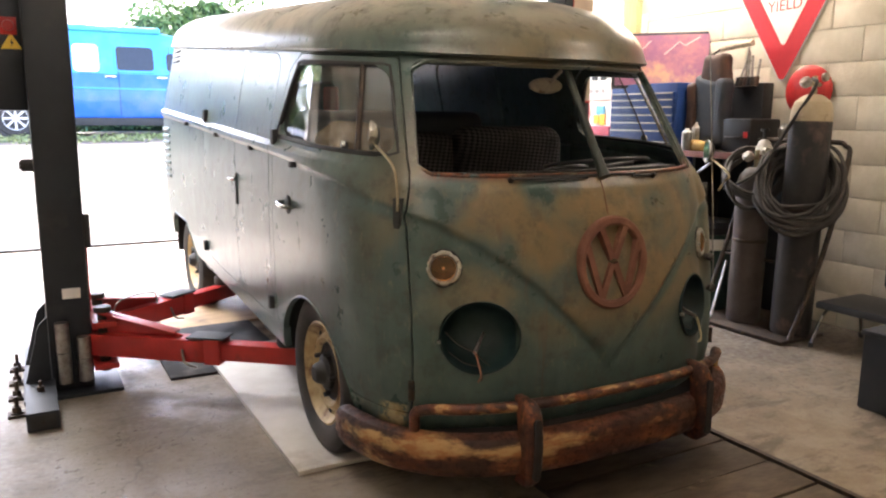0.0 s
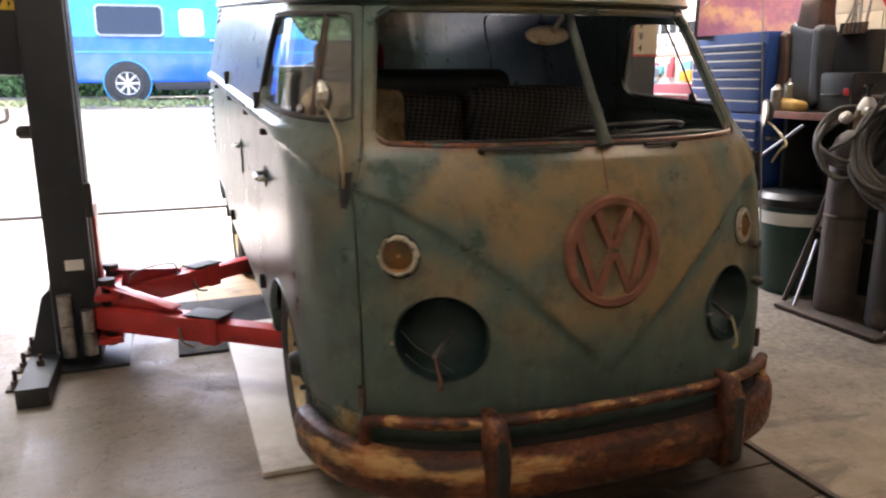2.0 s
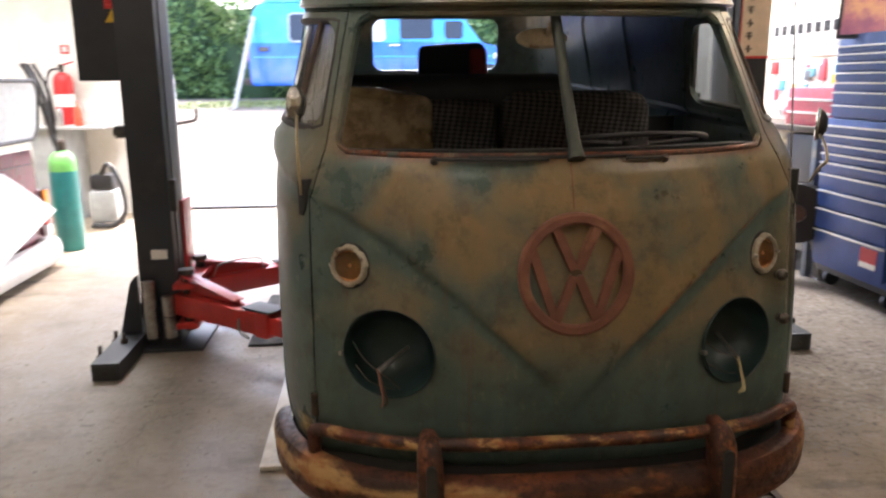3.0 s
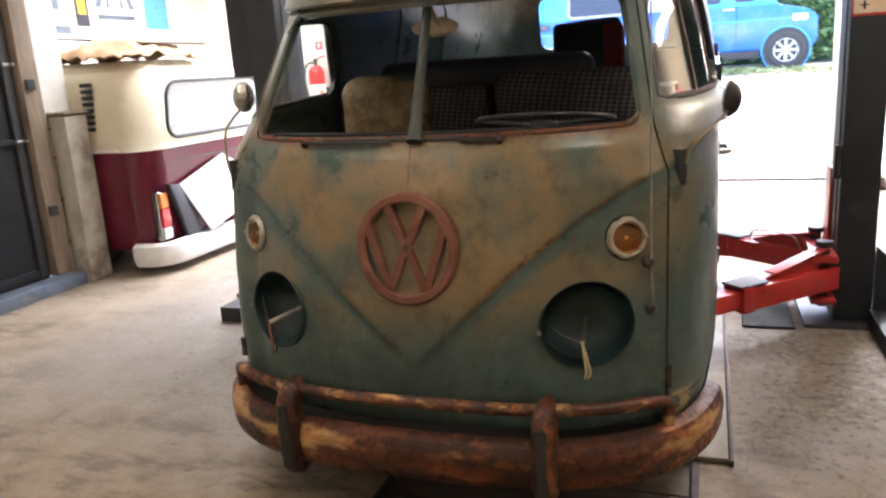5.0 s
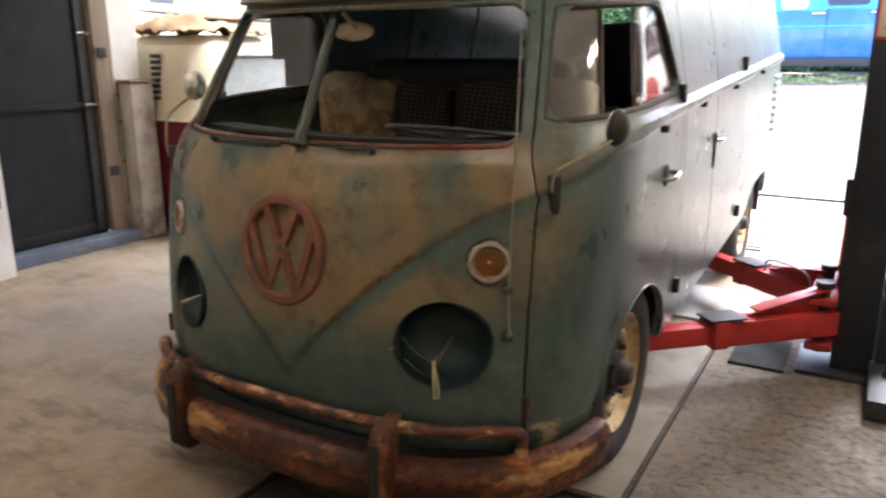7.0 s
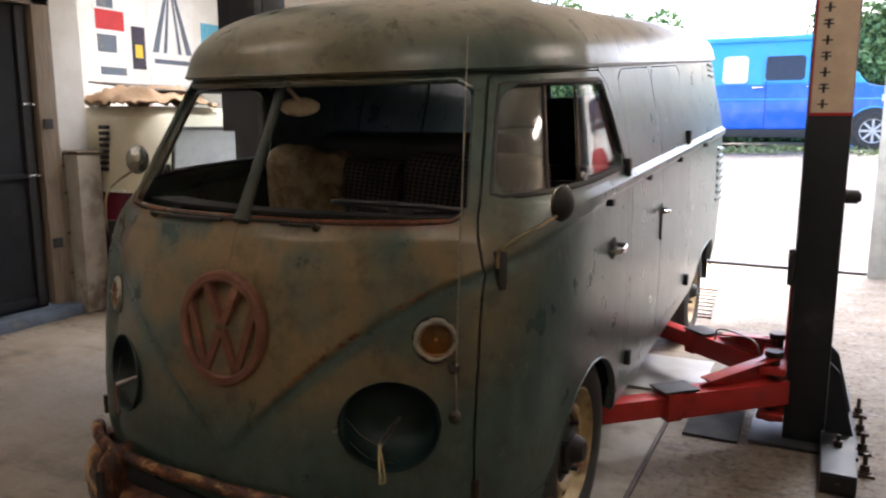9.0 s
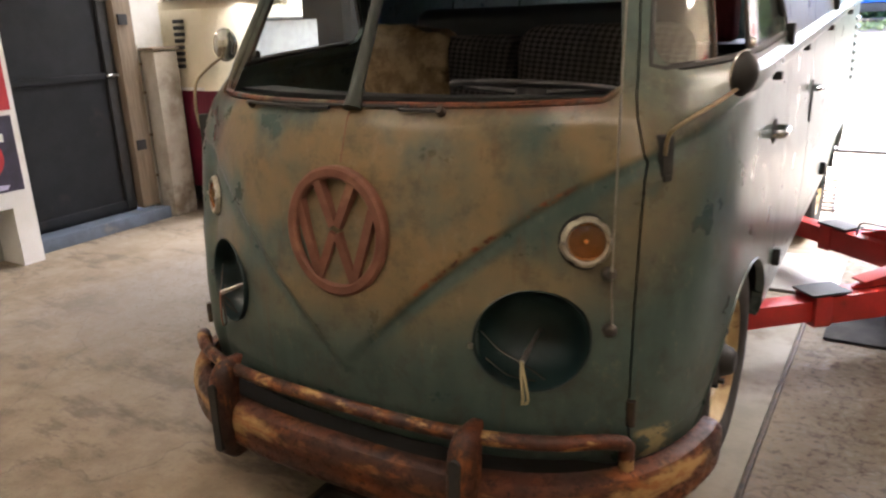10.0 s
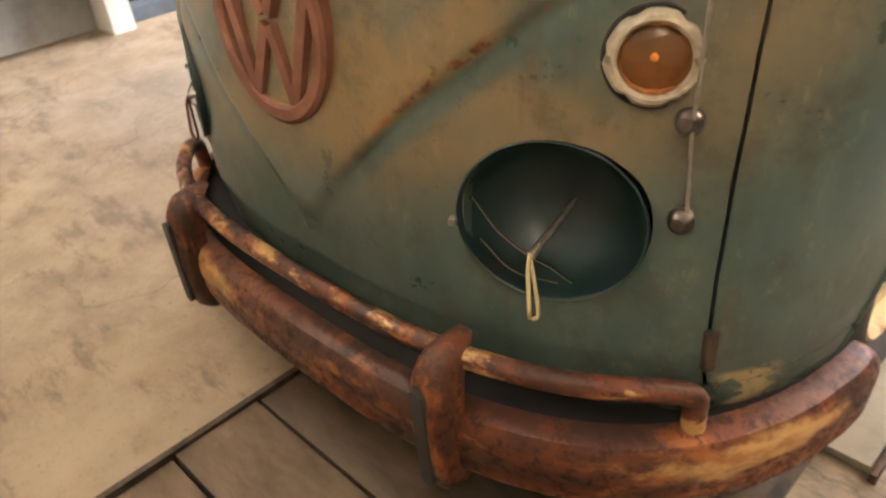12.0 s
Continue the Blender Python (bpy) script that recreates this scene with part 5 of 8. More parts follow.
part("nose_seam", pipe(bmesh.new(), [screen_pt(0.0, z, 0.0085) for z in np.linspace(1.06, 1.18, 8)], 0.0018, 6), M["emblem"], van)

# wheels
def wheel(x, y, s):
    W = facing((x, y, 0.33), (s, 0, 0))
    tyre = turned([(0.205, -0.115), (0.215, -0.128), (0.25, -0.140), (0.29, -0.138), (0.316, -0.125), (0.327, -0.105), (0.330, -0.08), (0.330, -0.03), (0.327, -0.005), (0.316, 0.015), (0.29, 0.028), (0.25, 0.030), (0.222, 0.018), (0.205, 0.005)], W, 64)
    wl = part("wheel", tyre, M["tyre"], van, "worn road wheel")
    part("rim", turned([(0.212, 0.012), (0.205, 0.016), (0.198, 0.008), (0.190, -0.010), (0.178, -0.022), (0.160, -0.024), (0.151, -0.012), (0.139, -0.006), (0.127, -0.012), (0.120, -0.026)], W, 56), M["rim"], wl, "cream steel rim with rust")
    part("wheel_disc", turned([(0.121, -0.026), (0.112, -0.034), (0.098, -0.030), (0.085, -0.018), (0.07, -0.016), (0.0, -0.016)], W, 48), M["rustdisc"], wl, "greasy rusted wheel centre")
    hub = part("hub", turned([(0.075, -0.016), (0.072, 0.0), (0.05, 0.01), (0.04, 0.036), (0.030, 0.046), (0.0, 0.048)], W, 32), M["black"], wl, "greasy black hub")
    for k in range(5):
        a = 2 * math.pi * k / 5
        c0 = W @ Vector((0.088 * math.cos(a), 0.088 * math.sin(a), -0.012))
        part("wheel_bolt", rod(bmesh.new(), c0, c0 + Vector((s * 0.026, 0, 0)), 0.012, 0.010, 6), M["black"], wl)
    for k in range(10):
        a = 2 * math.pi * (k + 0.5) / 10
        c0 = W @ Vector((0.158 * math.cos(a), 0.158 * math.sin(a), -0.030))
        part("rim_slot", box(bmesh.new(), -0.013, 0.013, -0.006, 0.006, -0.003, 0.003, 0.002, m=W @ Matrix.Rotation(a + math.pi / 2, 4, "Z") @ Matrix.Translation((0, -0.169, -0.0225))), M["black"], wl)


for s in (-1, 1):
    for y in WHEEL_Y:
        wheel(s * (0.775 if y < 2 else 0.745), y, s)
part("front_axle", rod(rodded((-0.66, 0.815, 0.33), (0.66, 0.815, 0.33), 0.03), (-0.66, 0.79, 0.24), (0.66, 0.79, 0.24), 0.03), M["hub"], van)
part("rear_axle", rodded((-0.66, 3.55, 0.33), (0.66, 3.55, 0.33), 0.05), M["hub"], van)

# in the cab: seats, steering wheel, mirror, load behind
def cushion(x0, x1, y0, y1, z0, z1, r, lump=0.0, seed=0):
    bm = boxed(x0, x1, y0, y1, z0, z1)
    bmesh.ops.bevel(bm, geom=bm.edges[:], offset=r, segments=5, profile=0.55, affect="EDGES")
    bmesh.ops.subdivide_edges(bm, edges=bm.edges[:], cuts=1, use_grid_fill=True)
    if lump:
        for v in bm.verts:
            v.co += Vector((0, 1, 1)) * (noise.noise(v.co * 6 + Vector((seed, 0, 0))) * lump)
    return bm


bench = thing("cab_bench", "woven grey and black cab bench seat with rounded backrests", "bench", (0, 1.05, 0.4))
part("seat_base", cushion(-0.66, 0.60, 0.70, 1.22, 0.62, 0.80, 0.04), M["fabric"], bench)
part("seat_box", boxed(-0.66, 0.66, 0.74, 1.30, 0.40, 0.63, 0.01), M["inside"], bench)
part("backrest", cushion(-0.02, 0.575, 1.00, 1.20, 0.72, 1.315, 0.095), M["fabric"], bench)
part("backrest", cushion(-0.66, -0.03, 1.04, 1.20, 0.72, 1.285, 0.06), M["fabric"], bench)
wrap = cushion(-0.69, -0.285, 0.985, 1.20, 0.80, 1.325, 0.085, 0.035, 3)
solo("plastic_wrapped_cushion", wrap, M["plasticwrap"], "seat cushion wrapped in crumpled brown plastic sheeting", "cushion")
roll = cushion(-0.66, 0.33, 1.36, 1.55, 1.15, 1.385, 0.07)
solo("rolled_mat", roll, M["navy"], "dark blue padded board resting behind the cab bulkhead", "padding")
sw = part("steering_wheel", pipe(bmesh.new(), [Vector((0.31, 0.475, 1.168)) + Vector((0.215 * math.cos(a), 0.205 * math.sin(a), 0.215 * math.sin(a) * -0.15)) for a in (2 * math.pi * k / 48 for k in range(48))], 0.0085, 10, True), M["plastic"], van, "thin black steering wheel")
part("wheel_hub", rod(rodded((0.31, 0.475, 1.14), (0.31, 0.40, 0.60), 0.02), (0.31, 0.478, 1.162), (0.31, 0.47, 1.125), 0.045), M["plastic"], sw)
for a in (0, math.pi):
    part("spoke", pipe(bmesh.new(), [(0.31, 0.475, 1.15), (0.31 + 0.21 * math.cos(a), 0.475, 1.168)], 0.009, 8), M["plastic"], sw)
mir = part("interior_mirror", turned([(0, 0.012), (0.7, 0.012), (0.95, 0.006), (1, 0.0), (0.95, -0.008), (0.6, -0.014), (0, -0.016)], facing((-0.015, 0.40, 1.475), (0, -1, 0)) @ Matrix.Diagonal((0.078, 0.030, 1, 1)), 34), M["cream"], van, "cream oval interior mirror")
part("mirror_stem", pipe(bmesh.new(), [(0.0, 0.40, 1.48), (0.0, 0.34, 1.52), (0.0, 0.27, 1.555)], 0.007, 8), M["cream"], mir)
sack = cushion(-0.20, 0.25, 3.25, 3.42, 1.14, 1.60, 0.05, 0.03, 7)
load = thing("cargo_crate", "dark cargo crate carrying a printed sack inside the van", "crate", (0, 3.3, 0.45))
part("crate_body", boxed(-0.62, 0.60, 2.95, 3.60, 0.47, 1.16, 0.012), M["inside"], load)
bag = thing("printed_sack", "dark printed sack with a red end panel, standing upright", "sack", (0.03, 3.33, 1.12))
part("sack_body", sack, M["navy"], bag)
part("red_panel", cushion(0.13, 0.262, 3.238, 3.43, 1.15, 1.57, 0.04, 0.02, 7), M["redcloth"], bag, "red end panel")


# ---- lamps, the two-post lift and what lies on the floor ----
for x, y, z, _, along in LAMPS:
    lamp = thing("batten_lamp", "white fluorescent batten lamp hung on rods by the block wall" if along else "white fluorescent batten lamp fixed under the ceiling", "lamp", (x, y, z + 0.2), "ceiling battens")
    if along:
        part("housing", boxed(x - 0.05, x + 0.05, y - 0.78, y + 0.78, z - 0.02, z + 0.05, 0.01), M["white"], lamp)
        part("tube", rodded((x, y - 0.75, z - 0.045), (x, y + 0.75, z - 0.045), 0.014), M["tube"], lamp, "glowing warm white tube")
        for yy in (y - 0.6, y + 0.6):
            part("hanger_rod", rodded((x, yy, z + 0.045), (x, yy, TOP - 0.001), 0.006), M["steel"], lamp)
    else:
        part("housing", boxed(x - 0.78, x + 0.78, y - 0.05, y + 0.05, z - 0.02, TOP - 0.001, 0.01), M["white"], lamp)
        part("tube", rodded((x - 0.75, y, z - 0.045), (x + 0.75, y, z - 0.045), 0.014), M["tube"], lamp, "glowing warm white tube")


def lift(s, x0, x1, with_box):
    """One post of the lift. s: the side it stands on; x0 and x1: outer and inner face."""
    cx = (x0 + x1) / 2
    L = thing("lift_post", "dark blue-grey lift column with red swing arms, bolted down", "vehicle lift", (cx, 2.1, 0), "lift posts")
    col = bmesh.new()
    i = -s  # towards the van
    box(col, min(x0, x1), max(x0, x1), 1.95, 2.24, 0.0, TOP - 0.01, 0.012)
    col = part("column", col, M["lift"], L)
    part("slide_slot", boxed(x1 - 0.002 if i > 0 else x1 - 0.006, x1 + 0.006 if i > 0 else x1 + 0.002, 2.02, 2.17, 0.10, TOP - 0.02), M["black"], L)
    # base beam, gusset and anchor bolts on the outer side
    part("base_beam", boxed(min(x0 - s * 0.015, x0 + s * 0.115), max(x0 - s * 0.015, x0 + s * 0.115), 1.50, 2.62, 0.0, 0.085, 0.006), M["lift"], L)
    part("base_plate", boxed(cx - 0.22, cx + 0.22, 1.86, 2.36, 0.0, 0.018, 0.004), M["lift"], L)
    bp = bmesh.new()
    slab(bp, [(0, 0.085), (s * 0.11, 0.085), (s * 0.04, 0.36), (0, 0.40)], 0.02, Matrix.Translation((x0, 1.93, 0)))
    part("gusset", bp, M["lift"], L)
    bp = bmesh.new()
    slab(bp, [(0, 0.085), (s * 0.11, 0.085), (s * 0.04, 0.36), (0, 0.40)], 0.02, Matrix.Translation((x0, 2.24, 0)))
    part("gusset", bp, M["lift"], L)
    for k in range(4):
        y = 1.74 + 0.235 * k
        bx = x0 + s * 0.152
        bolt = bmesh.new()
        box(bolt, min(x0 + s * 0.114, x0 + s * 0.19), max(x0 + s * 0.114, x0 + s * 0.19), y - 0.035, y + 0.035, 0.0, 0.014, 0.003)
        rod(bolt, (bx, y, 0.013), (bx, y, 0.020), 0.028, 0.028, 14)
        rod(bolt, (bx, y, 0.020), (bx, y, 0.045), 0.021, 0.020, 6)
        rod(bolt, (bx, y, 0.045), (bx, y, 0.092), 0.010, 0.009, 10)
        part("anchor_bolt", bolt, M["hub"], L)
        if k % 2 == 0:
            bolt = bmesh.new()
            rod(bolt, (x0 + s * 0.05, y + 0.05, 0.085), (x0 + s * 0.05, y + 0.05, 0.11), 0.018, 0.018, 6)
            rod(bolt, (x0 + s * 0.05, y + 0.05, 0.11), (x0 + s * 0.05, y + 0.05, 0.135), 0.008, 0.008, 10)
            part("anchor_bolt", bolt, M["hub"], L)
    # black plate on the closed beam end, standing for the shade inside a hollow
    part("beam_opening", boxed(min(x0, x0 + s * 0.10), max(x0, x0 + s * 0.10), 1.4975, 1.501, 0.010, 0.072), M["black"], L, "black plate on the base beam's end, for its shaded hollow")
    part("tie_bolt", rod(rodded((x0 + s * 0.05, 1.505, 0.04), (x0 + s * 0.05, 1.53, 0.04), 0.022, 0.022, 6), (x0 + s * 0.05, 1.49, 0.04), (x0 + s * 0.05, 1.52, 0.04), 0.009), M["hub"], L)
    # carriage
    cxr = x1 + i * 0.055
    car = part("carriage", box(box(boxed(min(x1, x1 + i * 0.11), max(x1, x1 + i * 0.11), 1.86, 2.32, 0.12, 0.15, 0.006), min(x1, x1 + i * 0.11), max(x1, x1 + i * 0.11), 1.86, 2.32, 0.33, 0.36, 0.006), min(x1, x1 + i * 0.02), max(x1, x1 + i * 0.02), 2.12, 2.30, 0.10, 0.75, 0.004), M["red"], L, "red lift carriage")
    for y in (1.93, 2.25):
        part("pivot_pin", rod(rodded((cxr, y, 0.10), (cxr, y, 0.40), 0.026), (cxr, y, 0.40), (cxr, y, 0.425), 0.04), M["hub"], car)
    # arms
    for ya, (ex, ey), lab in ((1.93, (0.70, 1.30), "front"), (2.25, (0.66, 2.82), "rear")):
        a, e = Vector((cxr, ya, 0.24)), Vector((s * ex, ey, 0.24))
        d = (e - a)
        T = Matrix.Translation(a) @ Matrix.Rotation(math.atan2(d.y, d.x), 4, "Z")
        n = d.length
        arm = part("swing_arm", box(bmesh.new(), -0.05, n * 0.60, -0.055, 0.055, -0.055, 0.055, 0.008, m=T), M["red"], L, "red swing arm")
        part("inner_arm", box(bmesh.new(), n * 0.55, n + 0.03, -0.042, 0.042, -0.042, 0.042, 0.006, m=T), M["red"], arm)
        part("lift_pad", lathe(bmesh.new(), [(0, 0.0), (0.055, 0.0), (0.06, 0.012), (0.06, 0.045), (0.05, 0.055), (0, 0.055)], T @ Matrix.Translation((n - 0.03, 0, 0.045)), 26), M["black"], arm, "black rubber lifting pad")
        part("arm_collar", box(bmesh.new(), n * 0.56, n * 0.64, -0.062, 0.062, -0.060, 0.062, 0.006, m=T), M["red"], arm)
        part("collar_cap", box(bmesh.new(), n * 0.47, n * 0.66, -0.060, 0.060, 0.062, 0.072, 0.003, m=T), M["black"], arm)
        up = bmesh.new()
        slab(up, [(-0.03, 0.06), (0.0, 0.15), (0.05, 0.155), (n * 0.42, 0.065), (n * 0.42, 0.056), (-0.03, 0.056)], 0.012, T @ Matrix.Translation((0, -0.006, 0)))
        part("arm_brace", up, M["red"], arm)
        part("brace_plate", box(bmesh.new(), -0.02, n * 0.40, -0.035, 0.035, -0.004, 0.004, 0.002, m=T @ Matrix.Translation((0, 0, 0.155)) @ Matrix.Rotation(radians(11), 4, "Y")), M["red"], arm)
        part("locking_pin", pipe(bmesh.new(), smooth_path([T @ Vector(q) for q in ((n * 0.45, -0.062, 0.01), (n * 0.47, -0.075, -0.05), (n * 0.53, -0.075, -0.07))], 4), 0.006, 8), M["steel"], arm)
        if lab == "rear":
            part("toe_guard", pipe(bmesh.new(), smooth_path([T @ Vector(q) for q in ((0.05, s * 0.05, 0.06), (0.10, s * 0.06, 0.13), (0.32, s * 0.06, 0.13), (0.36, s * 0.05, 0.06))], 4), 0.0045, 8), M["steel"], arm)
    # stop rollers on the outer edge, sticker
    part("stop_knob", rod(rodded((x0 + s * 0.0, 1.99, 1.12), (x0 + s * 0.05, 1.99, 1.12), 0.03), (x0 + s * 0.04, 1.99, 1.12), (x0 + s * 0.06, 1.99, 1.12), 0.02), M["black"], L)
    part("cable_guide", boxed(min(x1, x1 + i * 0.03), max(x1, x1 + i * 0.03), 1.955, 2.0, 0.72, 0.88, 0.006), M["black"], L)
    if with_box:
        ctl = part("control_box", boxed(x0 - 0.25, x0 + 0.001, 2.12, 2.30, 1.37, 2.35, 0.012), M["lift"], L, "dark control box on the column")
        part("stop_button", turned([(0, 0.03), (0.022, 0.028), (0.026, 0.018), (0.024, 0.0)], facing((x0 - 0.052, 2.118, 1.760), (0, -1, 0)), 22), M["redplastic"], ctl, "red stop button")
        part("button_plate", boxed(x0 - 0.087, x0 - 0.017, 2.114, 2.1195, 1.720, 1.800, 0.002), M["redplastic"], ctl)
        tri = bmesh.new()
        slab(tri, [(-0.045, 0), (0.045, 0), (0, 0.075)], 0.002, Matrix.Translation((x0 - 0.045, 2.116, 1.655)))
        part("warning_sticker", tri, M["yellow"], ctl, "yellow warning triangle")
        bolt = bmesh.new()
        slab(bolt, [(-0.004, 0.030), (0.006, 0.050), (0.003, 0.032), (0.010, 0.032), (-0.002, 0.010), (0.000, 0.026)], 0.0015, Matrix.Translation((x0 - 0.045, 2.1145, 1.655)))
        part("sticker_mark", bolt, M["black"], ctl)
        part("rating_label", boxed(x0 + 0.075, x0 + 0.155, 1.9465, 1.9495, 0.475, 0.525), M["paper"], L, "small white label")
        for dx, h in ((0.06, 0.30), (0.15, 0.22)):
            c = bmesh.new()
            rod(c, (x0 + dx, 1.905, 0.07), (x0 + dx, 1.905, 0.07 + h * 0.5), 0.032, 0.032, 18)
            rod(c, (x0 + dx, 1.905, 0.075 + h * 0.5), (x0 + dx, 1.905, 0.07 + h), 0.032, 0.032, 18)
            part("adapter_tube", c, M["steel"], L, "grey steel height adapter")
    else:
        lab_ = part("load_label", boxed(min(x0, x1) + 0.01, max(x0, x1) - 0.005, 1.945, 1.9495, 1.47, 2.13), M["labelcream"], L, "cream label strip with a red border and unreadable dark marks")
        part("label_border", box(boxed(min(x0, x1) + 0.005, max(x0, x1), 1.9465, 1.9485, 1.458, 1.472), min(x0, x1) + 0.003, min(x0, x1) + 0.012, 1.9465, 1.9485, 1.46, 2.13), M["redplastic"], lab_)
        for k in range(9):
            z = 1.505 + 0.065 * k
            mk = boxed(cx - 0.052, cx - 0.012, 1.9435, 1.9445, z - 0.003, z + 0.003)
            box(mk, cx - 0.037, cx - 0.027, 1.9435, 1.9445, z - 0.018, z + 0.020)
            if k % 2:
                box(mk, cx - 0.05, cx - 0.015, 1.9435, 1.9445, z + 0.012, z + 0.018)
            part("label_mark", mk, M["plastic"], lab_)
    return L


set_down(-0.02, 0.06)
lift(-1, -1.72, -1.53, True)
set_down(-0.01, 0.08, 0)
lift(1, 1.575, 1.405, False)
set_down()

# boards and mats under the wheels
bd = thing("wheel_board", "pale grey painted board lying under the front wheel", "board", (-0.73, 1.6, 0), "wheel boards")
part("board_sheet", box(bmesh.new(), -0.955, -0.50, 0.625, 2.35, 0.002, 0.022, 0.003), M["boardpale"], bd)
bd = thing("wheel_board", "dirty cream board lying under the front wheel", "board", (0.75, 1.4, 0), "wheel boards")
part("board_sheet", box(bmesh.new(), 0.45, 0.885, 0.52, 2.30, 0.002, 0.022, 0.003), M["boarddirty"], bd)
part("edge_strip", box(bmesh.new(), 0.887, 0.902, 0.50, 2.30, 0.002, 0.026, 0.003), M["hub"], bd)
solo("rubber_mat", box(bmesh.new(), -1.20, -0.55, 2.36, 2.90, 0.002, 0.016, 0.004), M["mat"], "black ribbed rubber mat on the floor", "mat")
solo("rubber_mat", box(bmesh.new(), -0.49, 0.50, 1.75, 2.75, 0.002, 0.016, 0.004), M["mat"], "large dark rubber mat under the van", "mat")
solo("rubber_mat", box(bmesh.new(), -1.20, -0.96, 1.95, 2.35, 0.002, 0.016, 0.004), M["mat"], "small dark mat offcut on the floor", "mat")
solo("rubber_mat", box(bmesh.new(), 0.98, 1.22, 1.90, 2.30, 0.002, 0.014, 0.004), M["mat"], "small dark mat offcut on the floor", "mat")
solo("plywood_sheet", box(bmesh.new(), -0.95, 0.30, 2.92, 3.85, 0.002, 0.016, 0.003, m=Matrix.Rotation(0.04, 4, "Z")), M["ply"], "stained tan plywood sheet under the van", "board")
solo("plywood_sheet", box(bmesh.new(), 0.56, 0.98, 2.42, 3.05, 0.002, 0.016, 0.003), M["board"], "grey board offcut beside the lift arm", "board")
rk = thing("wire_rack", "dark wire rack lying flat on the floor", "rack", (0.68, 4.55, 0))
part("rack_frame", pipe(bmesh.new(), [(0.60, 4.10, 0.02), (0.82, 4.10, 0.02), (0.76, 5.10, 0.02), (0.58, 5.10, 0.02)], 0.008, 8, True), M["hub"], rk)
for k in range(7):
    y = 4.2 + 0.13 * k
    part("rack_bar", pipe(bmesh.new(), [(0.60, y, 0.02), (0.815 - 0.06 * (y - 4.1), y, 0.02)], 0.006, 6), M["hub"], rk)
chock = bmesh.new()
slab(chock, [(-0.12, 0), (0.12, 0), (-0.10, 0.13)], 0.10, Matrix.Translation((-1.05, 3.35, 0.001)), 0.004)
solo("wheel_chock", chock, M["ply"], "rough tan timber wedge on the floor", "chock")


# ---- left side: doorway, poster wall, red campervan, bottle, extinguisher ----
def poster(x, y0, y1, z0, z1, mat, name, label, marks=()):
    """A flat print on a wall that faces +x; marks: (y0, y1, z0, z1, material)."""
    P = thing(name, label, "poster", (x, (y0 + y1) / 2, z0))
    part("sheet", boxed(x, x + 0.004, y0, y1, z0, z1), mat, P)
    for a, b, c, d, mm in marks:
        part("printed_shape", boxed(x + 0.004, x + 0.0055, a, b, c, d), mm, P)
    return P


pw = bmesh.new()
box(pw, LEFT, -3.30, FRONT, 1.09, 0.36, TOP)
box(pw, LEFT, -3.30, 0.96, 1.09, 0.0, 0.36)
box(pw, LEFT, -3.30, FRONT, 0.2, 0.0, 0.36)
solo("wall_poster_pier", pw, M["white"], "scuffed white pier wall covered with posters", "wall", "structure")
solo("niche_back", boxed(LEFT, LEFT + 0.02, 0.2, 0.96, 0.0, 0.36), M["greypaint"], "grey painted niche at the foot of the pier", "wall", "structure")
st = boxed(-3.62, -3.42, 1.09, 2.16, 0.0, 0.085, 0.006)
solo("door_step", st, M["bluepaint"], "worn blue-grey painted door step", "step", "structure")
dr = thing("door_1", "dark grey sheet-metal door with a middle rail, closed", "door", (-3.58, 1.7, 0.1), kind="structure")
part("door_leaf", boxed(-3.62, -3.575, 1.07, 1.989, 0.086, 2.229, 0.004), M["doorgrey"], dr)
part("door_rail", boxed(-3.575, -3.555, 1.10, 1.985, 1.03, 1.07, 0.004), M["doorgrey"], dr)
part("door_rail", boxed(-3.575, -3.56, 1.10, 1.985, 0.115, 0.17, 0.004), M["doorgrey"], dr)
part("hinge_stile", boxed(-3.575, -3.55, 1.90, 1.975, 0.11, 2.22, 0.004), M["black"], dr)
for z in (1.55, 1.05):
    part("door_bolt", rod(rodded((-3.545, 1.90, z), (-3.545, 1.985, z), 0.011), (-3.545, 1.95, z), (-3.50, 1.95, z), 0.008), M["steel"], dr)
solo("door_frame", box(boxed(-3.60, -3.50, 1.99, 2.13, 0.1, 2.3, 0.006), -3.60, -3.50, 1.10, 2.13, 2.23, 2.33, 0.006), M["timber"], "bare tan timber door frame", "door frame", "structure")
for z in (0.52, 1.38):
    solo("strike_plate", boxed(-3.503, -3.485, 2.01, 2.08, z, z + 0.07, 0.003), M["black"], "black steel catch screwed to the door frame", "catch")

# white boiler-like casing and conduit next to the frame
cs = thing("pipe_casing", "tall scuffed white pipe casing standing in the corner", "casing", (-3.46, 2.28, 0))
part("casing_body", boxed(-3.549, -3.385, 2.175, 2.385, 0.0, 1.20, 0.03), M["dirtywhite"], cs)
part("casing_lid", boxed(-3.549, -3.375, 2.165, 2.395, 1.20, 1.22, 0.008), M["timber"], cs)
cd = thing("conduit", "white electrical conduit with clips running down the wall", "conduit", (-3.53, 2.15, 0))
part("pipe", rodded((-3.535, 2.15, 0.02), (-3.535, 2.15, 1.24), 0.014), M["dirtywhite"], cd)
for z in (0.30, 0.60, 0.90, 1.10):
    part("clip", boxed(-3.549, -3.515, 2.134, 2.17, z, z + 0.02, 0.003), M["timber"], cd)

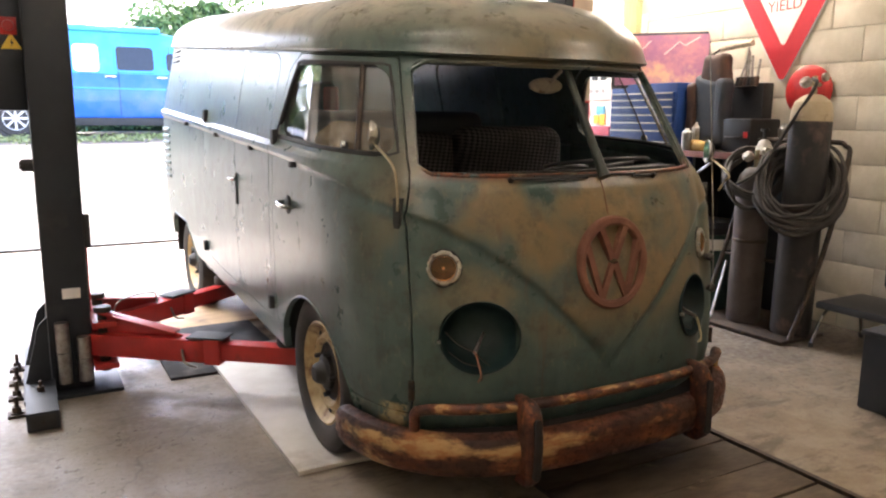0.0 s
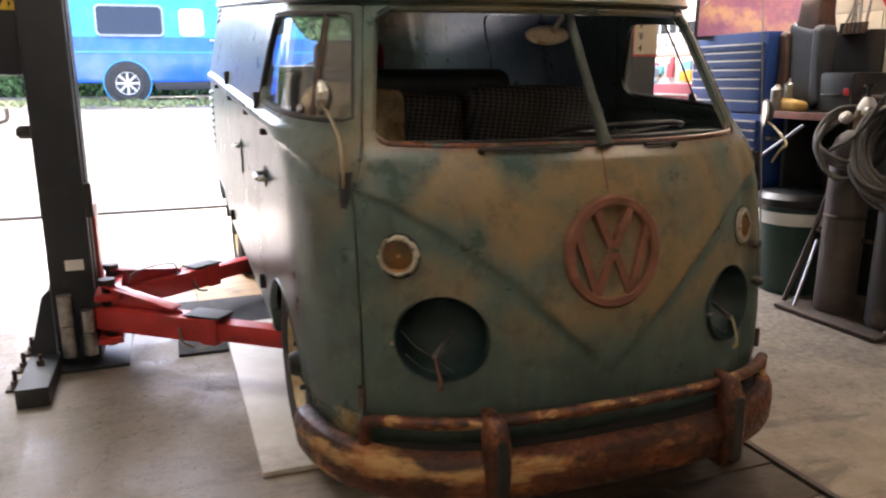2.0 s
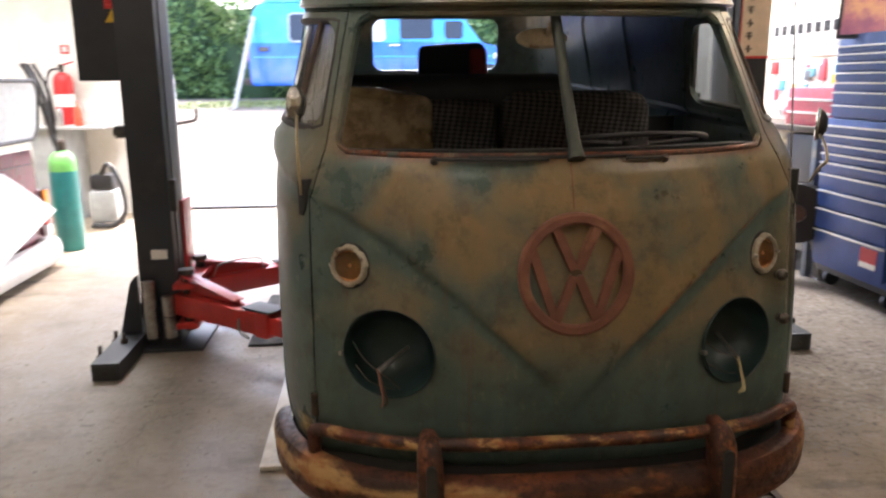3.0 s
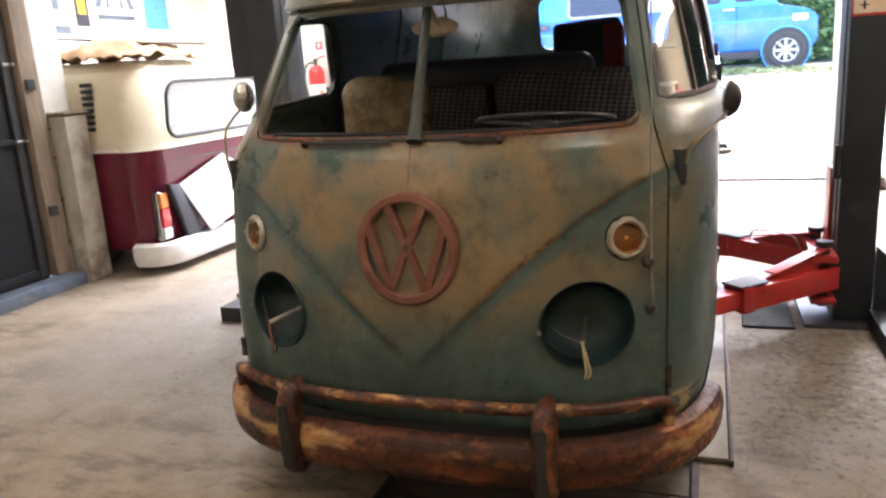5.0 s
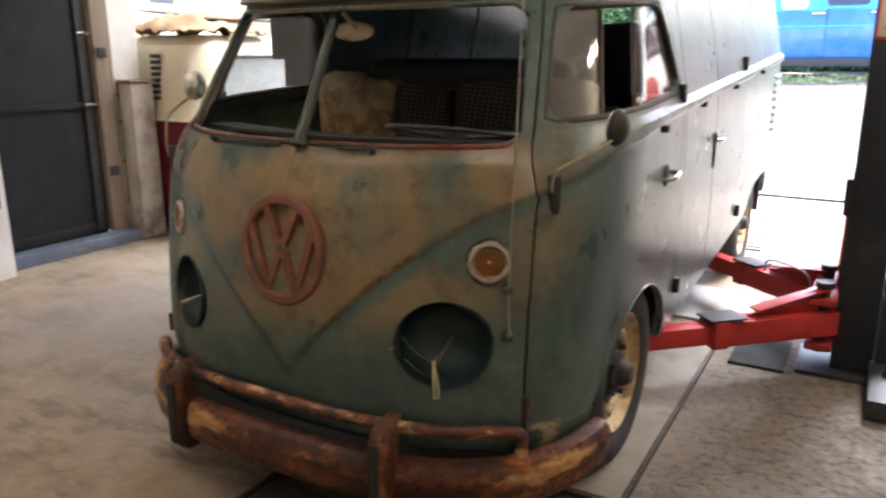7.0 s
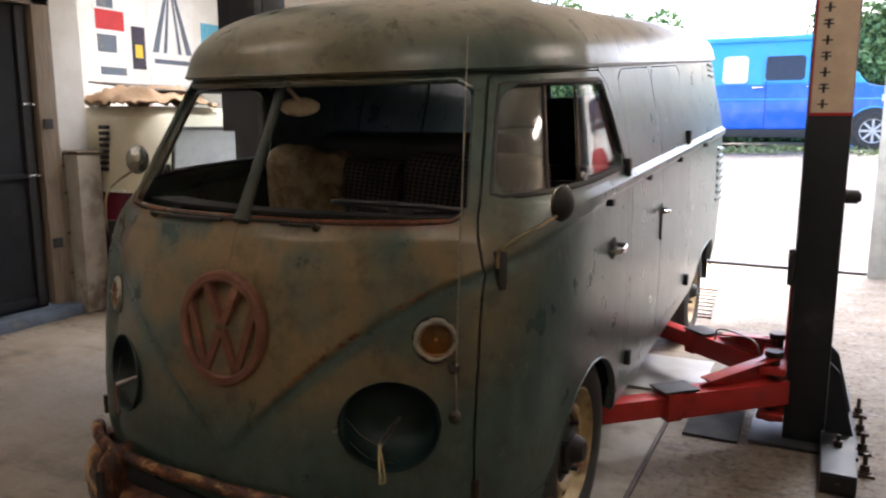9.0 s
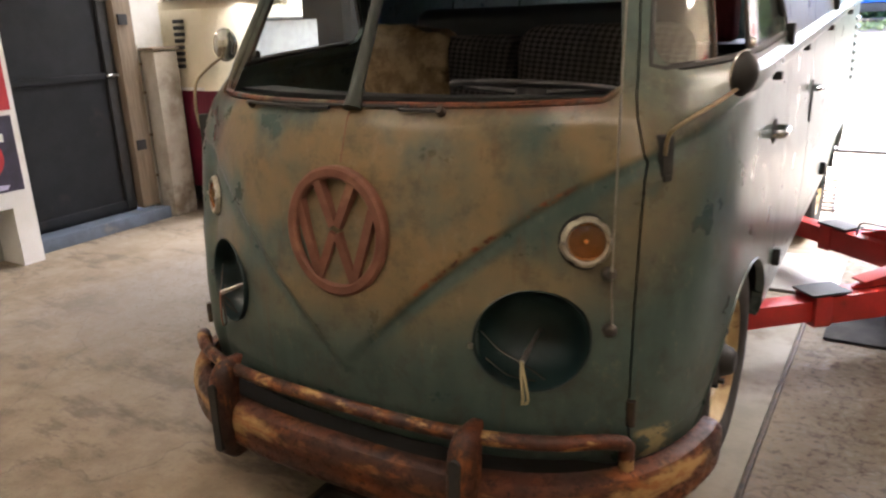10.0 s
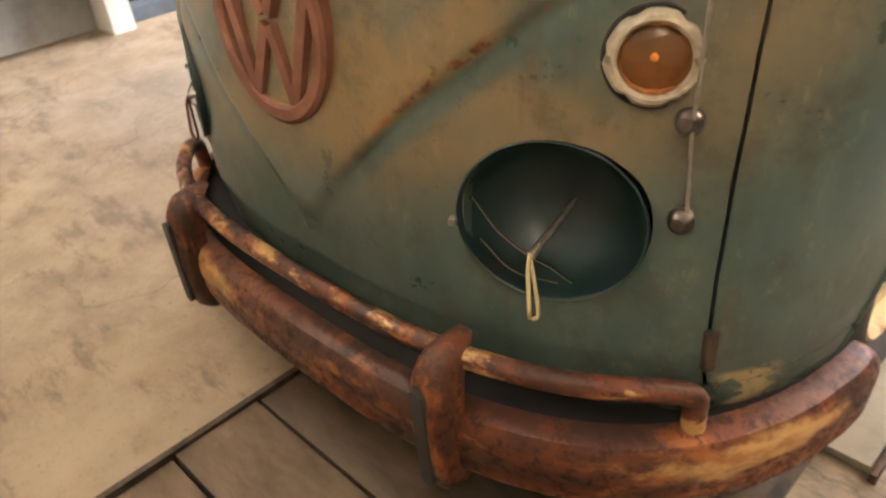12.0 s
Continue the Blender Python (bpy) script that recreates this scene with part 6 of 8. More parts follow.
# posters and the small extinguisher on the pier
def printed(parent, pts, mat, k):
    """A flat printed shape on the pier, from (y, z) corners, k layers up."""
    bm = bmesh.new()
    bm.faces.new([bm.verts.new((-3.2955 + 0.0012 * k, y, z)) for y, z in pts])
    bmesh.ops.recalc_face_normals(bm, faces=bm.faces)
    part("printed_shape", thicken(bm, 0.001), M[mat], parent)


def oval(cy, cz, ry, rz, a0=0, a1=360, n=24):
    return [(cy + ry * math.cos(radians(a0 + (a1 - a0) * k / n)), cz + rz * math.sin(radians(a0 + (a1 - a0) * k / n))) for k in range(n if a1 - a0 == 360 else n + 1)]


set_down(0, -0.13)
po = poster(-3.299, 0.55, 1.19, 0.93, 1.30, M["redprint"], "car_poster", "red poster with the pale shape of a car", ())
printed(po, [(0.64, 1.01), (0.62, 1.07), (0.72, 1.10), (0.80, 1.155), (0.98, 1.16), (1.05, 1.11), (1.13, 1.09), (1.15, 1.03), (1.12, 1.00)], "lavender", 0)
printed(po, [(0.80, 1.105), (0.83, 1.14), (0.95, 1.145), (1.00, 1.11)], "darkprint", 1)
for y in (0.74, 1.03):
    printed(po, oval(y, 1.015, 0.042, 0.042), "darkprint", 1)
printed(po, [(1.10, 0.95), (1.15, 0.95), (1.15, 0.98), (1.10, 0.98)], "paper", 0)
po = poster(-3.299, 0.60, 1.18, 0.46, 0.90, M["darkprint"], "drink_poster", "dark poster with a red shield badge and pale banner shapes", ())
printed(po, oval(0.94, 0.665, 0.17, 0.155), "paper", 0)
printed(po, oval(0.94, 0.665, 0.155, 0.140), "redprint", 1)
printed(po, [(0.86, 0.60), (0.85, 0.70), (0.88, 0.715), (1.00, 0.715), (1.03, 0.70), (1.02, 0.60)], "orange", 2)
printed(po, [(0.88, 0.60), (0.88, 0.65), (1.00, 0.65), (1.00, 0.60)], "paper", 3)
printed(po, [(0.87, 0.72), (0.90, 0.76), (0.94, 0.735), (0.98, 0.765), (1.01, 0.72)], "bluepaint", 2)
for k in range(6):
    y = 0.79 + 0.06 * k
    z = 0.775 + 0.035 * math.sin(math.pi * k / 5)
    printed(po, [(y - 0.02, z - 0.022), (y - 0.02, z + 0.026), (y + 0.022, z + 0.026), (y + 0.022, z - 0.022)], "paper", 4)
printed(po, [(0.86, 0.845), (0.86, 0.868), (1.02, 0.868), (1.02, 0.845)], "paper", 0)
printed(po, [(0.80, 0.475), (0.78, 0.50), (0.94, 0.515), (1.10, 0.50), (1.08, 0.475)], "lavender", 0)
poster(-3.299, 0.70, 1.17, 1.62, 1.95, M["bluepaint"], "blue_poster", "blue and red advertisement print", ((0.75, 1.1, 1.64, 1.72, M["redprint"]),))


def extinguisher(x, y, z, n, label, k=1.0):
    """k: its size."""
    E = thing("fire_extinguisher", label, "fire extinguisher", (x, y, z))
    V = Vector(n) * 0.085 * k
    c = Vector((x, y, z)) + V
    part("cylinder", lathe(bmesh.new(), [(0, 0), (0.07, 0.0), (0.078, 0.012), (0.078, 0.36), (0.070, 0.405), (0.045, 0.435), (0.024, 0.445), (0, 0.445)], Matrix.Translation(c) @ Matrix.Scale(k, 4), 30), M["redplastic"], E)
    part("label_panel", lathe(bmesh.new(), [(0.0788, 0.17), (0.0788, 0.27)], Matrix.Translation(c) @ Matrix.Scale(k, 4), 30), M["paper"], E, "pale instruction label")
    part("valve", rod(rodded(c + Vector((0, 0, 0.44 * k)), c + Vector((0, 0, 0.49 * k)), 0.02), c + Vector((0, 0, 0.485 * k)), c + Vector((0, 0, 0.51 * k)), 0.028), M["hub"], E)
    side = Vector((-n[1], n[0], 0))
    part("lever", pipe(bmesh.new(), [c + Vector((0, 0, 0.50 * k)), c + side * 0.10 * k + Vector((0, 0, 0.53 * k))], 0.009, 8), M["redplastic"], E)
    part("hose", pipe(bmesh.new(), smooth_path([c + Vector((0, 0, 0.47 * k)), c - side * 0.09 * k + Vector((0, 0, 0.46 * k)), c - side * 0.13 * k + Vector((0, 0, 0.34 * k)), c - side * 0.11 * k + Vector((0, 0, 0.16 * k))], 6), 0.011, 10), M["black"], E)
    part("nozzle", rodded(c - side * 0.11 * k + Vector((0, 0, 0.16 * k)), c - side * 0.105 * k + Vector((0, 0, 0.05 * k)), 0.014, 0.024), M["black"], E)
    part("wall_bracket", boxed(x - 0.03, x + 0.03, y - 0.03, y + 0.03, z + 0.30 * k, z + 0.36 * k, 0.003), M["hub"], E)


set_down()
extinguisher(-3.30, 0.92, 1.20, (1, 0, 0), "red fire extinguisher with a black hose hung on the white pier")
extinguisher(-3.645, BACK, 0.92, (0, -1, 0), "red fire extinguisher with a white label hung on the rear wall", 1.25)
sg = thing("exit_sign", "small red notice fixed above the extinguisher", "sign", (-3.63, BACK, 1.66))
part("plate", boxed(-3.675, -3.585, BACK - 0.006, BACK - 0.001, 1.66, 1.75), M["redprint"], sg)
part("pictogram", boxed(-3.65, -3.612, BACK - 0.008, BACK - 0.006, 1.68, 1.735), M["paper"], sg)


# red and cream campervan, cut down, its tail towards the garage
def camper():
    C = thing("campervan", "burgundy and cream old campervan, its tail facing the garage", "campervan", (-4.2, 3.45, 0))
    X1, Y0, Y1 = -2.97, 2.70, 4.30

    def ring(z, inset, xb):
        pts = []
        r = 0.22
        for cx, cy, a0 in ((X1 - inset - r, Y1 - inset - r, 0), (xb + r, Y1 - inset - r, 90), (xb + r, Y0 + inset + r, 180), (X1 - inset - r, Y0 + inset + r, 270)):
            for k in range(9):
                a = radians(a0 + 90 * k / 8)
                pts.append((cx + r * math.cos(a), cy + r * math.sin(a), z))
        return pts

    def shell(levels, cap):
        bm = bmesh.new()
        rs = [[bm.verts.new(p) for p in ring(z, i, -5.2)] for z, i in levels]
        n = len(rs[0])
        for a, b in zip(rs, rs[1:]):
            for k in range(n):
                bm.faces.new((a[k], a[(k + 1) % n], b[(k + 1) % n], b[k]))
        if cap:
            bm.faces.new(rs[-1])
        bm.faces.new(rs[0][::-1])
        return bm

    part("lower_body", shell([(0.17, 0.05), (0.24, 0.015), (0.34, 0.004), (0.55, 0.0), (0.80, 0.0), (0.90, 0.01)], True), M["burgundy"], C, "burgundy lower panels")
    part("upper_body", shell([(0.902, 0.004), (0.925, 0.012), (1.0, 0.02), (1.25, 0.045), (1.47, 0.10), (1.53, 0.16), (1.55, 0.24)], True), M["cream2"], C, "cream upper panels")
    hatch = bmesh.new()
    slab(hatch, rounded(-0.64, 0.50, 1.02, 1.40, 0.10), 0.02, Matrix.Translation((X1 - 0.015, 3.52, 0)) @ Matrix.Rotation(radians(90), 4, "Z") @ Matrix.Rotation(radians(6), 4, "X") @ Matrix.Translation((0, -0.0, -0.02)))
    # pale pane colour stands for the sky mirrored in the glass
    part("rear_window", hatch, M["paleglass"], C, "rear window, the sky's reflection put into its pale colour")
    seal = Matrix.Translation((X1 - 0.019, 3.52, 0)) @ Matrix.Rotation(radians(90), 4, "Z") @ Matrix.Rotation(radians(6), 4, "X") @ Matrix.Translation((0, 0.0, -0.02))
    part("window_rubber", pipe(bmesh.new(), [seal @ Vector((x, -0.002, z)) for x, z in rounded(-0.65, 0.51, 1.01, 1.41, 0.11)], 0.014, 8, True), M["black"], C, "black window rubber")
    part("lid_seam", box(bmesh.new(), X1 - 0.003, X1 + 0.003, 2.98, 4.05, 0.800, 0.806), M["black"], C)
    part("hatch_handle", boxed(X1, X1 + 0.025, 3.44, 3.60, 0.70, 0.725, 0.006), M["chrome"], C)
    # bumper: a rounded channel that wraps both rear corners
    bb, prev = bmesh.new(), None
    run = [(-3.16, Y0 - 0.035)] + [(X1 - 0.13 + 0.22 * math.sin(radians(a)), Y0 + 0.185 - 0.22 * math.cos(radians(a))) for a in range(0, 91, 10)]
    run += [(x, Y0 + Y1 - y) for x, y in run[::-1]]
    for k, (x, y) in enumerate(run):
        dx, dy = run[min(k + 1, len(run) - 1)][0] - run[max(k - 1, 0)][0], run[min(k + 1, len(run) - 1)][1] - run[max(k - 1, 0)][1]
        q_ = math.hypot(dx, dy)
        ox, oy = dy / q_, -dx / q_
        cur = [bb.verts.new((x + ox * o, y + oy * o, z)) for o, z in ((-0.09, 0.225), (-0.02, 0.235), (0.012, 0.215), (0.024, 0.16), (0.018, 0.10), (-0.008, 0.062), (-0.06, 0.055))]
        if prev:
            for m_ in range(6):
                bb.faces.new((prev[m_], cur[m_], cur[m_ + 1], prev[m_ + 1]))
        prev = cur
    bmesh.ops.recalc_face_normals(bb, faces=bb.faces)
    part("rear_bumper", thicken(bb, 0.012), M["whitegloss"], C, "scuffed white rear bumper", 45)
    for y in (Y0 + 0.4, Y1 - 0.4):
        part("bumper_bracket", boxed(X1 - 0.2, X1 + 0.03, y - 0.03, y + 0.03, 0.12, 0.20, 0.004), M["hub"], C)
    for y in (2.80, 4.20):
        T = part("tail_lamp", boxed(X1 - 0.03, X1 + 0.012, y - 0.056, y + 0.056, 0.245, 0.605, 0.012), M["chrome"], C)
        for z0, z1, mm in ((0.255, 0.335, "paper"), (0.337, 0.48, "redlens"), (0.482, 0.595, "amberlens")):
            part("lamp_lens", boxed(X1 + 0.010, X1 + 0.030, y - 0.044, y + 0.044, z0, z1, 0.008), M[mm], T)
    for k in range(8):
        z = 1.06 + 0.045 * k
        part("intake_slot", boxed(-3.47, -3.39, Y0 + 0.02, Y0 + 0.045 + 0.002 * k, z, z + 0.028, 0.004), M["black"], C)
    part("side_trim", boxed(-5.0, -3.2, Y0 - 0.006, Y0 + 0.004, 0.905, 0.925), M["whitegloss"], C)
    for y in (2.86, 4.14):
        wl = part("wheel", lathe(bmesh.new(), [(0.2, -0.1), (0.29, -0.1), (0.325, -0.07), (0.325, 0.05), (0.29, 0.08), (0.2, 0.08), (0.0, 0.06)], facing((-3.75, y, 0.325), (0, -1 if y < 3 else 1, 0)), 36), M["tyre"], C)
    return C


set_down(0, -0.28)
camper()
bl = bmesh.new()
nx, ny = 26, 30
vv = [[bl.verts.new((-3.05 - 0.75 * i / nx, 2.74 + 0.85 * j / ny, 1.56 + 0.11 * max(math.sin(math.pi * i / nx) * math.sin(math.pi * j / ny), 0.0) ** 0.5 + 0.07 * max(0, noise.noise(Vector((i * 0.22, j * 0.2, 1))) + 0.35) + 0.025 * noise.noise(Vector((i * 0.6, j * 0.6, 4))))) for j in range(ny + 1)] for i in range(nx + 1)]
for i in range(nx):
    for j in range(ny):
        bl.faces.new((vv[i][j], vv[i + 1][j], vv[i + 1][j + 1], vv[i][j + 1]))
bmesh.ops.recalc_face_normals(bl, faces=bl.faces)
solo("dust_sheet", thicken(bl, 0.012), M["tan"], "crumpled tan dust sheet thrown over the campervan", "sheet", smooth=60)
solo("hardboard_sheet", box(bmesh.new(), -0.42, 0.35, -0.40, 0.40, 0, 0.012, 0.002, m=Matrix.Translation((-3.50, 3.42, 1.70)) @ Matrix.Rotation(radians(6), 4, "Y")), M["hub"], "dark hardboard sheet lying on the dust sheet", "sheet")
set_down(0, -0.20)
foam = thing("foam_panel", "white foam panel with a blue edge leaning on the campervan's bumper", "panel", (-2.80, 3.3, 0.3))


def on_foam(pts, lift):
    """A four-cornered piece of the tilted panel, from (y, z) corners."""
    bm = bmesh.new()
    bm.faces.new([bm.verts.new((-2.822 - 0.155 * z + lift, y, z)) for y, z in pts])
    return thicken(bm, 0.014 if lift == 0 else 0.002)


part("panel_sheet", on_foam(((2.87, 0.630), (3.47, 0.79), (4.10, 0.44), (3.10, 0.238)), 0.0), M["whitegloss"], foam)
part("blue_edge", on_foam(((3.40, 0.771), (3.47, 0.79), (4.10, 0.44), (4.01, 0.421)), 0.004), M["skyblue"], foam, "sky-blue edge band")
solo("dark_bag", slab(bmesh.new(), [(2.75, 0.655), (2.86, 0.635), (3.08, 0.240), (2.90, 0.234)], 0.05, Matrix.Translation((-2.90, 0, 0)) @ Matrix.Rotation(radians(90), 4, "Z"), 0.012), M["navy"], "dark blue bag slumped on the campervan's bumper", "bag", smooth=60)
hs = thing("cable_bundle", "bundle of dark cables hung on the campervan's corner", "cable", (-2.95, 4.05, 1.0))
for k in range(9):
    a = random.uniform(-0.05, 0.05)
    part("cable", pipe(bmesh.new(), smooth_path([(-2.93 + a, 4.00 + 0.03 * k - 0.1, 1.50), (-2.88 + a, 4.02 + 0.025 * k, 1.28), (-2.86, 4.12 + 0.01 * k, 1.02 - 0.02 * k), (-2.90 - a, 4.20, 1.20), (-2.95, 4.10 + a, 1.48)], 5), 0.008, 7), M["black"], hs)

# teal gas bottle, shelf, welder with hose
set_down(-0.04, 0.03)
gb = thing("gas_bottle", "tall teal gas bottle with a green shoulder standing on the floor", "gas bottle", (-3.02, 4.55, 0))
part("bottle_body", lathe(bmesh.new(), [(0, 0), (0.098, 0), (0.108, 0.02), (0.108, 0.66)], Matrix.Translation((-3.02, 4.55, 0.001)), 30), M["teal"], gb)
part("shoulder", lathe(bmesh.new(), [(0.108, 0.66), (0.107, 0.72), (0.095, 0.775), (0.065, 0.81), (0.038, 0.825), (0, 0.825)], Matrix.Translation((-3.02, 4.55, 0.001)), 30), M["lime"], gb, "bright green shoulder")
part("valve_cap", lathe(bmesh.new(), [(0, 0.82), (0.035, 0.82), (0.04, 0.84), (0.04, 0.90), (0.025, 0.92), (0, 0.92)], Matrix.Translation((-3.02, 4.55, 0.001)), 24), M["hub"], gb)
set_down(-0.12, 0.31, 0.0)
sh = thing("wall_shelf", "small grey shelf table against the rear wall", "shelf", (-3.35, 5.75, 0))
part("shelf_top", boxed(-3.70, -2.98, 5.42, 6.09, 0.93, 0.955, 0.004), M["greypaint"], sh)
part("support_panel", boxed(-3.68, -3.38, 5.47, 6.08, 0.0, 0.93, 0.006), M["greypaint"], sh)
sb = thing("spray_bottle", "orange-red squeeze bottle on the shelf", "bottle", (-3.26, 5.6, 0.955))
part("bottle", lathe(bmesh.new(), [(0, 0), (0.04, 0), (0.043, 0.02), (0.043, 0.15), (0.02, 0.19), (0.012, 0.24), (0, 0.25)], Matrix.Translation((-3.26, 5.6, 0.955)), 22), M["orange"], sb)
for x, h in ((-3.44, 0.17), (-3.56, 0.14)):
    ca = thing("spray_can", "silver spray can on the shelf", "can", (x, 5.6, 0.955), "spray cans")
    part("can", lathe(bmesh.new(), [(0, 0), (0.032, 0), (0.033, h * 0.85), (0.02, h), (0, h)], Matrix.Translation((x, 5.6, 0.955)), 20), M["steel"], ca)
set_down(-0.10, 0.30)
wd = thing("wet_vacuum", "small grey workshop vacuum with a looped black hose", "vacuum", (-3.0, 5.35, 0))
part("tank", boxed(-3.14, -2.88, 5.22, 5.50, 0.05, 0.36, 0.04), M["greypaint"], wd)
part("motor_head", boxed(-3.12, -2.90, 5.24, 5.48, 0.36, 0.52, 0.05), M["plastic"], wd)
part("hose", pipe(bmesh.new(), smooth_path([(-3.02, 5.30, 0.50), (-2.90, 5.16, 0.62), (-2.80, 5.14, 0.45), (-2.78, 5.16, 0.18), (-2.90, 5.16, 0.04), (-3.10, 5.18, 0.04)], 8), 0.022, 10), M["black"], wd)
for x, y in ((-3.11, 5.25), (-2.91, 5.25), (-3.11, 5.47), (-2.91, 5.47)):
    part("castor", rodded((x - 0.012, y, 0.026), (x + 0.012, y, 0.026), 0.025), M["plastic"], wd)

# prints on the bay's far wall
set_down()
BX = BAY + 0.001
poster(BX, 3.95, 4.35, 1.85, 2.75, M["paper"], "tall_sign", "white sign board with red and blue printed blocks", ((3.97, 4.33, 2.38, 2.58, M["redprint"]), (4.0, 4.2, 2.60, 2.72, M["bluepaint"]), (3.98, 4.22, 2.15, 2.33, M["bluepaint"]), (4.0, 4.33, 1.92, 2.0, M["bluepaint"])))
poster(BX, 4.42, 4.60, 2.0, 2.45, M["darkprint"], "round_badge_sign", "dark sign with a yellow disc", ((4.46, 4.56, 2.12, 2.26, M["yellow"]),))
sign = poster(BX, 4.66, 5.32, 1.85, 2.95, M["paper"], "camping_sign", "white sign printed with tapering blue bars like a road", ((4.72, 5.28, 2.08, 2.13, M["bluepaint"]),))
for k, (a, b, w0, w1) in enumerate(((4.74, 4.93, 0.09, 0.04), (4.88, 4.965, 0.05, 0.03), (5.10, 5.015, 0.05, 0.03), (5.24, 5.05, 0.09, 0.04))):
    tb = bmesh.new()
    vs = [tb.verts.new((BX + 0.006, y, z)) for y, z in ((a - w0 / 2, 2.2), (a + w0 / 2, 2.2), (b + w1 / 2, 2.85), (b - w1 / 2, 2.85))]
    tb.faces.new(vs)
    part("printed_bar", thicken(tb, 0.001), M["bluepaint"], sign)
poster(BX, 5.45, 5.85, 2.0, 2.6, M["skyblue"], "green_poster", "pale green and blue landscape print", ())


# ---- right side: block wall, tool chest, bench, bottles, sign, chair ----
set_down(0.28, 0.0, 0, 1.08)
ch = thing("tool_chest", "tall blue roller tool chest with bright drawer edges", "tool chest", (2.13, 2.84, 0))
CX, CY0, CY1 = 2.13, 2.14, 2.84
part("cabinet", boxed(CX + 0.02, 2.58, CY0, CY1, 0.13, 1.02, 0.008), M["blue_chest"], ch)
part("top_chest", boxed(CX + 0.04, 2.56, CY0 + 0.02, CY1 - 0.02, 1.02, 1.50, 0.008), M["blue_chest"], ch)
part("plinth", boxed(CX + 0.04, 2.56, CY0 + 0.02, CY1 - 0.02, 0.09, 0.13, 0.004), M["plastic"], ch)
z = 0.16
for k, h in enumerate((0.20, 0.13, 0.11, 0.10, 0.07, 0.055, 0.055, 0.055, 0.055)):
    if z + h > 1.02:
        break
    d = part("drawer", boxed(CX, CX + 0.03, CY0 + 0.02, CY1 - 0.02, z + 0.004, z + h - 0.006, 0.004), M["blue_chest"], ch)
    part("drawer_edge", boxed(CX - 0.014, CX + 0.004, CY0 + 0.025, CY1 - 0.025, z + h - 0.018, z + h - 0.008, 0.002), M["alloy"], d, "bright metal drawer pull")
    z += h
z = 1.03
for k, h in enumerate((0.075, 0.075, 0.055, 0.055, 0.055, 0.05, 0.045)):
    d = part("drawer", boxed(CX + 0.02, CX + 0.05, CY0 + 0.04, CY1 - 0.04, z + 0.003, z + h - 0.005, 0.003), M["blue_chest"], ch)
    part("drawer_edge", boxed(CX + 0.007, CX + 0.024, CY0 + 0.045, CY1 - 0.045, z + h - 0.015, z + h - 0.007, 0.002), M["alloy"], d)
    z += h
part("red_sticker", boxed(CX - 0.003, CX + 0.0, 2.22, 2.36, 0.22, 0.33), M["redprint"], ch, "red and white sticker")
part("sticker_band", boxed(CX - 0.005, CX - 0.003, 2.22, 2.36, 0.22, 0.25), M["paper"], ch)
part("side_handle", pipe(bmesh.new(), smooth_path([(2.2, CY0, 0.88), (2.2, CY0 - 0.05, 0.88), (2.46, CY0 - 0.05, 0.88), (2.46, CY0, 0.88)], 5), 0.011, 10), M["steel"], ch)
for y in (CY0 + 0.08, CY1 - 0.08):
    for x in (CX + 0.10, 2.50):
        part("castor", rod(rodded((x, y - 0.018, 0.046), (x, y + 0.018, 0.046), 0.045), (x, y, 0.05), (x, y, 0.095), 0.014), M["plastic"], ch)

set_down(0.26, 0.0, 0.085, 1.07)
pnl = thing("airbrushed_panel", "dark-framed glass panel with pink and orange lightning art on the chest", "picture", (2.42, 2.42, 1.5))
PT = Matrix.Translation((2.37, 2.46, 1.505)) @ Matrix.Rotation(radians(41), 4, "Z") @ Matrix.Rotation(radians(8), 4, "Y")
part("panel_back", box(bmesh.new(), -0.02, 0.02, -0.35, 0.35, 0.0, 0.40, 0.006, m=PT), M["navy"], pnl)
part("panel_art", box(bmesh.new(), -0.025, -0.0205, -0.325, 0.325, 0.02, 0.38, m=PT), M["lightning"], pnl, "pink and orange art")
for pts in (((-0.26, 0.36), (-0.16, 0.30), (-0.12, 0.33), (-0.02, 0.24)), ((0.08, 0.34), (0.14, 0.28), (0.20, 0.31), (0.30, 0.22))):
    part("painted_bolt", pipe(bmesh.new(), [PT @ Vector((-0.0262, y, zz)) for y, zz in pts], 0.004, 6), M["paper"], pnl)

set_down(0.26, 0.0, 0.0, 1.065)
bn = thing("workbench", "dark timber workbench with a metal-edged top", "workbench", (2.4, 1.7, 0))
part("bench_top", boxed(2.16, 2.61, 1.33, 2.01, 1.02, 1.06, 0.005), M["darkwood"], bn)
part("top_edge", boxed(2.150, 2.158, 1.33, 2.01, 1.022, 1.062, 0.002), M["redmetal"], bn, "worn reddish metal edge strip")
part("back_panel", boxed(2.56, 2.60, 1.34, 2.0, 0.0, 1.02, 0.004), M["plastic"], bn)
part("side_panel", boxed(2.30, 2.56, 1.97, 2.0, 0.0, 1.02, 0.004), M["plastic"], bn)
part("riser", boxed(2.50, 2.60, 1.62, 2.01, 1.06, 1.51, 0.006), M["plastic"], bn)
part("brace", pipe(bmesh.new(), [(2.17, 2.04, 0.78), (2.17, 1.72, 0.99)], 0.010, 8), M["steel"], bn)
set_down(0.26, 0.14, 0.07)
tc = thing("tool_case", "black plastic tool case lying on the bench", "tool case", (2.42, 1.52, 1.06))
part("case_body", boxed(2.26, 2.57, 1.36, 1.60, 1.061, 1.29, 0.02), M["plastic"], tc)
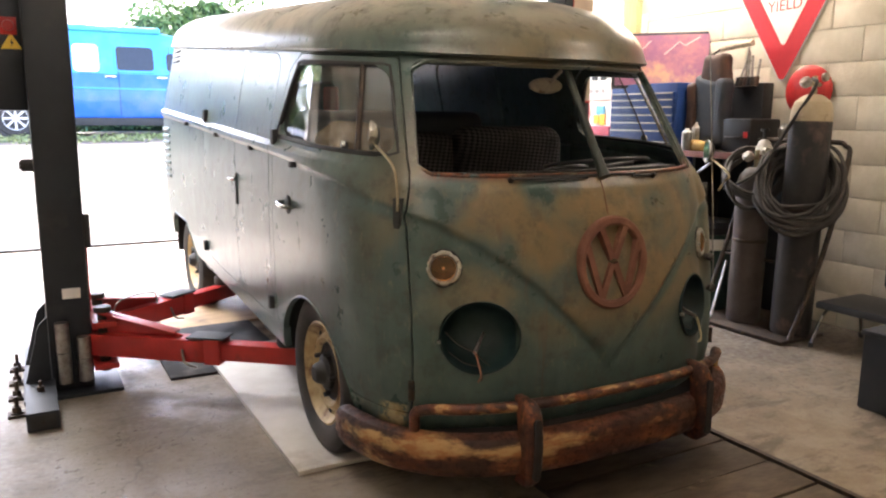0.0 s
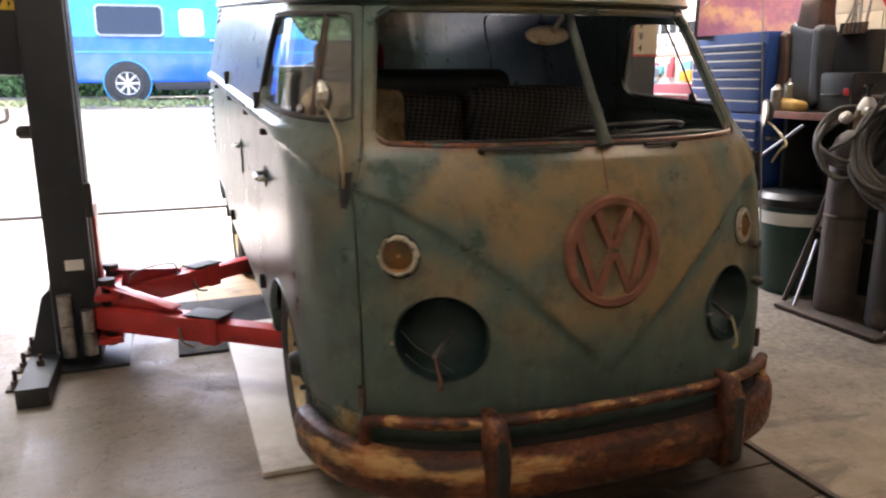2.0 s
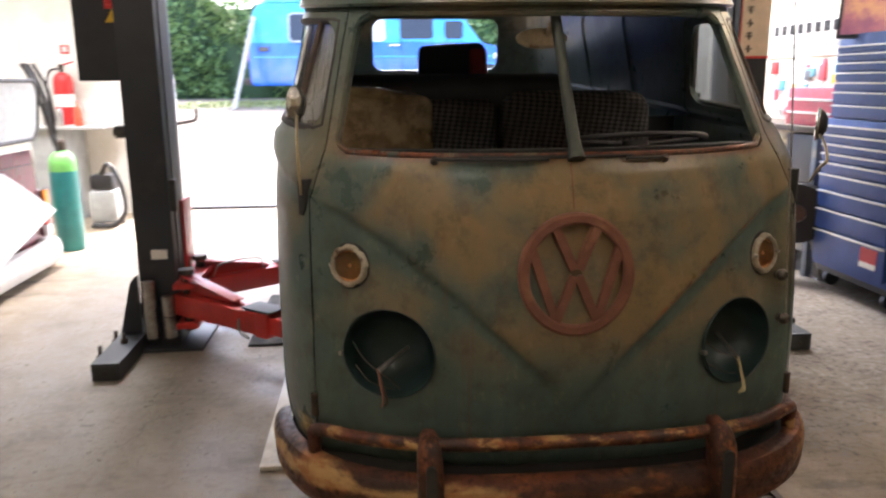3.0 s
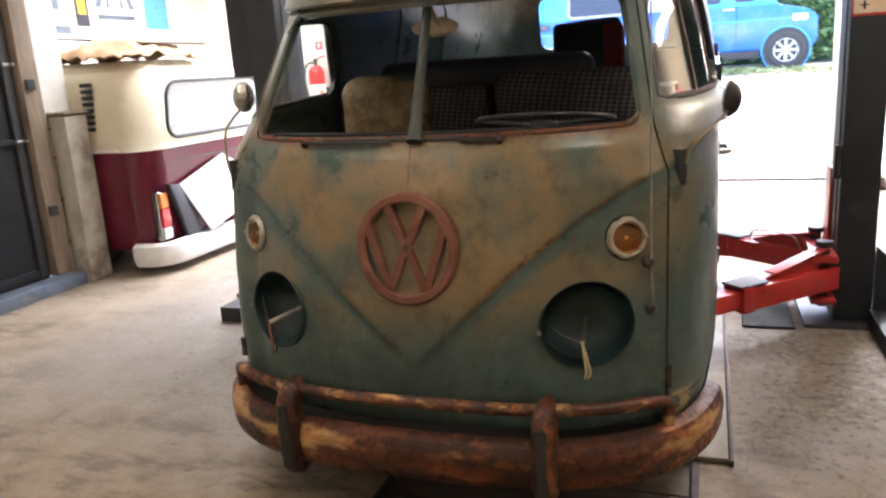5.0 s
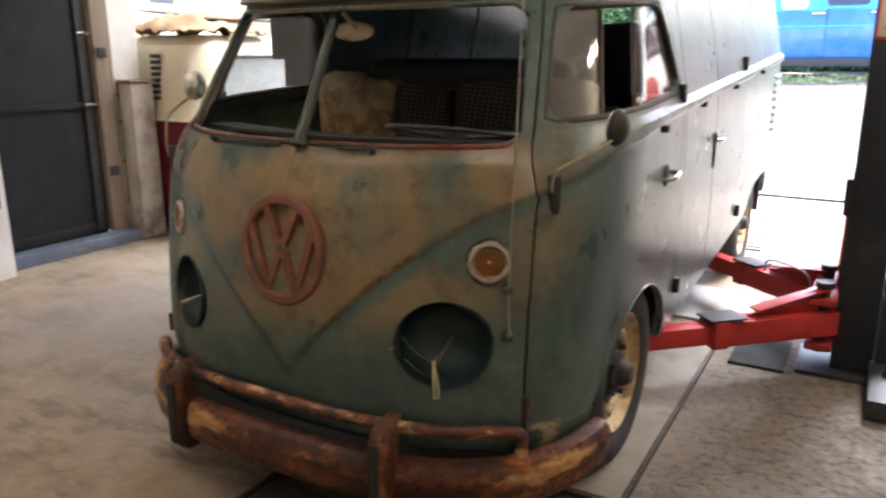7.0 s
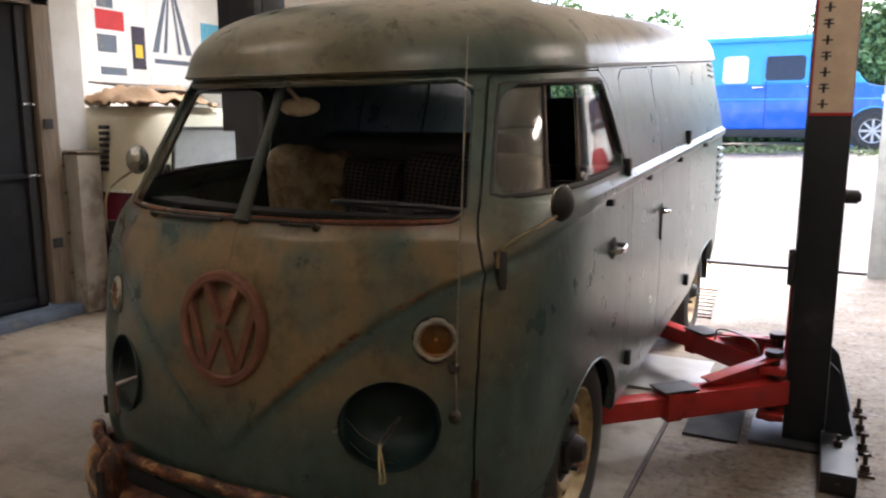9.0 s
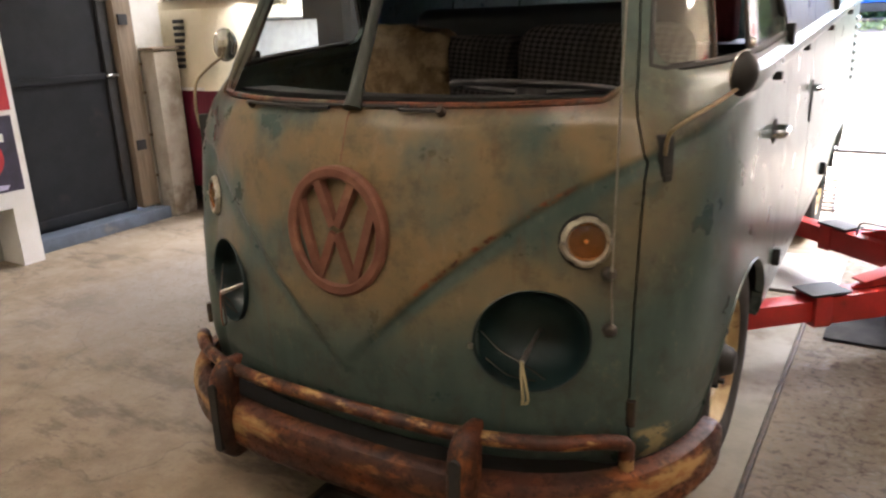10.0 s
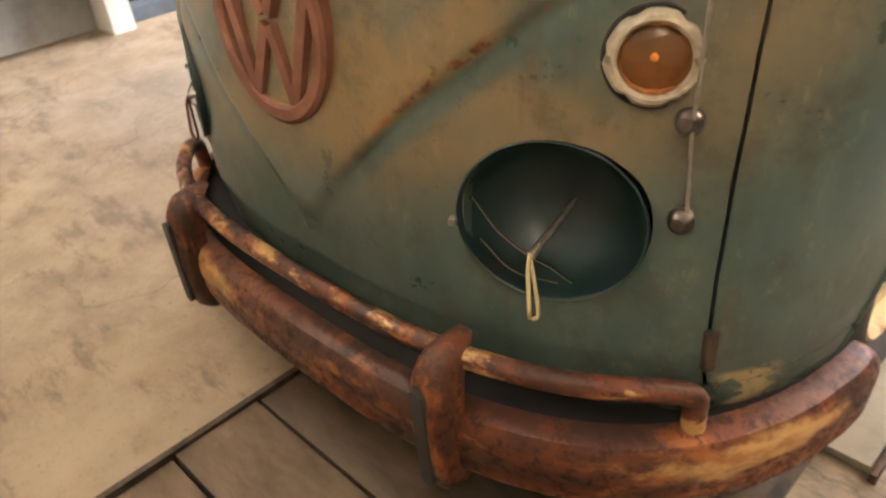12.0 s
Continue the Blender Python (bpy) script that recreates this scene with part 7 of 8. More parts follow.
part("case_handle", pipe(bmesh.new(), smooth_path([(2.255, 1.43, 1.16), (2.22, 1.44, 1.16), (2.22, 1.53, 1.16), (2.255, 1.54, 1.16)], 4), 0.009, 8), M["plastic"], tc)
part("case_latch", boxed(2.25, 2.262, 1.38, 1.41, 1.16, 1.20, 0.003), M["redplastic"], tc)
set_down(0.22, 0.03, 0.07)
gl = thing("work_gloves", "pair of yellow leather work gloves on the bench edge", "gloves", (2.25, 1.86, 1.06))
for k in range(2):
    part("glove", cushion(2.20 + 0.02 * k, 2.31 + 0.02 * k, 1.78 + 0.10 * k, 1.89 + 0.10 * k, 1.062, 1.13 + 0.01 * k, 0.03, 0.02, 5 + k), M["leather"], gl)
for k, (x, y, h, mm) in enumerate(((2.22, 1.95, 0.16, "steel"), (2.40, 1.93, 0.22, "redplastic"), (2.33, 1.96, 0.20, "steel"), (2.48, 1.80, 0.14, "paper"), (2.50, 1.36, 0.20, "steel"))):
    cn = thing("workshop_can", "small workshop can on the bench", "can", (x, y, 1.06), "bench cans")
    part("can", lathe(bmesh.new(), [(0, 0), (0.036, 0), (0.038, 0.01), (0.038, h * 0.8), (0.02, h * 0.9), (0.014, h), (0, h)], Matrix.Translation((x, y, 1.061)), 20), M[mm], cn)
for k in range(6):
    y = 1.64 + 0.032 * k
    tl = thing("hand_tool", "worn hand tool leaning on the bench riser", "tool", (2.53, y, 1.51), "tools on riser")
    part("shaft", pipe(bmesh.new(), [(2.53, y, 1.515), (2.56 + 0.01 * (k % 3), y + 0.05 * math.sin(k), 1.70 + 0.03 * (k % 4))], 0.008, 8), M["steel"], tl)
    part("grip", pipe(bmesh.new(), [(2.53, y, 1.515), (2.54, y, 1.58)], 0.016, 10), M[("browncloth", "hub", "plastic")[k % 3]], tl)
ck = thing("caulk_gun", "cream-coloured cartridge gun on a peg above the bench", "cartridge gun", (2.45, 1.72, 1.78))
part("cartridge", rodded((2.42, 1.60, 1.80), (2.42, 1.86, 1.78), 0.022), M["cream"], ck)
part("frame", pipe(bmesh.new(), [(2.42, 1.86, 1.78), (2.42, 1.95, 1.74), (2.60, 1.95, 1.74)], 0.008, 8), M["hub"], ck)

set_down(0.18, 0.17, 0.07)
jk = thing("work_jacket", "dark navy and brown work jacket hung from the bench riser", "jacket", (2.46, 1.72, 1.06))
part("jacket_body", cushion(2.36, 2.50, 1.60, 1.86, 1.10, 1.58, 0.05, 0.045, 12), M["navy"], jk)
part("collar", cushion(2.37, 2.50, 1.62, 1.83, 1.52, 1.74, 0.05, 0.04, 15), M["browncloth"], jk, "brown leather collar and shoulders")
part("sleeve", cushion(2.33, 2.44, 1.56, 1.66, 1.12, 1.56, 0.04, 0.04, 18), M["navy"], jk)
part("sleeve", cushion(2.34, 2.44, 1.84, 1.93, 1.10, 1.54, 0.035, 0.04, 21), M["browncloth"], jk)

set_down(0.21, -0.02, 0, 1.1)
bi = thing("dustbin", "dark green dustbin with a black lid and white band", "bin", (2.33, 1.86, 0))
part("bin_body", lathe(bmesh.new(), [(0, 0), (0.17, 0.0), (0.175, 0.01), (0.205, 0.50), (0.205, 0.53), (0, 0.53)], Matrix.Translation((2.33, 1.86, 0.002)), 36), M["green"], bi)
part("white_band", lathe(bmesh.new(), [(0.198, 0.40), (0.205, 0.402), (0.209, 0.47), (0.204, 0.472)], Matrix.Translation((2.33, 1.86, 0.002)), 36), M["paper"], bi, "torn white liner band")
part("lid", lathe(bmesh.new(), [(0.21, 0.50), (0.222, 0.505), (0.222, 0.545), (0.19, 0.575), (0.06, 0.59), (0, 0.592)], Matrix.Translation((2.33, 1.86, 0.002)), 36), M["plastic"], bi)


def cylinder(x, y, r, h, body, shoulder, label, lean=0.0):
    C = thing("gas_cylinder", label, "gas cylinder", (x, y, 0), "welding cylinders")
    T = Matrix.Translation((x, y, 0.03)) @ Matrix.Rotation(lean, 4, "Y")
    part("bottle_wall", lathe(bmesh.new(), [(0, 0), (r * 0.93, 0), (r, 0.02), (r, h - 0.16)], T, 36), body, C)
    part("shoulder", lathe(bmesh.new(), [(r, h - 0.16), (r * 0.985, h - 0.10), (r * 0.85, h - 0.045), (r * 0.55, h - 0.012), (r * 0.32, h), (0, h)], T, 36), shoulder, C, "lighter painted shoulder")
    part("valve", rod(rod(bmesh.new(), T @ Vector((0, 0, h - 0.01)), T @ Vector((0, 0, h + 0.11)), 0.018, 0.014), T @ Vector((-0.05, 0, h + 0.06)), T @ Vector((0.05, 0, h + 0.06)), 0.012), M["brass"], C)
    part("regulator", lathe(bmesh.new(), [(0, 0), (0.032, 0), (0.034, 0.03), (0.02, 0.045), (0, 0.045)], T @ Matrix.Translation((-0.07, 0, h + 0.06)) @ Matrix.Rotation(radians(-60), 4, "Y"), 22), M["steel"], C, "steel regulator body")
    part("gauge", lathe(bmesh.new(), [(0, 0), (0.026, 0), (0.026, 0.022), (0, 0.024)], T @ Matrix.Translation((0.02, -0.04, h + 0.10)) @ Matrix.Rotation(radians(80), 4, "X"), 20), M["steel"], C, "round steel gauge")
    part("strap", lathe(bmesh.new(), [(r + 0.001, h * 0.52), (r + 0.005, h * 0.52 + 0.004), (r + 0.005, h * 0.52 + 0.020), (r + 0.001, h * 0.52 + 0.024)], T, 36), M["hub"], C)
    return C


set_down(0.14, -0.02)
cylinder(2.225, 1.345, 0.108, 1.02, M["gascyl2"], M["gascyl2"], "brown-grey welding gas cylinder with a regulator, on a trolley", 0.02)
cylinder(2.245, 1.00, 0.120, 1.475, M["gascyl"], M["creamtop"], "tall dark gas cylinder with a cream shoulder, on a trolley", 0.02)
tr = thing("cylinder_trolley", "bent steel tube trolley holding two gas cylinders", "trolley", (2.25, 1.2, 0))
part("base_plate", boxed(2.0, 2.42, 0.88, 1.56, 0.008, 0.028, 0.004), M["hub"], tr)
part("handle_frame", pipe(bmesh.new(), smooth_path([(2.08, 0.88, 0.03), (2.30, 0.86, 0.55), (2.46, 0.86, 1.10), (2.48, 0.90, 1.20), (2.47, 1.00, 1.22), (2.46, 1.45, 1.22), (2.47, 1.53, 1.20), (2.46, 1.56, 1.10), (2.30, 1.57, 0.55), (2.08, 1.57, 0.03)], 6), 0.016, 10), M["hub"], tr)
part("prop_leg", pipe(bmesh.new(), [(2.06, 1.47, 0.03), (2.24, 1.52, 0.40)], 0.010, 8), M["steel"], tr)
for z in (0.45, 0.80):
    part("cross_bar", pipe(bmesh.new(), [(2.26 + 0.2 * (z - 0.4), 0.86, z), (2.26 + 0.2 * (z - 0.4), 1.57, z)], 0.012, 8), M["hub"], tr)
hc = thing("hose_coil", "thick coil of dusty black welding hose hung over the cylinders", "hose", (2.2, 1.2, 0.8))
rng = random.Random(5)
across, away = Vector((-0.61, 0.79, 0)), Vector((0.79, 0.61, 0))
for k in range(20):
    c = Vector((2.235, 1.02, 0.94 + rng.uniform(-0.06, 0.06))) + across * rng.uniform(-0.03, 0.03)
    ra, dp, up = rng.uniform(0.17, 0.24), rng.uniform(0.155, 0.19), rng.uniform(0.14, 0.26)
    sway, ph = rng.uniform(-0.05, 0.05), rng.uniform(0, 6.28)
    pts = [c + across * (ra * math.cos(a)) + away * (dp * math.sin(a)) + Vector((0, 0, up * math.sin(a) + sway * math.cos(a) + 0.014 * math.sin(3 * a + ph))) for a in (2 * math.pi * q / 40 for q in range(40))]
    part("hose_loop", pipe(bmesh.new(), pts, 0.0125, 8, True), M["hose"], hc)
for k in range(6):
    c = Vector((2.20, 1.325, 1.00 + rng.uniform(-0.04, 0.04)))
    ra, dp_, up = rng.uniform(0.15, 0.19), rng.uniform(0.145, 0.165), rng.uniform(0.10, 0.17)
    ph = rng.uniform(0, 6.28)
    pts = [c + across * (ra * math.cos(a)) + away * (dp_ * math.sin(a)) + Vector((0, 0, up * math.sin(a) + 0.012 * math.sin(3 * a + ph))) for a in (2 * math.pi * q / 36 for q in range(36))]
    part("hose_loop", pipe(bmesh.new(), pts, 0.0115, 8, True), M["hose"], hc)
part("hose_tail", pipe(bmesh.new(), smooth_path([(2.25, 1.00, 1.60), (2.20, 0.94, 1.55), (2.14, 1.06, 1.30), (2.10, 1.20, 1.05), (2.02, 1.30, 0.95)], 8), 0.011, 8), M["hose"], hc)
part("hose_tail", pipe(bmesh.new(), smooth_path([(2.08, 1.40, 1.08), (2.00, 1.36, 1.02), (1.98, 1.34, 0.95), (2.0, 1.30, 0.86)], 8), 0.011, 8), M["hose"], hc)
sp = thing("pump_sprayer", "small white pump sprayer bottle beside the cylinders", "sprayer", (2.34, 1.36, 1.06))
part("bottle", lathe(bmesh.new(), [(0, 0), (0.048, 0), (0.052, 0.02), (0.052, 0.11), (0.035, 0.15), (0.02, 0.165), (0, 0.165)], Matrix.Translation((2.34, 1.37, 1.061)), 26), M["paper"], sp)
part("pump", rod(rodded((2.34, 1.37, 1.225), (2.34, 1.37, 1.28), 0.012), (2.34, 1.37, 1.28), (2.34, 1.37, 1.295), 0.028), M["plastic"], sp)
set_down(0.26, 0.065, 0.10)
rd = thing("round_reflector", "round red glossy disc hanging on the block wall", "reflector", (2.60, 1.16, 1.5))
part("disc", lathe(bmesh.new(), [(0, 0.05), (0.06, 0.048), (0.14, 0.03), (0.17, 0.012), (0.17, 0.0)], facing((2.60, 1.265, 1.445), (-1, 0, 0)), 40), M["redplastic"], rd)

set_down(0.26, 0.075, 0.114)
yd = thing("yield_sign", "red and white triangular yield road sign on the block wall", "road sign", (2.60, 1.45, 1.5))
SY = Matrix.Translation((2.604, 1.475, 1.465)) @ Matrix.Rotation(radians(-90), 4, "Z") @ Matrix.Rotation(radians(-2), 4, "Y")


def triangle(h, r, z0):
    """An upside-down triangle with rounded corners, tip at z0."""
    w = h / math.sqrt(3)
    out = []
    for cx, cz, a0 in ((0, z0 + 2 * r, 210), (w - r * math.sqrt(3), z0 + h - r, -30), (-(w - r * math.sqrt(3)), z0 + h - r, 90)):
        out += [(cx + r * math.cos(radians(a0 + 120 * k / 6)), cz + r * math.sin(radians(a0 + 120 * k / 6))) for k in range(7)]
    return out


part("sign_plate", slab(bmesh.new(), triangle(0.80, 0.035, 0.0), 0.004, SY), M["paper"], yd)
part("red_border", slab(bmesh.new(), triangle(0.775, 0.033, 0.017), 0.003, SY @ Matrix.Translation((0, -0.003, 0))), M["redsign"], yd, "red reflective border")
part("white_field", slab(bmesh.new(), triangle(0.40, 0.02, 0.265), 0.002, SY @ Matrix.Translation((0, -0.005, 0))), M["paper"], yd)
lettering("sign_lettering", "YIELD", 0.105, M["redsign"], SY @ Matrix.Translation((0.0, -0.006, 0.545)) @ Matrix.Rotation(radians(90), 4, "X"), yd, 0.0008)

set_down(0.20, 0.09)
cr = thing("low_chair", "low black vinyl chair with chrome tube legs", "chair", (2.36, 0.50, 0))
part("seat", cushion(2.13, 2.58, 0.12, 0.70, 0.235, 0.28, 0.018), M["vinyl"], cr, "black vinyl seat pad")
part("backrest", cushion(2.50, 2.58, 0.0, 0.52, 0.35, 0.59, 0.03), M["vinyl"], cr)
for y in (0.16, 0.66):
    part("leg_frame", pipe(bmesh.new(), smooth_path([(2.10, y + 0.02, 0.012), (2.13, y, 0.14), (2.19, y, 0.215), (2.30, y, 0.225), (2.46, y, 0.225), (2.54, y, 0.14), (2.57, y, 0.012)], 6), 0.011, 10), M["chrome"], cr, "chrome tube leg")
    for x in (2.10, 2.57):
        part("foot_cap", rodded((x, y + (0.02 if x < 2.3 else 0), 0.002), (x, y + (0.02 if x < 2.3 else 0), 0.03), 0.015), M["plastic"], cr)
part("back_post", pipe(bmesh.new(), [(2.54, 0.26, 0.23), (2.56, 0.26, 0.42)], 0.011, 8), M["chrome"], cr)

set_down()
bx = thing("steel_box", "dark blue-black steel box standing on the floor by the chair", "box", (1.85, -0.15, 0))
part("box_body", boxed(1.62, 2.05, -0.40, 0.05, 0.001, 0.36, 0.012), M["navy"], bx)
part("box_lid", boxed(1.61, 2.06, -0.41, 0.06, 0.36, 0.385, 0.008), M["navy"], bx)

# far right corner: shutter, notice boards, shelves, red bottle rack, hung sheets
set_down(0.26, 0.06, 0.02)
sgn = thing("garage_sign", "white sign reading MY GARAGE hung on the block wall", "sign", (2.60, 3.04, 1.86))
part("board", boxed(2.607, 2.615, 2.83, 3.25, 1.86, 2.20, 0.002), M["paper"], sgn)
lettering("sign_lettering", "MY GARAGE", 0.066, M["plastic"], Matrix.Translation((2.605, 3.04, 1.965)) @ Matrix.Rotation(radians(-90), 4, "Z") @ Matrix.Rotation(radians(90), 4, "X"), sgn, 0.0008)
part("sign_stripe", boxed(2.604, 2.607, 2.90, 3.18, 2.06, 2.11), M["plastic"], sgn)
cs2 = thing("banner_sign", "long white banner with two rows of unreadable dark lettering bars", "sign", (2.60, 3.8, 1.50))
part("board", boxed(2.606, 2.614, 3.24, 4.40, 1.50, 1.80, 0.002), M["paper"], cs2)
for k in range(9):
    part("lettering_bar", boxed(2.6035, 2.606, 3.30 + 0.118 * k, 3.385 + 0.118 * k, 1.675, 1.755), M["plastic"], cs2)
for k in range(13):
    part("lettering_bar", boxed(2.6035, 2.606, 3.32 + 0.078 * k, 3.365 + 0.078 * k + 0.012 * (k % 3), 1.565, 1.600), M["greypaint"], cs2)
set_down()
solo("wall_post", boxed(2.805, 2.866, 2.95, 3.11, 0.0, TOP - 0.002, 0.006), M["tanpost"], "tan painted timber post against the block wall", "post", "structure")
set_down()
au = thing("auction_sign", "black sign reading AUCTION in white on the rear wall", "sign", (2.18, 6.420, 2.0))
part("board", boxed(1.95, 2.42, 6.405, 6.415, 1.95, 2.40, 0.002), M["darkprint"], au)
lettering("sign_lettering", "AUCTION", 0.088, M["paper"], Matrix.Translation((2.185, 6.403, 2.04)) @ Matrix.Rotation(radians(90), 4, "X"), au, 0.0008)
set_down(0.26, 0.06, 0.03)
nb = thing("notice_board", "board crowded with bright packets and prints on the block wall", "notice board", (2.60, 3.6, 1.0))
part("board", boxed(2.606, 2.616, 3.05, 4.30, 0.98, 1.47, 0.003), M["paper"], nb)
rng = random.Random(11)
for k in range(34):
    y, z = rng.uniform(3.08, 4.2), rng.uniform(1.0, 1.36)
    part("packet", boxed(2.590 - 0.001 * (k % 6), 2.607, y, y + rng.uniform(0.05, 0.12), z, z + rng.uniform(0.06, 0.12), 0.002), M[rng.choice(("yellow", "bluepaint", "redprint", "skyblue", "paper", "orange", "pink"))], nb)
set_down(0.26, -0.15, 0.17)
pk = thing("pink_crate", "pink-red plastic drawer crate on the bench", "crate", (2.42, 3.4, 0.9))
part("crate_body", boxed(2.25, 2.58, 3.05, 3.62, 0.86, 1.12, 0.01), M["pink"], pk)
for z in (0.94, 1.03):
    part("crate_rail", boxed(2.238, 2.25, 3.07, 3.60, z, z + 0.015, 0.003), M["paper"], pk)
set_down(0.26, 0.06, 0, 1.0)
sb2 = thing("side_bench", "dark low side bench along the block wall", "bench", (2.4, 3.6, 0))
part("bench_top", boxed(2.18, 2.61, 2.86, 4.30, 0.99, 1.03, 0.005), M["darkwood"], sb2)
for y in (2.92, 4.24):
    for x in (2.22, 2.56):
        part("leg", boxed(x - 0.025, x + 0.025, y - 0.025, y + 0.025, 0.0, 0.99, 0.004), M["bluepaint"], sb2)
part("dark_shelf", boxed(2.20, 2.60, 2.9, 4.26, 0.30, 0.34, 0.004), M["plastic"], sb2)
tub = thing("storage_tub", "black storage tub with a white cloth strip, kept under the bench", "tub", (2.5, 3.1, 0.34))
part("tub_body", boxed(2.24, 2.52, 2.96, 3.36, 0.342, 0.97, 0.02), M["plastic"], tub)
part("cloth_strip", boxed(2.232, 2.241, 2.95, 3.37, 0.50, 0.585, 0.003), M["paper"], tub, "white cloth strip")
set_down(0.24, -0.17)
hl = thing("hose_reel", "black hose reel standing on a folding steel stand", "hose reel", (2.15, 3.1, 0))
part("reel", lathe(bmesh.new(), [(0.06, -0.06), (0.20, -0.06), (0.205, -0.05), (0.19, -0.04), (0.19, 0.04), (0.205, 0.05), (0.20, 0.06), (0.06, 0.06), (0.06, -0.06)], facing((2.12, 3.12, 0.46), (-0.6, -0.8, 0)), 34), M["plastic"], hl)
part("reel_label", lathe(bmesh.new(), [(0, 0.062), (0.055, 0.062), (0.058, 0.058)], facing((2.12, 3.12, 0.46), (-0.6, -0.8, 0)), 24), M["browncloth"], hl)
for dx, dy in ((-0.10, 0.05), (0.10, -0.05)):
    part("stand_leg", pipe(bmesh.new(), smooth_path([(2.12 + dx * 0.3, 3.12 + dy * 0.3, 0.46), (2.12 + dx, 3.10 + dy, 0.20), (2.12 + dx * 1.4, 3.06 + dy, 0.012), (2.12 + dx * 1.4, 3.22 + dy, 0.012)], 5), 0.010, 8), M["steel"], hl)
set_down(0.12)
sr = thing("red_overalls", "red cloth overalls hanging on the rear wall", "overalls", (2.27, 6.370, 0.7))
part("body_cloth", cushion(2.16, 2.38, 6.320, 6.405, 0.98, 1.72, 0.035, 0.02, 9), M["redcloth"], sr)
for x in (2.165, 2.28):
    part("leg_cloth", cushion(x, x + 0.10, 6.325, 6.400, 0.70, 1.02, 0.03, 0.015, 4), M["redcloth"], sr)
part("hook", rodded((2.27, 6.350, 1.74), (2.27, 6.415, 1.74), 0.01), M["steel"], sr)
hg = thing("hung_sheet", "grey plastic sheets hanging in folds from a rail", "sheet", (2.15, 4.9, 0))
fs = bmesh.new()
prev = None
for k in range(41):
    x = 2.15 + 0.42 * k / 40
    y = 4.95 + 0.05 * math.sin(k * 0.9) + 0.02 * math.sin(k * 2.3)
    cur = (fs.verts.new((x, y, 0.25)), fs.verts.new((x, y * 0.998 + 0.01, 2.6)))
    if prev:
        fs.faces.new((prev[0], cur[0], cur[1], prev[1]))
    prev = cur
part("sheet_folds", thicken(fs, 0.004), M["greydoor"], hg, smooth=60)
part("rail", rodded((2.12, 4.96, 2.62), (2.60, 4.96, 2.62), 0.014), M["hub"], hg)
set_down(0.14, 0.85)
tj = thing("trolley_jack", "low steel trolley jack with a long handle by the doorway", "jack", (2.05, 5.2, 0))
part("chassis", boxed(1.98, 2.20, 4.98, 5.50, 0.03, 0.13, 0.02), M["hub"], tj)
part("lever_handle", pipe(bmesh.new(), [(2.06, 5.02, 0.12), (2.16, 4.90, 0.62), (2.22, 4.86, 0.86)], 0.016, 10), M["whitegloss"], tj, "pale tube handle")
for x, y in ((1.99, 5.05), (2.19, 5.05), (1.99, 5.43), (2.19, 5.43)):
    part("castor", rodded((x - 0.02, y, 0.042), (x + 0.02, y, 0.042), 0.04), M["hub"], tj)
set_down()
solo("door_jamb_right", box(boxed(DOOR_X1 - 0.06, DOOR_X1 + 0.03, BACK - 0.05, BACK + 0.001, 0, DOOR_TOP, 0.006), DOOR_X1 + 0.03, DOOR_X1 + 0.16, BACK - 0.03, BACK + 0.001, 0, DOOR_TOP, 0.004), M["greypaint"], "scuffed grey-brown steel door jamb", "door jamb", "structure")
solo("door_jamb_left", boxed(DOOR_X0 - 0.12, DOOR_X0 + 0.02, BACK - 0.05, BACK + 0.001, 0, DOOR_TOP, 0.006), M["greypaint"], "scuffed grey steel door jamb", "door jamb", "structure")


# ---- out in the yard: blue van, hedge, white van ----
GY = 16.6
GZ = SLOPE * (16.4 - YARD) - 0.005


def road_wheel(name, x, y, z, r, ny, parent):
    W_ = facing((x, y, z), (0, ny, 0))
    t = part("wheel", lathe(bmesh.new(), [(r * 0.62, -0.16), (r * 0.9, -0.17), (r, -0.14), (r, -0.03), (r * 0.92, 0.0), (r * 0.66, 0.0), (r * 0.62, -0.02)], W_, 36), M["tyre"], parent)
    part("wheel_rim", lathe(bmesh.new(), [(r * 0.66, -0.005), (r * 0.62, -0.01), (r * 0.57, -0.05), (0, -0.05)], W_, 36), M["alloy"], t, "white spoked wheel")
    for k in range(8):
        a = 2 * math.pi * k / 8
        part("wheel_spoke", box(bmesh.new(), r * 0.15, r * 0.60, -0.02, 0.02, -0.05, -0.012, 0.004, m=W_ @ Matrix.Rotation(a, 4, "Z")), M["alloy"], t)
        part("wheel_gap", box(bmesh.new(), r * 0.30, r * 0.52, -0.022, 0.022, -0.051, -0.046, m=W_ @ Matrix.Rotation(a + math.pi / 8, 4, "Z")), M["black"], t)
    part("wheel_hub", lathe(bmesh.new(), [(0, 0.0), (0.04, 0.0), (0.055, -0.03), (0.055, -0.05)], W_, 20), M["alloy"], t)


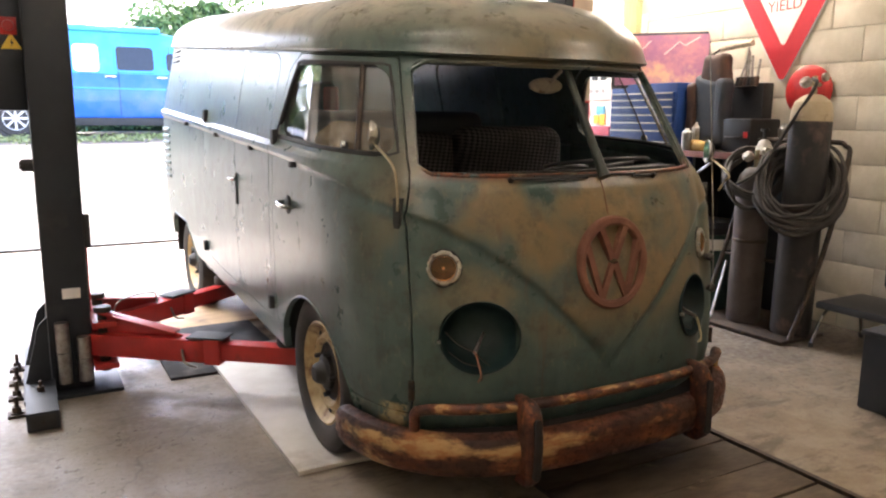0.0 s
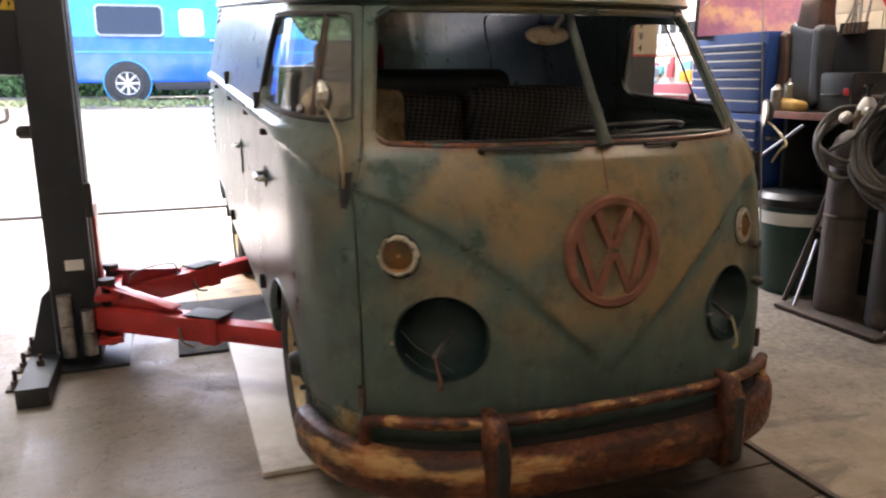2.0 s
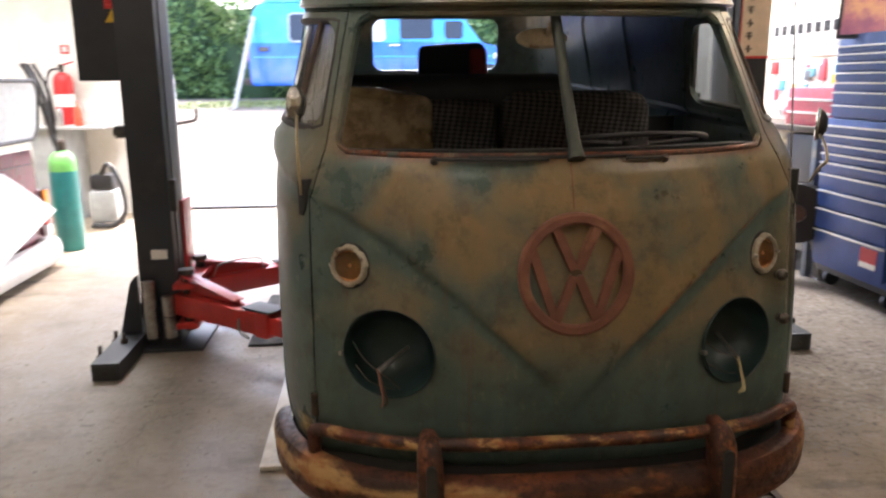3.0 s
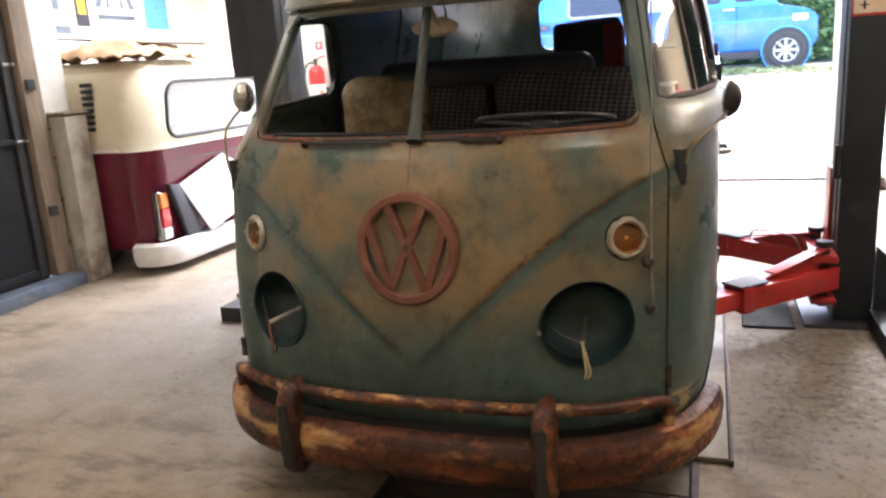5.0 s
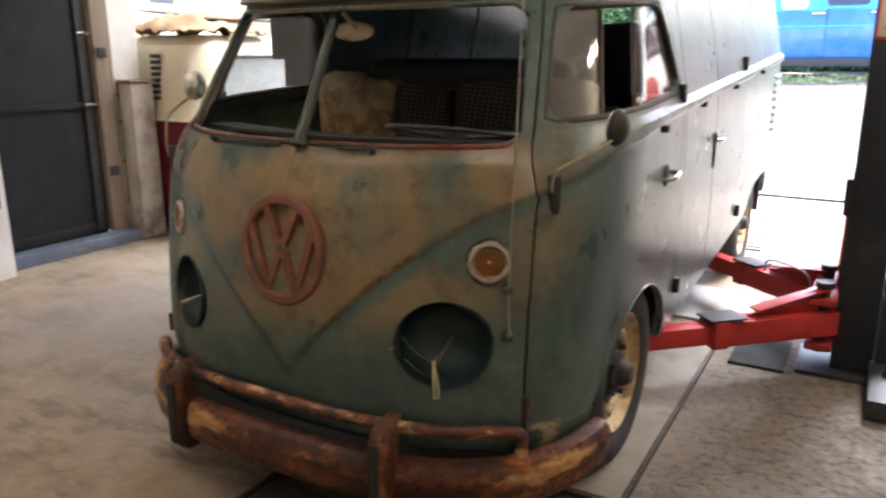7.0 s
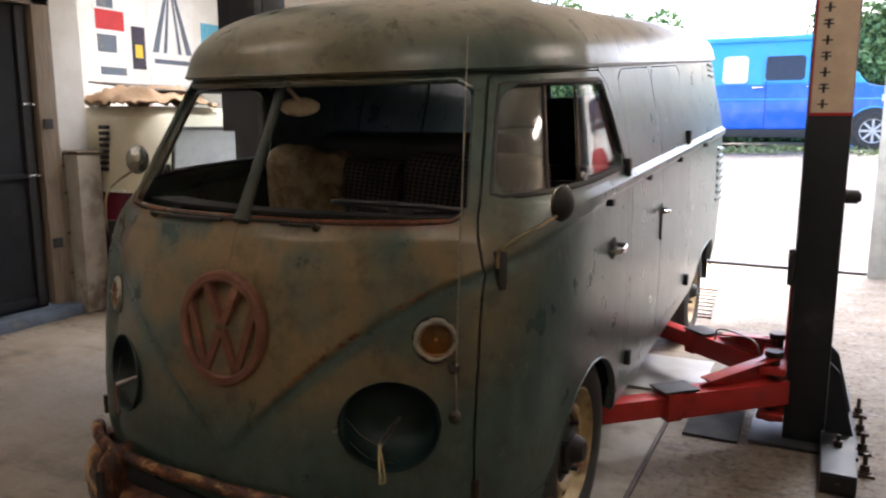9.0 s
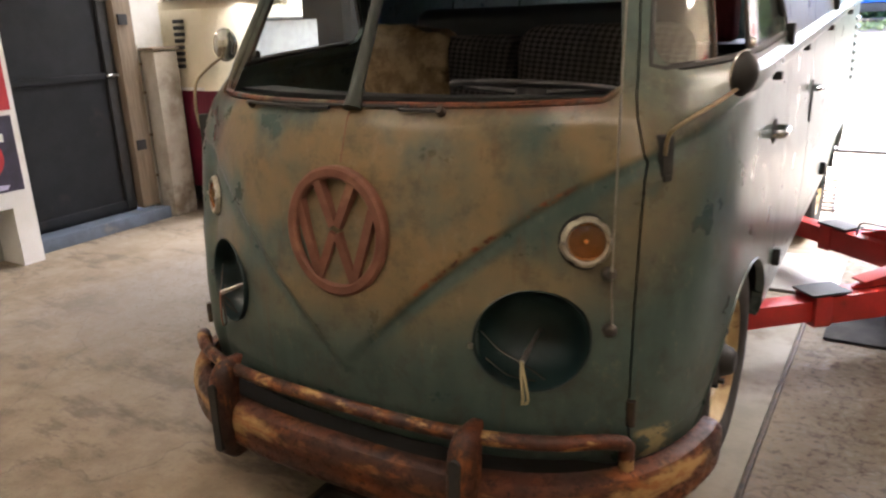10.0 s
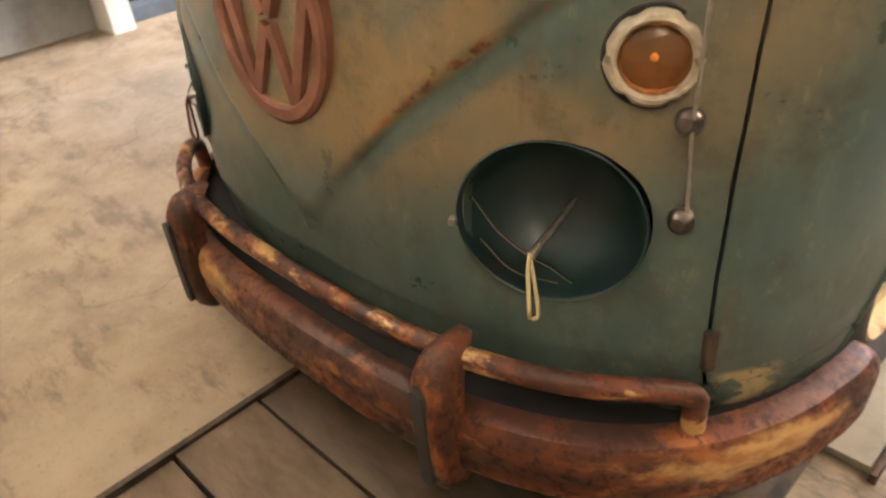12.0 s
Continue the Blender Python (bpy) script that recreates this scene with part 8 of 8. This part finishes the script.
def blue_van():
    set_down(0.055, 0.141, 0, 1.157)
    B = thing("blue_van", "bright blue panel van with dark windows and white spoked wheels", "van", (-0.25, GY + 0.9, GZ))
    X0, X1, Y0, Y1 = -2.95, 2.48, GY, GY + 1.85
    zz = lambda h: GZ + h
    # side profile, tail at X0 and sloping bonnet at X1
    prof = [(X0, 0.42), (X0 - 0.02, 0.9), (X0 + 0.02, 1.3), (X0 + 0.10, 1.82), (X0 + 0.22, 1.97), (X0 + 0.5, 2.02), (0.9, 2.02), (1.25, 1.96), (1.62, 1.40), (1.80, 1.18), (2.32, 1.06), (X1, 0.92), (X1, 0.50), (2.38, 0.36), (X0 + 0.05, 0.34)]
    bm = bmesh.new()
    rings = []
    for y, up in ((Y0, 0), (Y1, 1)):
        ring = []
        for x, h in prof:
            t = max(0, (h - 1.1) / 0.9)
            ring.append(bm.verts.new((x, y + (0.16 if up == 0 else -0.16) * t ** 1.4, zz(h))))
        rings.append(ring)
    a, b = rings
    n = len(a)
    for k in range(n):
        bm.faces.new((a[k], a[(k + 1) % n], b[(k + 1) % n], b[k]))
    bm.faces.new(a[::-1])
    bm.faces.new(b)
    bmesh.ops.recalc_face_normals(bm, faces=bm.faces)
    bmesh.ops.bevel(bm, geom=bm.edges[:], offset=0.045, segments=2, profile=0.6, affect="EDGES")
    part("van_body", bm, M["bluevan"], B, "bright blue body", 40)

    def on(h):
        return 0.16 * max(0, (h - 1.1) / 0.9) ** 1.4

    def glazing(x0, x1, h0, h1, name, mat, frame_mat, r=0.07):
        w = bmesh.new()
        tilt = math.atan2(on(h1) - on(h0), h1 - h0)
        Tm = Matrix.Translation((0, Y0 + on(h0) - 0.012, zz(h0))) @ Matrix.Rotation(-tilt, 4, "X")
        g_ = part("window", slab(w, rounded(x0 - 0.04, x1 + 0.04, -0.04, h1 - h0 + 0.04, r + 0.03), 0.05, Tm), frame_mat, B)
        part("pane", slab(bmesh.new(), rounded(x0, x1, 0, h1 - h0, r), 0.02, Tm @ Matrix.Translation((0, -0.008, 0))), mat, g_)
        return g_
    glazing(-2.12, -0.98, 1.24, 1.76, "window", M["darkglass"], M["greypaint"])
    glazing(-0.62, -0.25, 1.26, 1.70, "window", M["paper"], M["whitegloss"], 0.05)
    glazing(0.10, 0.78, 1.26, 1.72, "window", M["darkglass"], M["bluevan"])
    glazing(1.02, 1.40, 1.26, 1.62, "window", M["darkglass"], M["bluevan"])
    part("roof_band", boxed(X0 + 0.3, 0.95, Y0 + 0.10, Y1 - 0.10, zz(1.98), zz(2.10), 0.05), M["cyanvan"], B, "pale blue raised roof")
    part("belt_stripe", boxed(X0 + 0.1, 2.2, Y0 - 0.006, Y0 + 0.01, zz(0.90), zz(0.925)), M["cyanvan"], B, "pale pinstripe")
    part("sill", boxed(-1.2, 1.5, Y0 + 0.03, Y1 - 0.03, zz(0.20), zz(0.36), 0.02), M["black"], B)
    for x in (-0.02, 0.92):
        part("door_handle", boxed(x - 0.10, x + 0.10, Y0 - 0.02, Y0 + 0.01, zz(1.12), zz(1.155), 0.008), M["chrome"], B)
        part("door_seam", boxed(x + 0.14, x + 0.150, Y0 - 0.003, Y0 + 0.01, zz(0.40), zz(1.75)), M["darkglass"], B)
    for x in (-1.68, 1.95):
        arch = lathe(bmesh.new(), [(0.415, 0.0), (0.432, 0.004), (0.436, 0.02), (0.415, 0.03)], facing((x, Y0 + 0.01, zz(0.34)), (0, -1, 0)), 40)
        part("arch_trim", arch, M["cyanvan"], B)
        part("arch_well", lathe(bmesh.new(), [(0, 0), (0.41, 0), (0.41, 0.012), (0, 0.012)], facing((x, Y0 + 0.005, zz(0.34)), (0, -1, 0)), 36), M["black"], B)
        for y, ny in ((Y0 - 0.03, -1), (Y1 + 0.03, 1)):
            road_wheel("wheel", x, y, zz(0.335), 0.335, ny, B)
    part("rear_lamp", boxed(X0 - 0.035, X0 + 0.03, Y0 + 0.06, Y0 + 0.2, zz(0.82), zz(1.12), 0.02), M["redlens"], B)
    part("rear_bumper", boxed(X0 - 0.14, X0 + 0.02, Y0 + 0.05, Y1 - 0.05, zz(0.36), zz(0.50), 0.03), M["hub"], B)
    part("side_vent", boxed(2.05, 2.30, Y0 - 0.01, Y0 + 0.01, zz(0.86), zz(0.98), 0.01), M["paper"], B, "white lettering block as plain shape")
    part("fuel_flap", boxed(X0 + 0.18, X0 + 0.40, Y0 - 0.008, Y0 + 0.01, zz(1.02), zz(1.12), 0.004), M["darkglass"], B)


blue_van()
set_down()
ld = thing("leaning_ladder", "pale weathered ladder leaning against the blue van's tail", "ladder", (-3.2, 15.3, GZ - 0.11))
LA, LB = Vector((-3.52, 15.3, SLOPE * (15.3 - YARD) - 0.01)), Vector((-3.16, 16.5, GZ + 1.95))
for o in (-0.14, 0.14):
    part("stile", pipe(bmesh.new(), [LA + Vector((0, o, 0)), LB + Vector((0, o, 0))], 0.03, 8), M["timber2"], ld)
for k in range(6):
    q = LA.lerp(LB, 0.12 + 0.15 * k)
    part("rung", pipe(bmesh.new(), [q + Vector((0, -0.14, 0)), q + Vector((0, 0.14, 0))], 0.016, 8), M["timber2"], ld)


def white_van():
    Wv = thing("white_van", "white modern van seen from behind with a tow bar", "van", (-3.52, 10.3, SLOPE * (10.3 - YARD)))
    Wv.rotation_euler[2] = radians(15)
    X0, X1, Y0, Y1 = -5.34, -3.52, 10.3, 14.7
    z0 = SLOPE * (10.5 - YARD) - 0.06
    bm = bmesh.new()
    ring = []
    for y, k in ((Y0, 0.0), (Y0 + 0.15, 0.0), (Y1, 0.0)):
        pts = []
        for x, h in ((X0, 0.40), (X0 - 0.0, 1.1), (X0 + 0.10, 1.75), (X0 + 0.28, 1.95), (X1 - 0.28, 1.95), (X1 - 0.10, 1.75), (X1, 1.1), (X1, 0.40)):
            lean = 0.12 * max(0, h - 1.0) if y == Y0 else 0
            pts.append(bm.verts.new((x, y + lean, z0 + h)))
        ring.append(pts)
    for a, b in zip(ring, ring[1:]):
        for k in range(8):
            bm.faces.new((a[k], a[(k + 1) % 8], b[(k + 1) % 8], b[k]))
    bm.faces.new(ring[0])
    bm.faces.new(ring[-1][::-1])
    bmesh.ops.recalc_face_normals(bm, faces=bm.faces)
    bmesh.ops.bevel(bm, geom=bm.edges[:], offset=0.05, segments=2, profile=0.6, affect="EDGES")
    part("van_body", bm, M["whitevan"], Wv, "", 40)
    part("rear_bumper", boxed(X0 + 0.02, X1 - 0.02, Y0 - 0.08, Y0 + 0.06, z0 + 0.36, z0 + 0.60, 0.04), M["whitevan"], Wv)
    for x in (X0 + 0.10, X1 - 0.10):
        L_ = part("tail_lamp", boxed(x - 0.08, x + 0.08, Y0 - 0.025, Y0 + 0.10, z0 + 0.95, z0 + 1.25, 0.02), M["redlens"], Wv)
        part("indicator_lens", boxed(x - 0.07, x + 0.07, Y0 - 0.034, Y0 - 0.02, z0 + 1.04, z0 + 1.11, 0.006), M["amberlens"], L_)
    part("rear_window", slab(bmesh.new(), rounded(-0.62, 0.62, 0, 0.45, 0.08), 0.02, Matrix.Translation(((X0 + X1) / 2, Y0 + 0.02, z0 + 1.32)) @ Matrix.Rotation(radians(-7), 4, "X")), M["darkglass"], Wv)
    part("tow_bar", pipe(bmesh.new(), smooth_path([(X1 - 0.25, Y0, z0 + 0.44), (X1 - 0.1, Y0 - 0.16, z0 + 0.46), (X1 + 0.20, Y0 - 0.22, z0 + 0.50), (X1 + 0.27, Y0 - 0.22, z0 + 0.56), (X1 + 0.27, Y0 - 0.22, z0 + 0.68)], 5), 0.03, 8), M["hub"], Wv)
    for x, nx in ((X0 + 0.02, -1), (X1 - 0.02, 1)):
        for y in (11.2, 13.8):
            zc = SLOPE * (y - YARD) + 0.33
            part("wheel", lathe(bmesh.new(), [(0.0, 0.0), (0.2, 0.0), (0.3, 0.01), (0.33, -0.03), (0.33, -0.17), (0.28, -0.2), (0, -0.2)], facing((x, y, zc), (nx, 0, 0)), 30), M["tyre"], Wv)


white_van()


# hedge: a thick bank of many small leaves over a dark sheet, and grass along its foot
def leaves(n, place, size, seed):
    rng = np.random.default_rng(seed)
    c = place(rng, n)
    u = rng.normal(size=(n, 3))
    u /= np.linalg.norm(u, axis=1)[:, None]
    v = np.cross(u, rng.normal(size=(n, 3)))
    v /= np.linalg.norm(v, axis=1)[:, None]
    s = size * rng.uniform(0.6, 1.4, (n, 1))
    p = np.stack([c - u * s, c + v * s * 0.55, c + u * s, c - v * s * 0.55], 1).reshape(-1, 3)
    me = bpy.data.meshes.new("leaves")
    me.from_pydata(p.tolist(), [], np.arange(4 * n).reshape(n, 4).tolist())
    return me


def bank(rng, n):
    x = rng.uniform(-22, 16, n)
    top = 3.8 + 0.7 * np.sin(x * 0.7) + 0.45 * np.sin(x * 1.9 + 1) + 0.3 * np.sin(x * 4.3)
    top = top * (1 - 0.62 * np.exp(-((x + 0.1) / 1.05) ** 4))
    h = rng.uniform(0, 1, n) ** 0.8 * top
    depth = np.abs(rng.normal(0, 0.5, n))
    y = 20.0 + depth + 0.35 * np.sin(x * 1.3 + h) + 0.25 * np.sin(x * 3.1 + 2 * h) + 0.12 * (h - 1) ** 2 * 0.3
    return np.stack([x, y, GZ + h + rng.normal(0, 0.08, n)], 1)


hm = leaves(60000, bank, 0.075, 4)
hm.materials.append(M["leaf"])
hedge = tagged(new("hedge", hm), "dense green leafy hedge behind the yard", "hedge", "", "stuff")
# sheet added behind the leaves, its dark green standing for the inner shade
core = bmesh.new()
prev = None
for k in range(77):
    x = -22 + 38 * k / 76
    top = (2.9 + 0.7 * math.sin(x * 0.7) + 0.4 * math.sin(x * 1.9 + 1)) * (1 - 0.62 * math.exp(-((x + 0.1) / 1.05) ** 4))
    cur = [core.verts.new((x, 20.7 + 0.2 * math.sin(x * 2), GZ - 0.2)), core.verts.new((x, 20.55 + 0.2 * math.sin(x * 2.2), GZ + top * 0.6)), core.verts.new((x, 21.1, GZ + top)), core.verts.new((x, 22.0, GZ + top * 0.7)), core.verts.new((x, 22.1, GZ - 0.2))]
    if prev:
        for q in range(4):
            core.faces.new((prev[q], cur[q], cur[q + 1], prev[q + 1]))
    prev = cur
solo("hedge_shade_sheet", core, M["leafshade"], "dark sheet added inside the hedge, shade put into its colour", "hedge", "stuff")


def tufts(rng, n):
    x = rng.uniform(-9, 7, n)
    y = 15.85 + rng.normal(0, 0.30, n) + 0.25 * np.sin(x * 1.4)
    return np.stack([x, y, SLOPE * (np.minimum(y, 16.4) - YARD) - 0.03 + rng.uniform(0, 0.10, n)], 1)


gm = leaves(8000, tufts, 0.038, 9)
gm.materials.append(M["grass"])
tagged(new("grass_verge", gm), "strip of rough grass along the blue van", "grass", "", "stuff")

# ---- planks over the pit ----
y, k = PIT[2], 0
rng = random.Random(3)
plank_mesh = {}
while y < PIT[3] - 0.02:
    w = (0.225, 0.20, 0.235, 0.215)[k % 4]
    w = min(w, PIT[3] - y)
    key = round(w, 3)
    if key not in plank_mesh:
        plank_mesh[key] = as_mesh("plank", boxed(PIT[0] + 0.014, PIT[1] - 0.022, 0.004, w - 0.004, -0.05, -0.002, 0.005), M["wood"])
    pl = new("plank", plank_mesh[key])
    pl.location = (rng.uniform(-0.004, 0.004), y, rng.uniform(-0.006, 0.0))
    pl.parent = floor
    y += w
    k += 1

# ---- painted blocks of the right wall ----
BW, BH, J = 0.44, 0.215, 0.010
full = as_mesh("block", boxed(0, 0.028, 0, BW - J, 0, BH - J, 0.004), M["block"])
half_ = as_mesh("block", boxed(0, 0.028, 0, BW / 2 - J, 0, BH - J, 0.004), M["block"])
for r in range(12):
    y = -1.2 - (BW / 2 if r % 2 else 0)
    while y < 5.9:
        b = new("block", full)
        b.location = (RIGHT - 0.004 + rng.uniform(-0.001, 0.0015), y, r * BH + J / 2)
        b.parent = wall_right
        y += BW
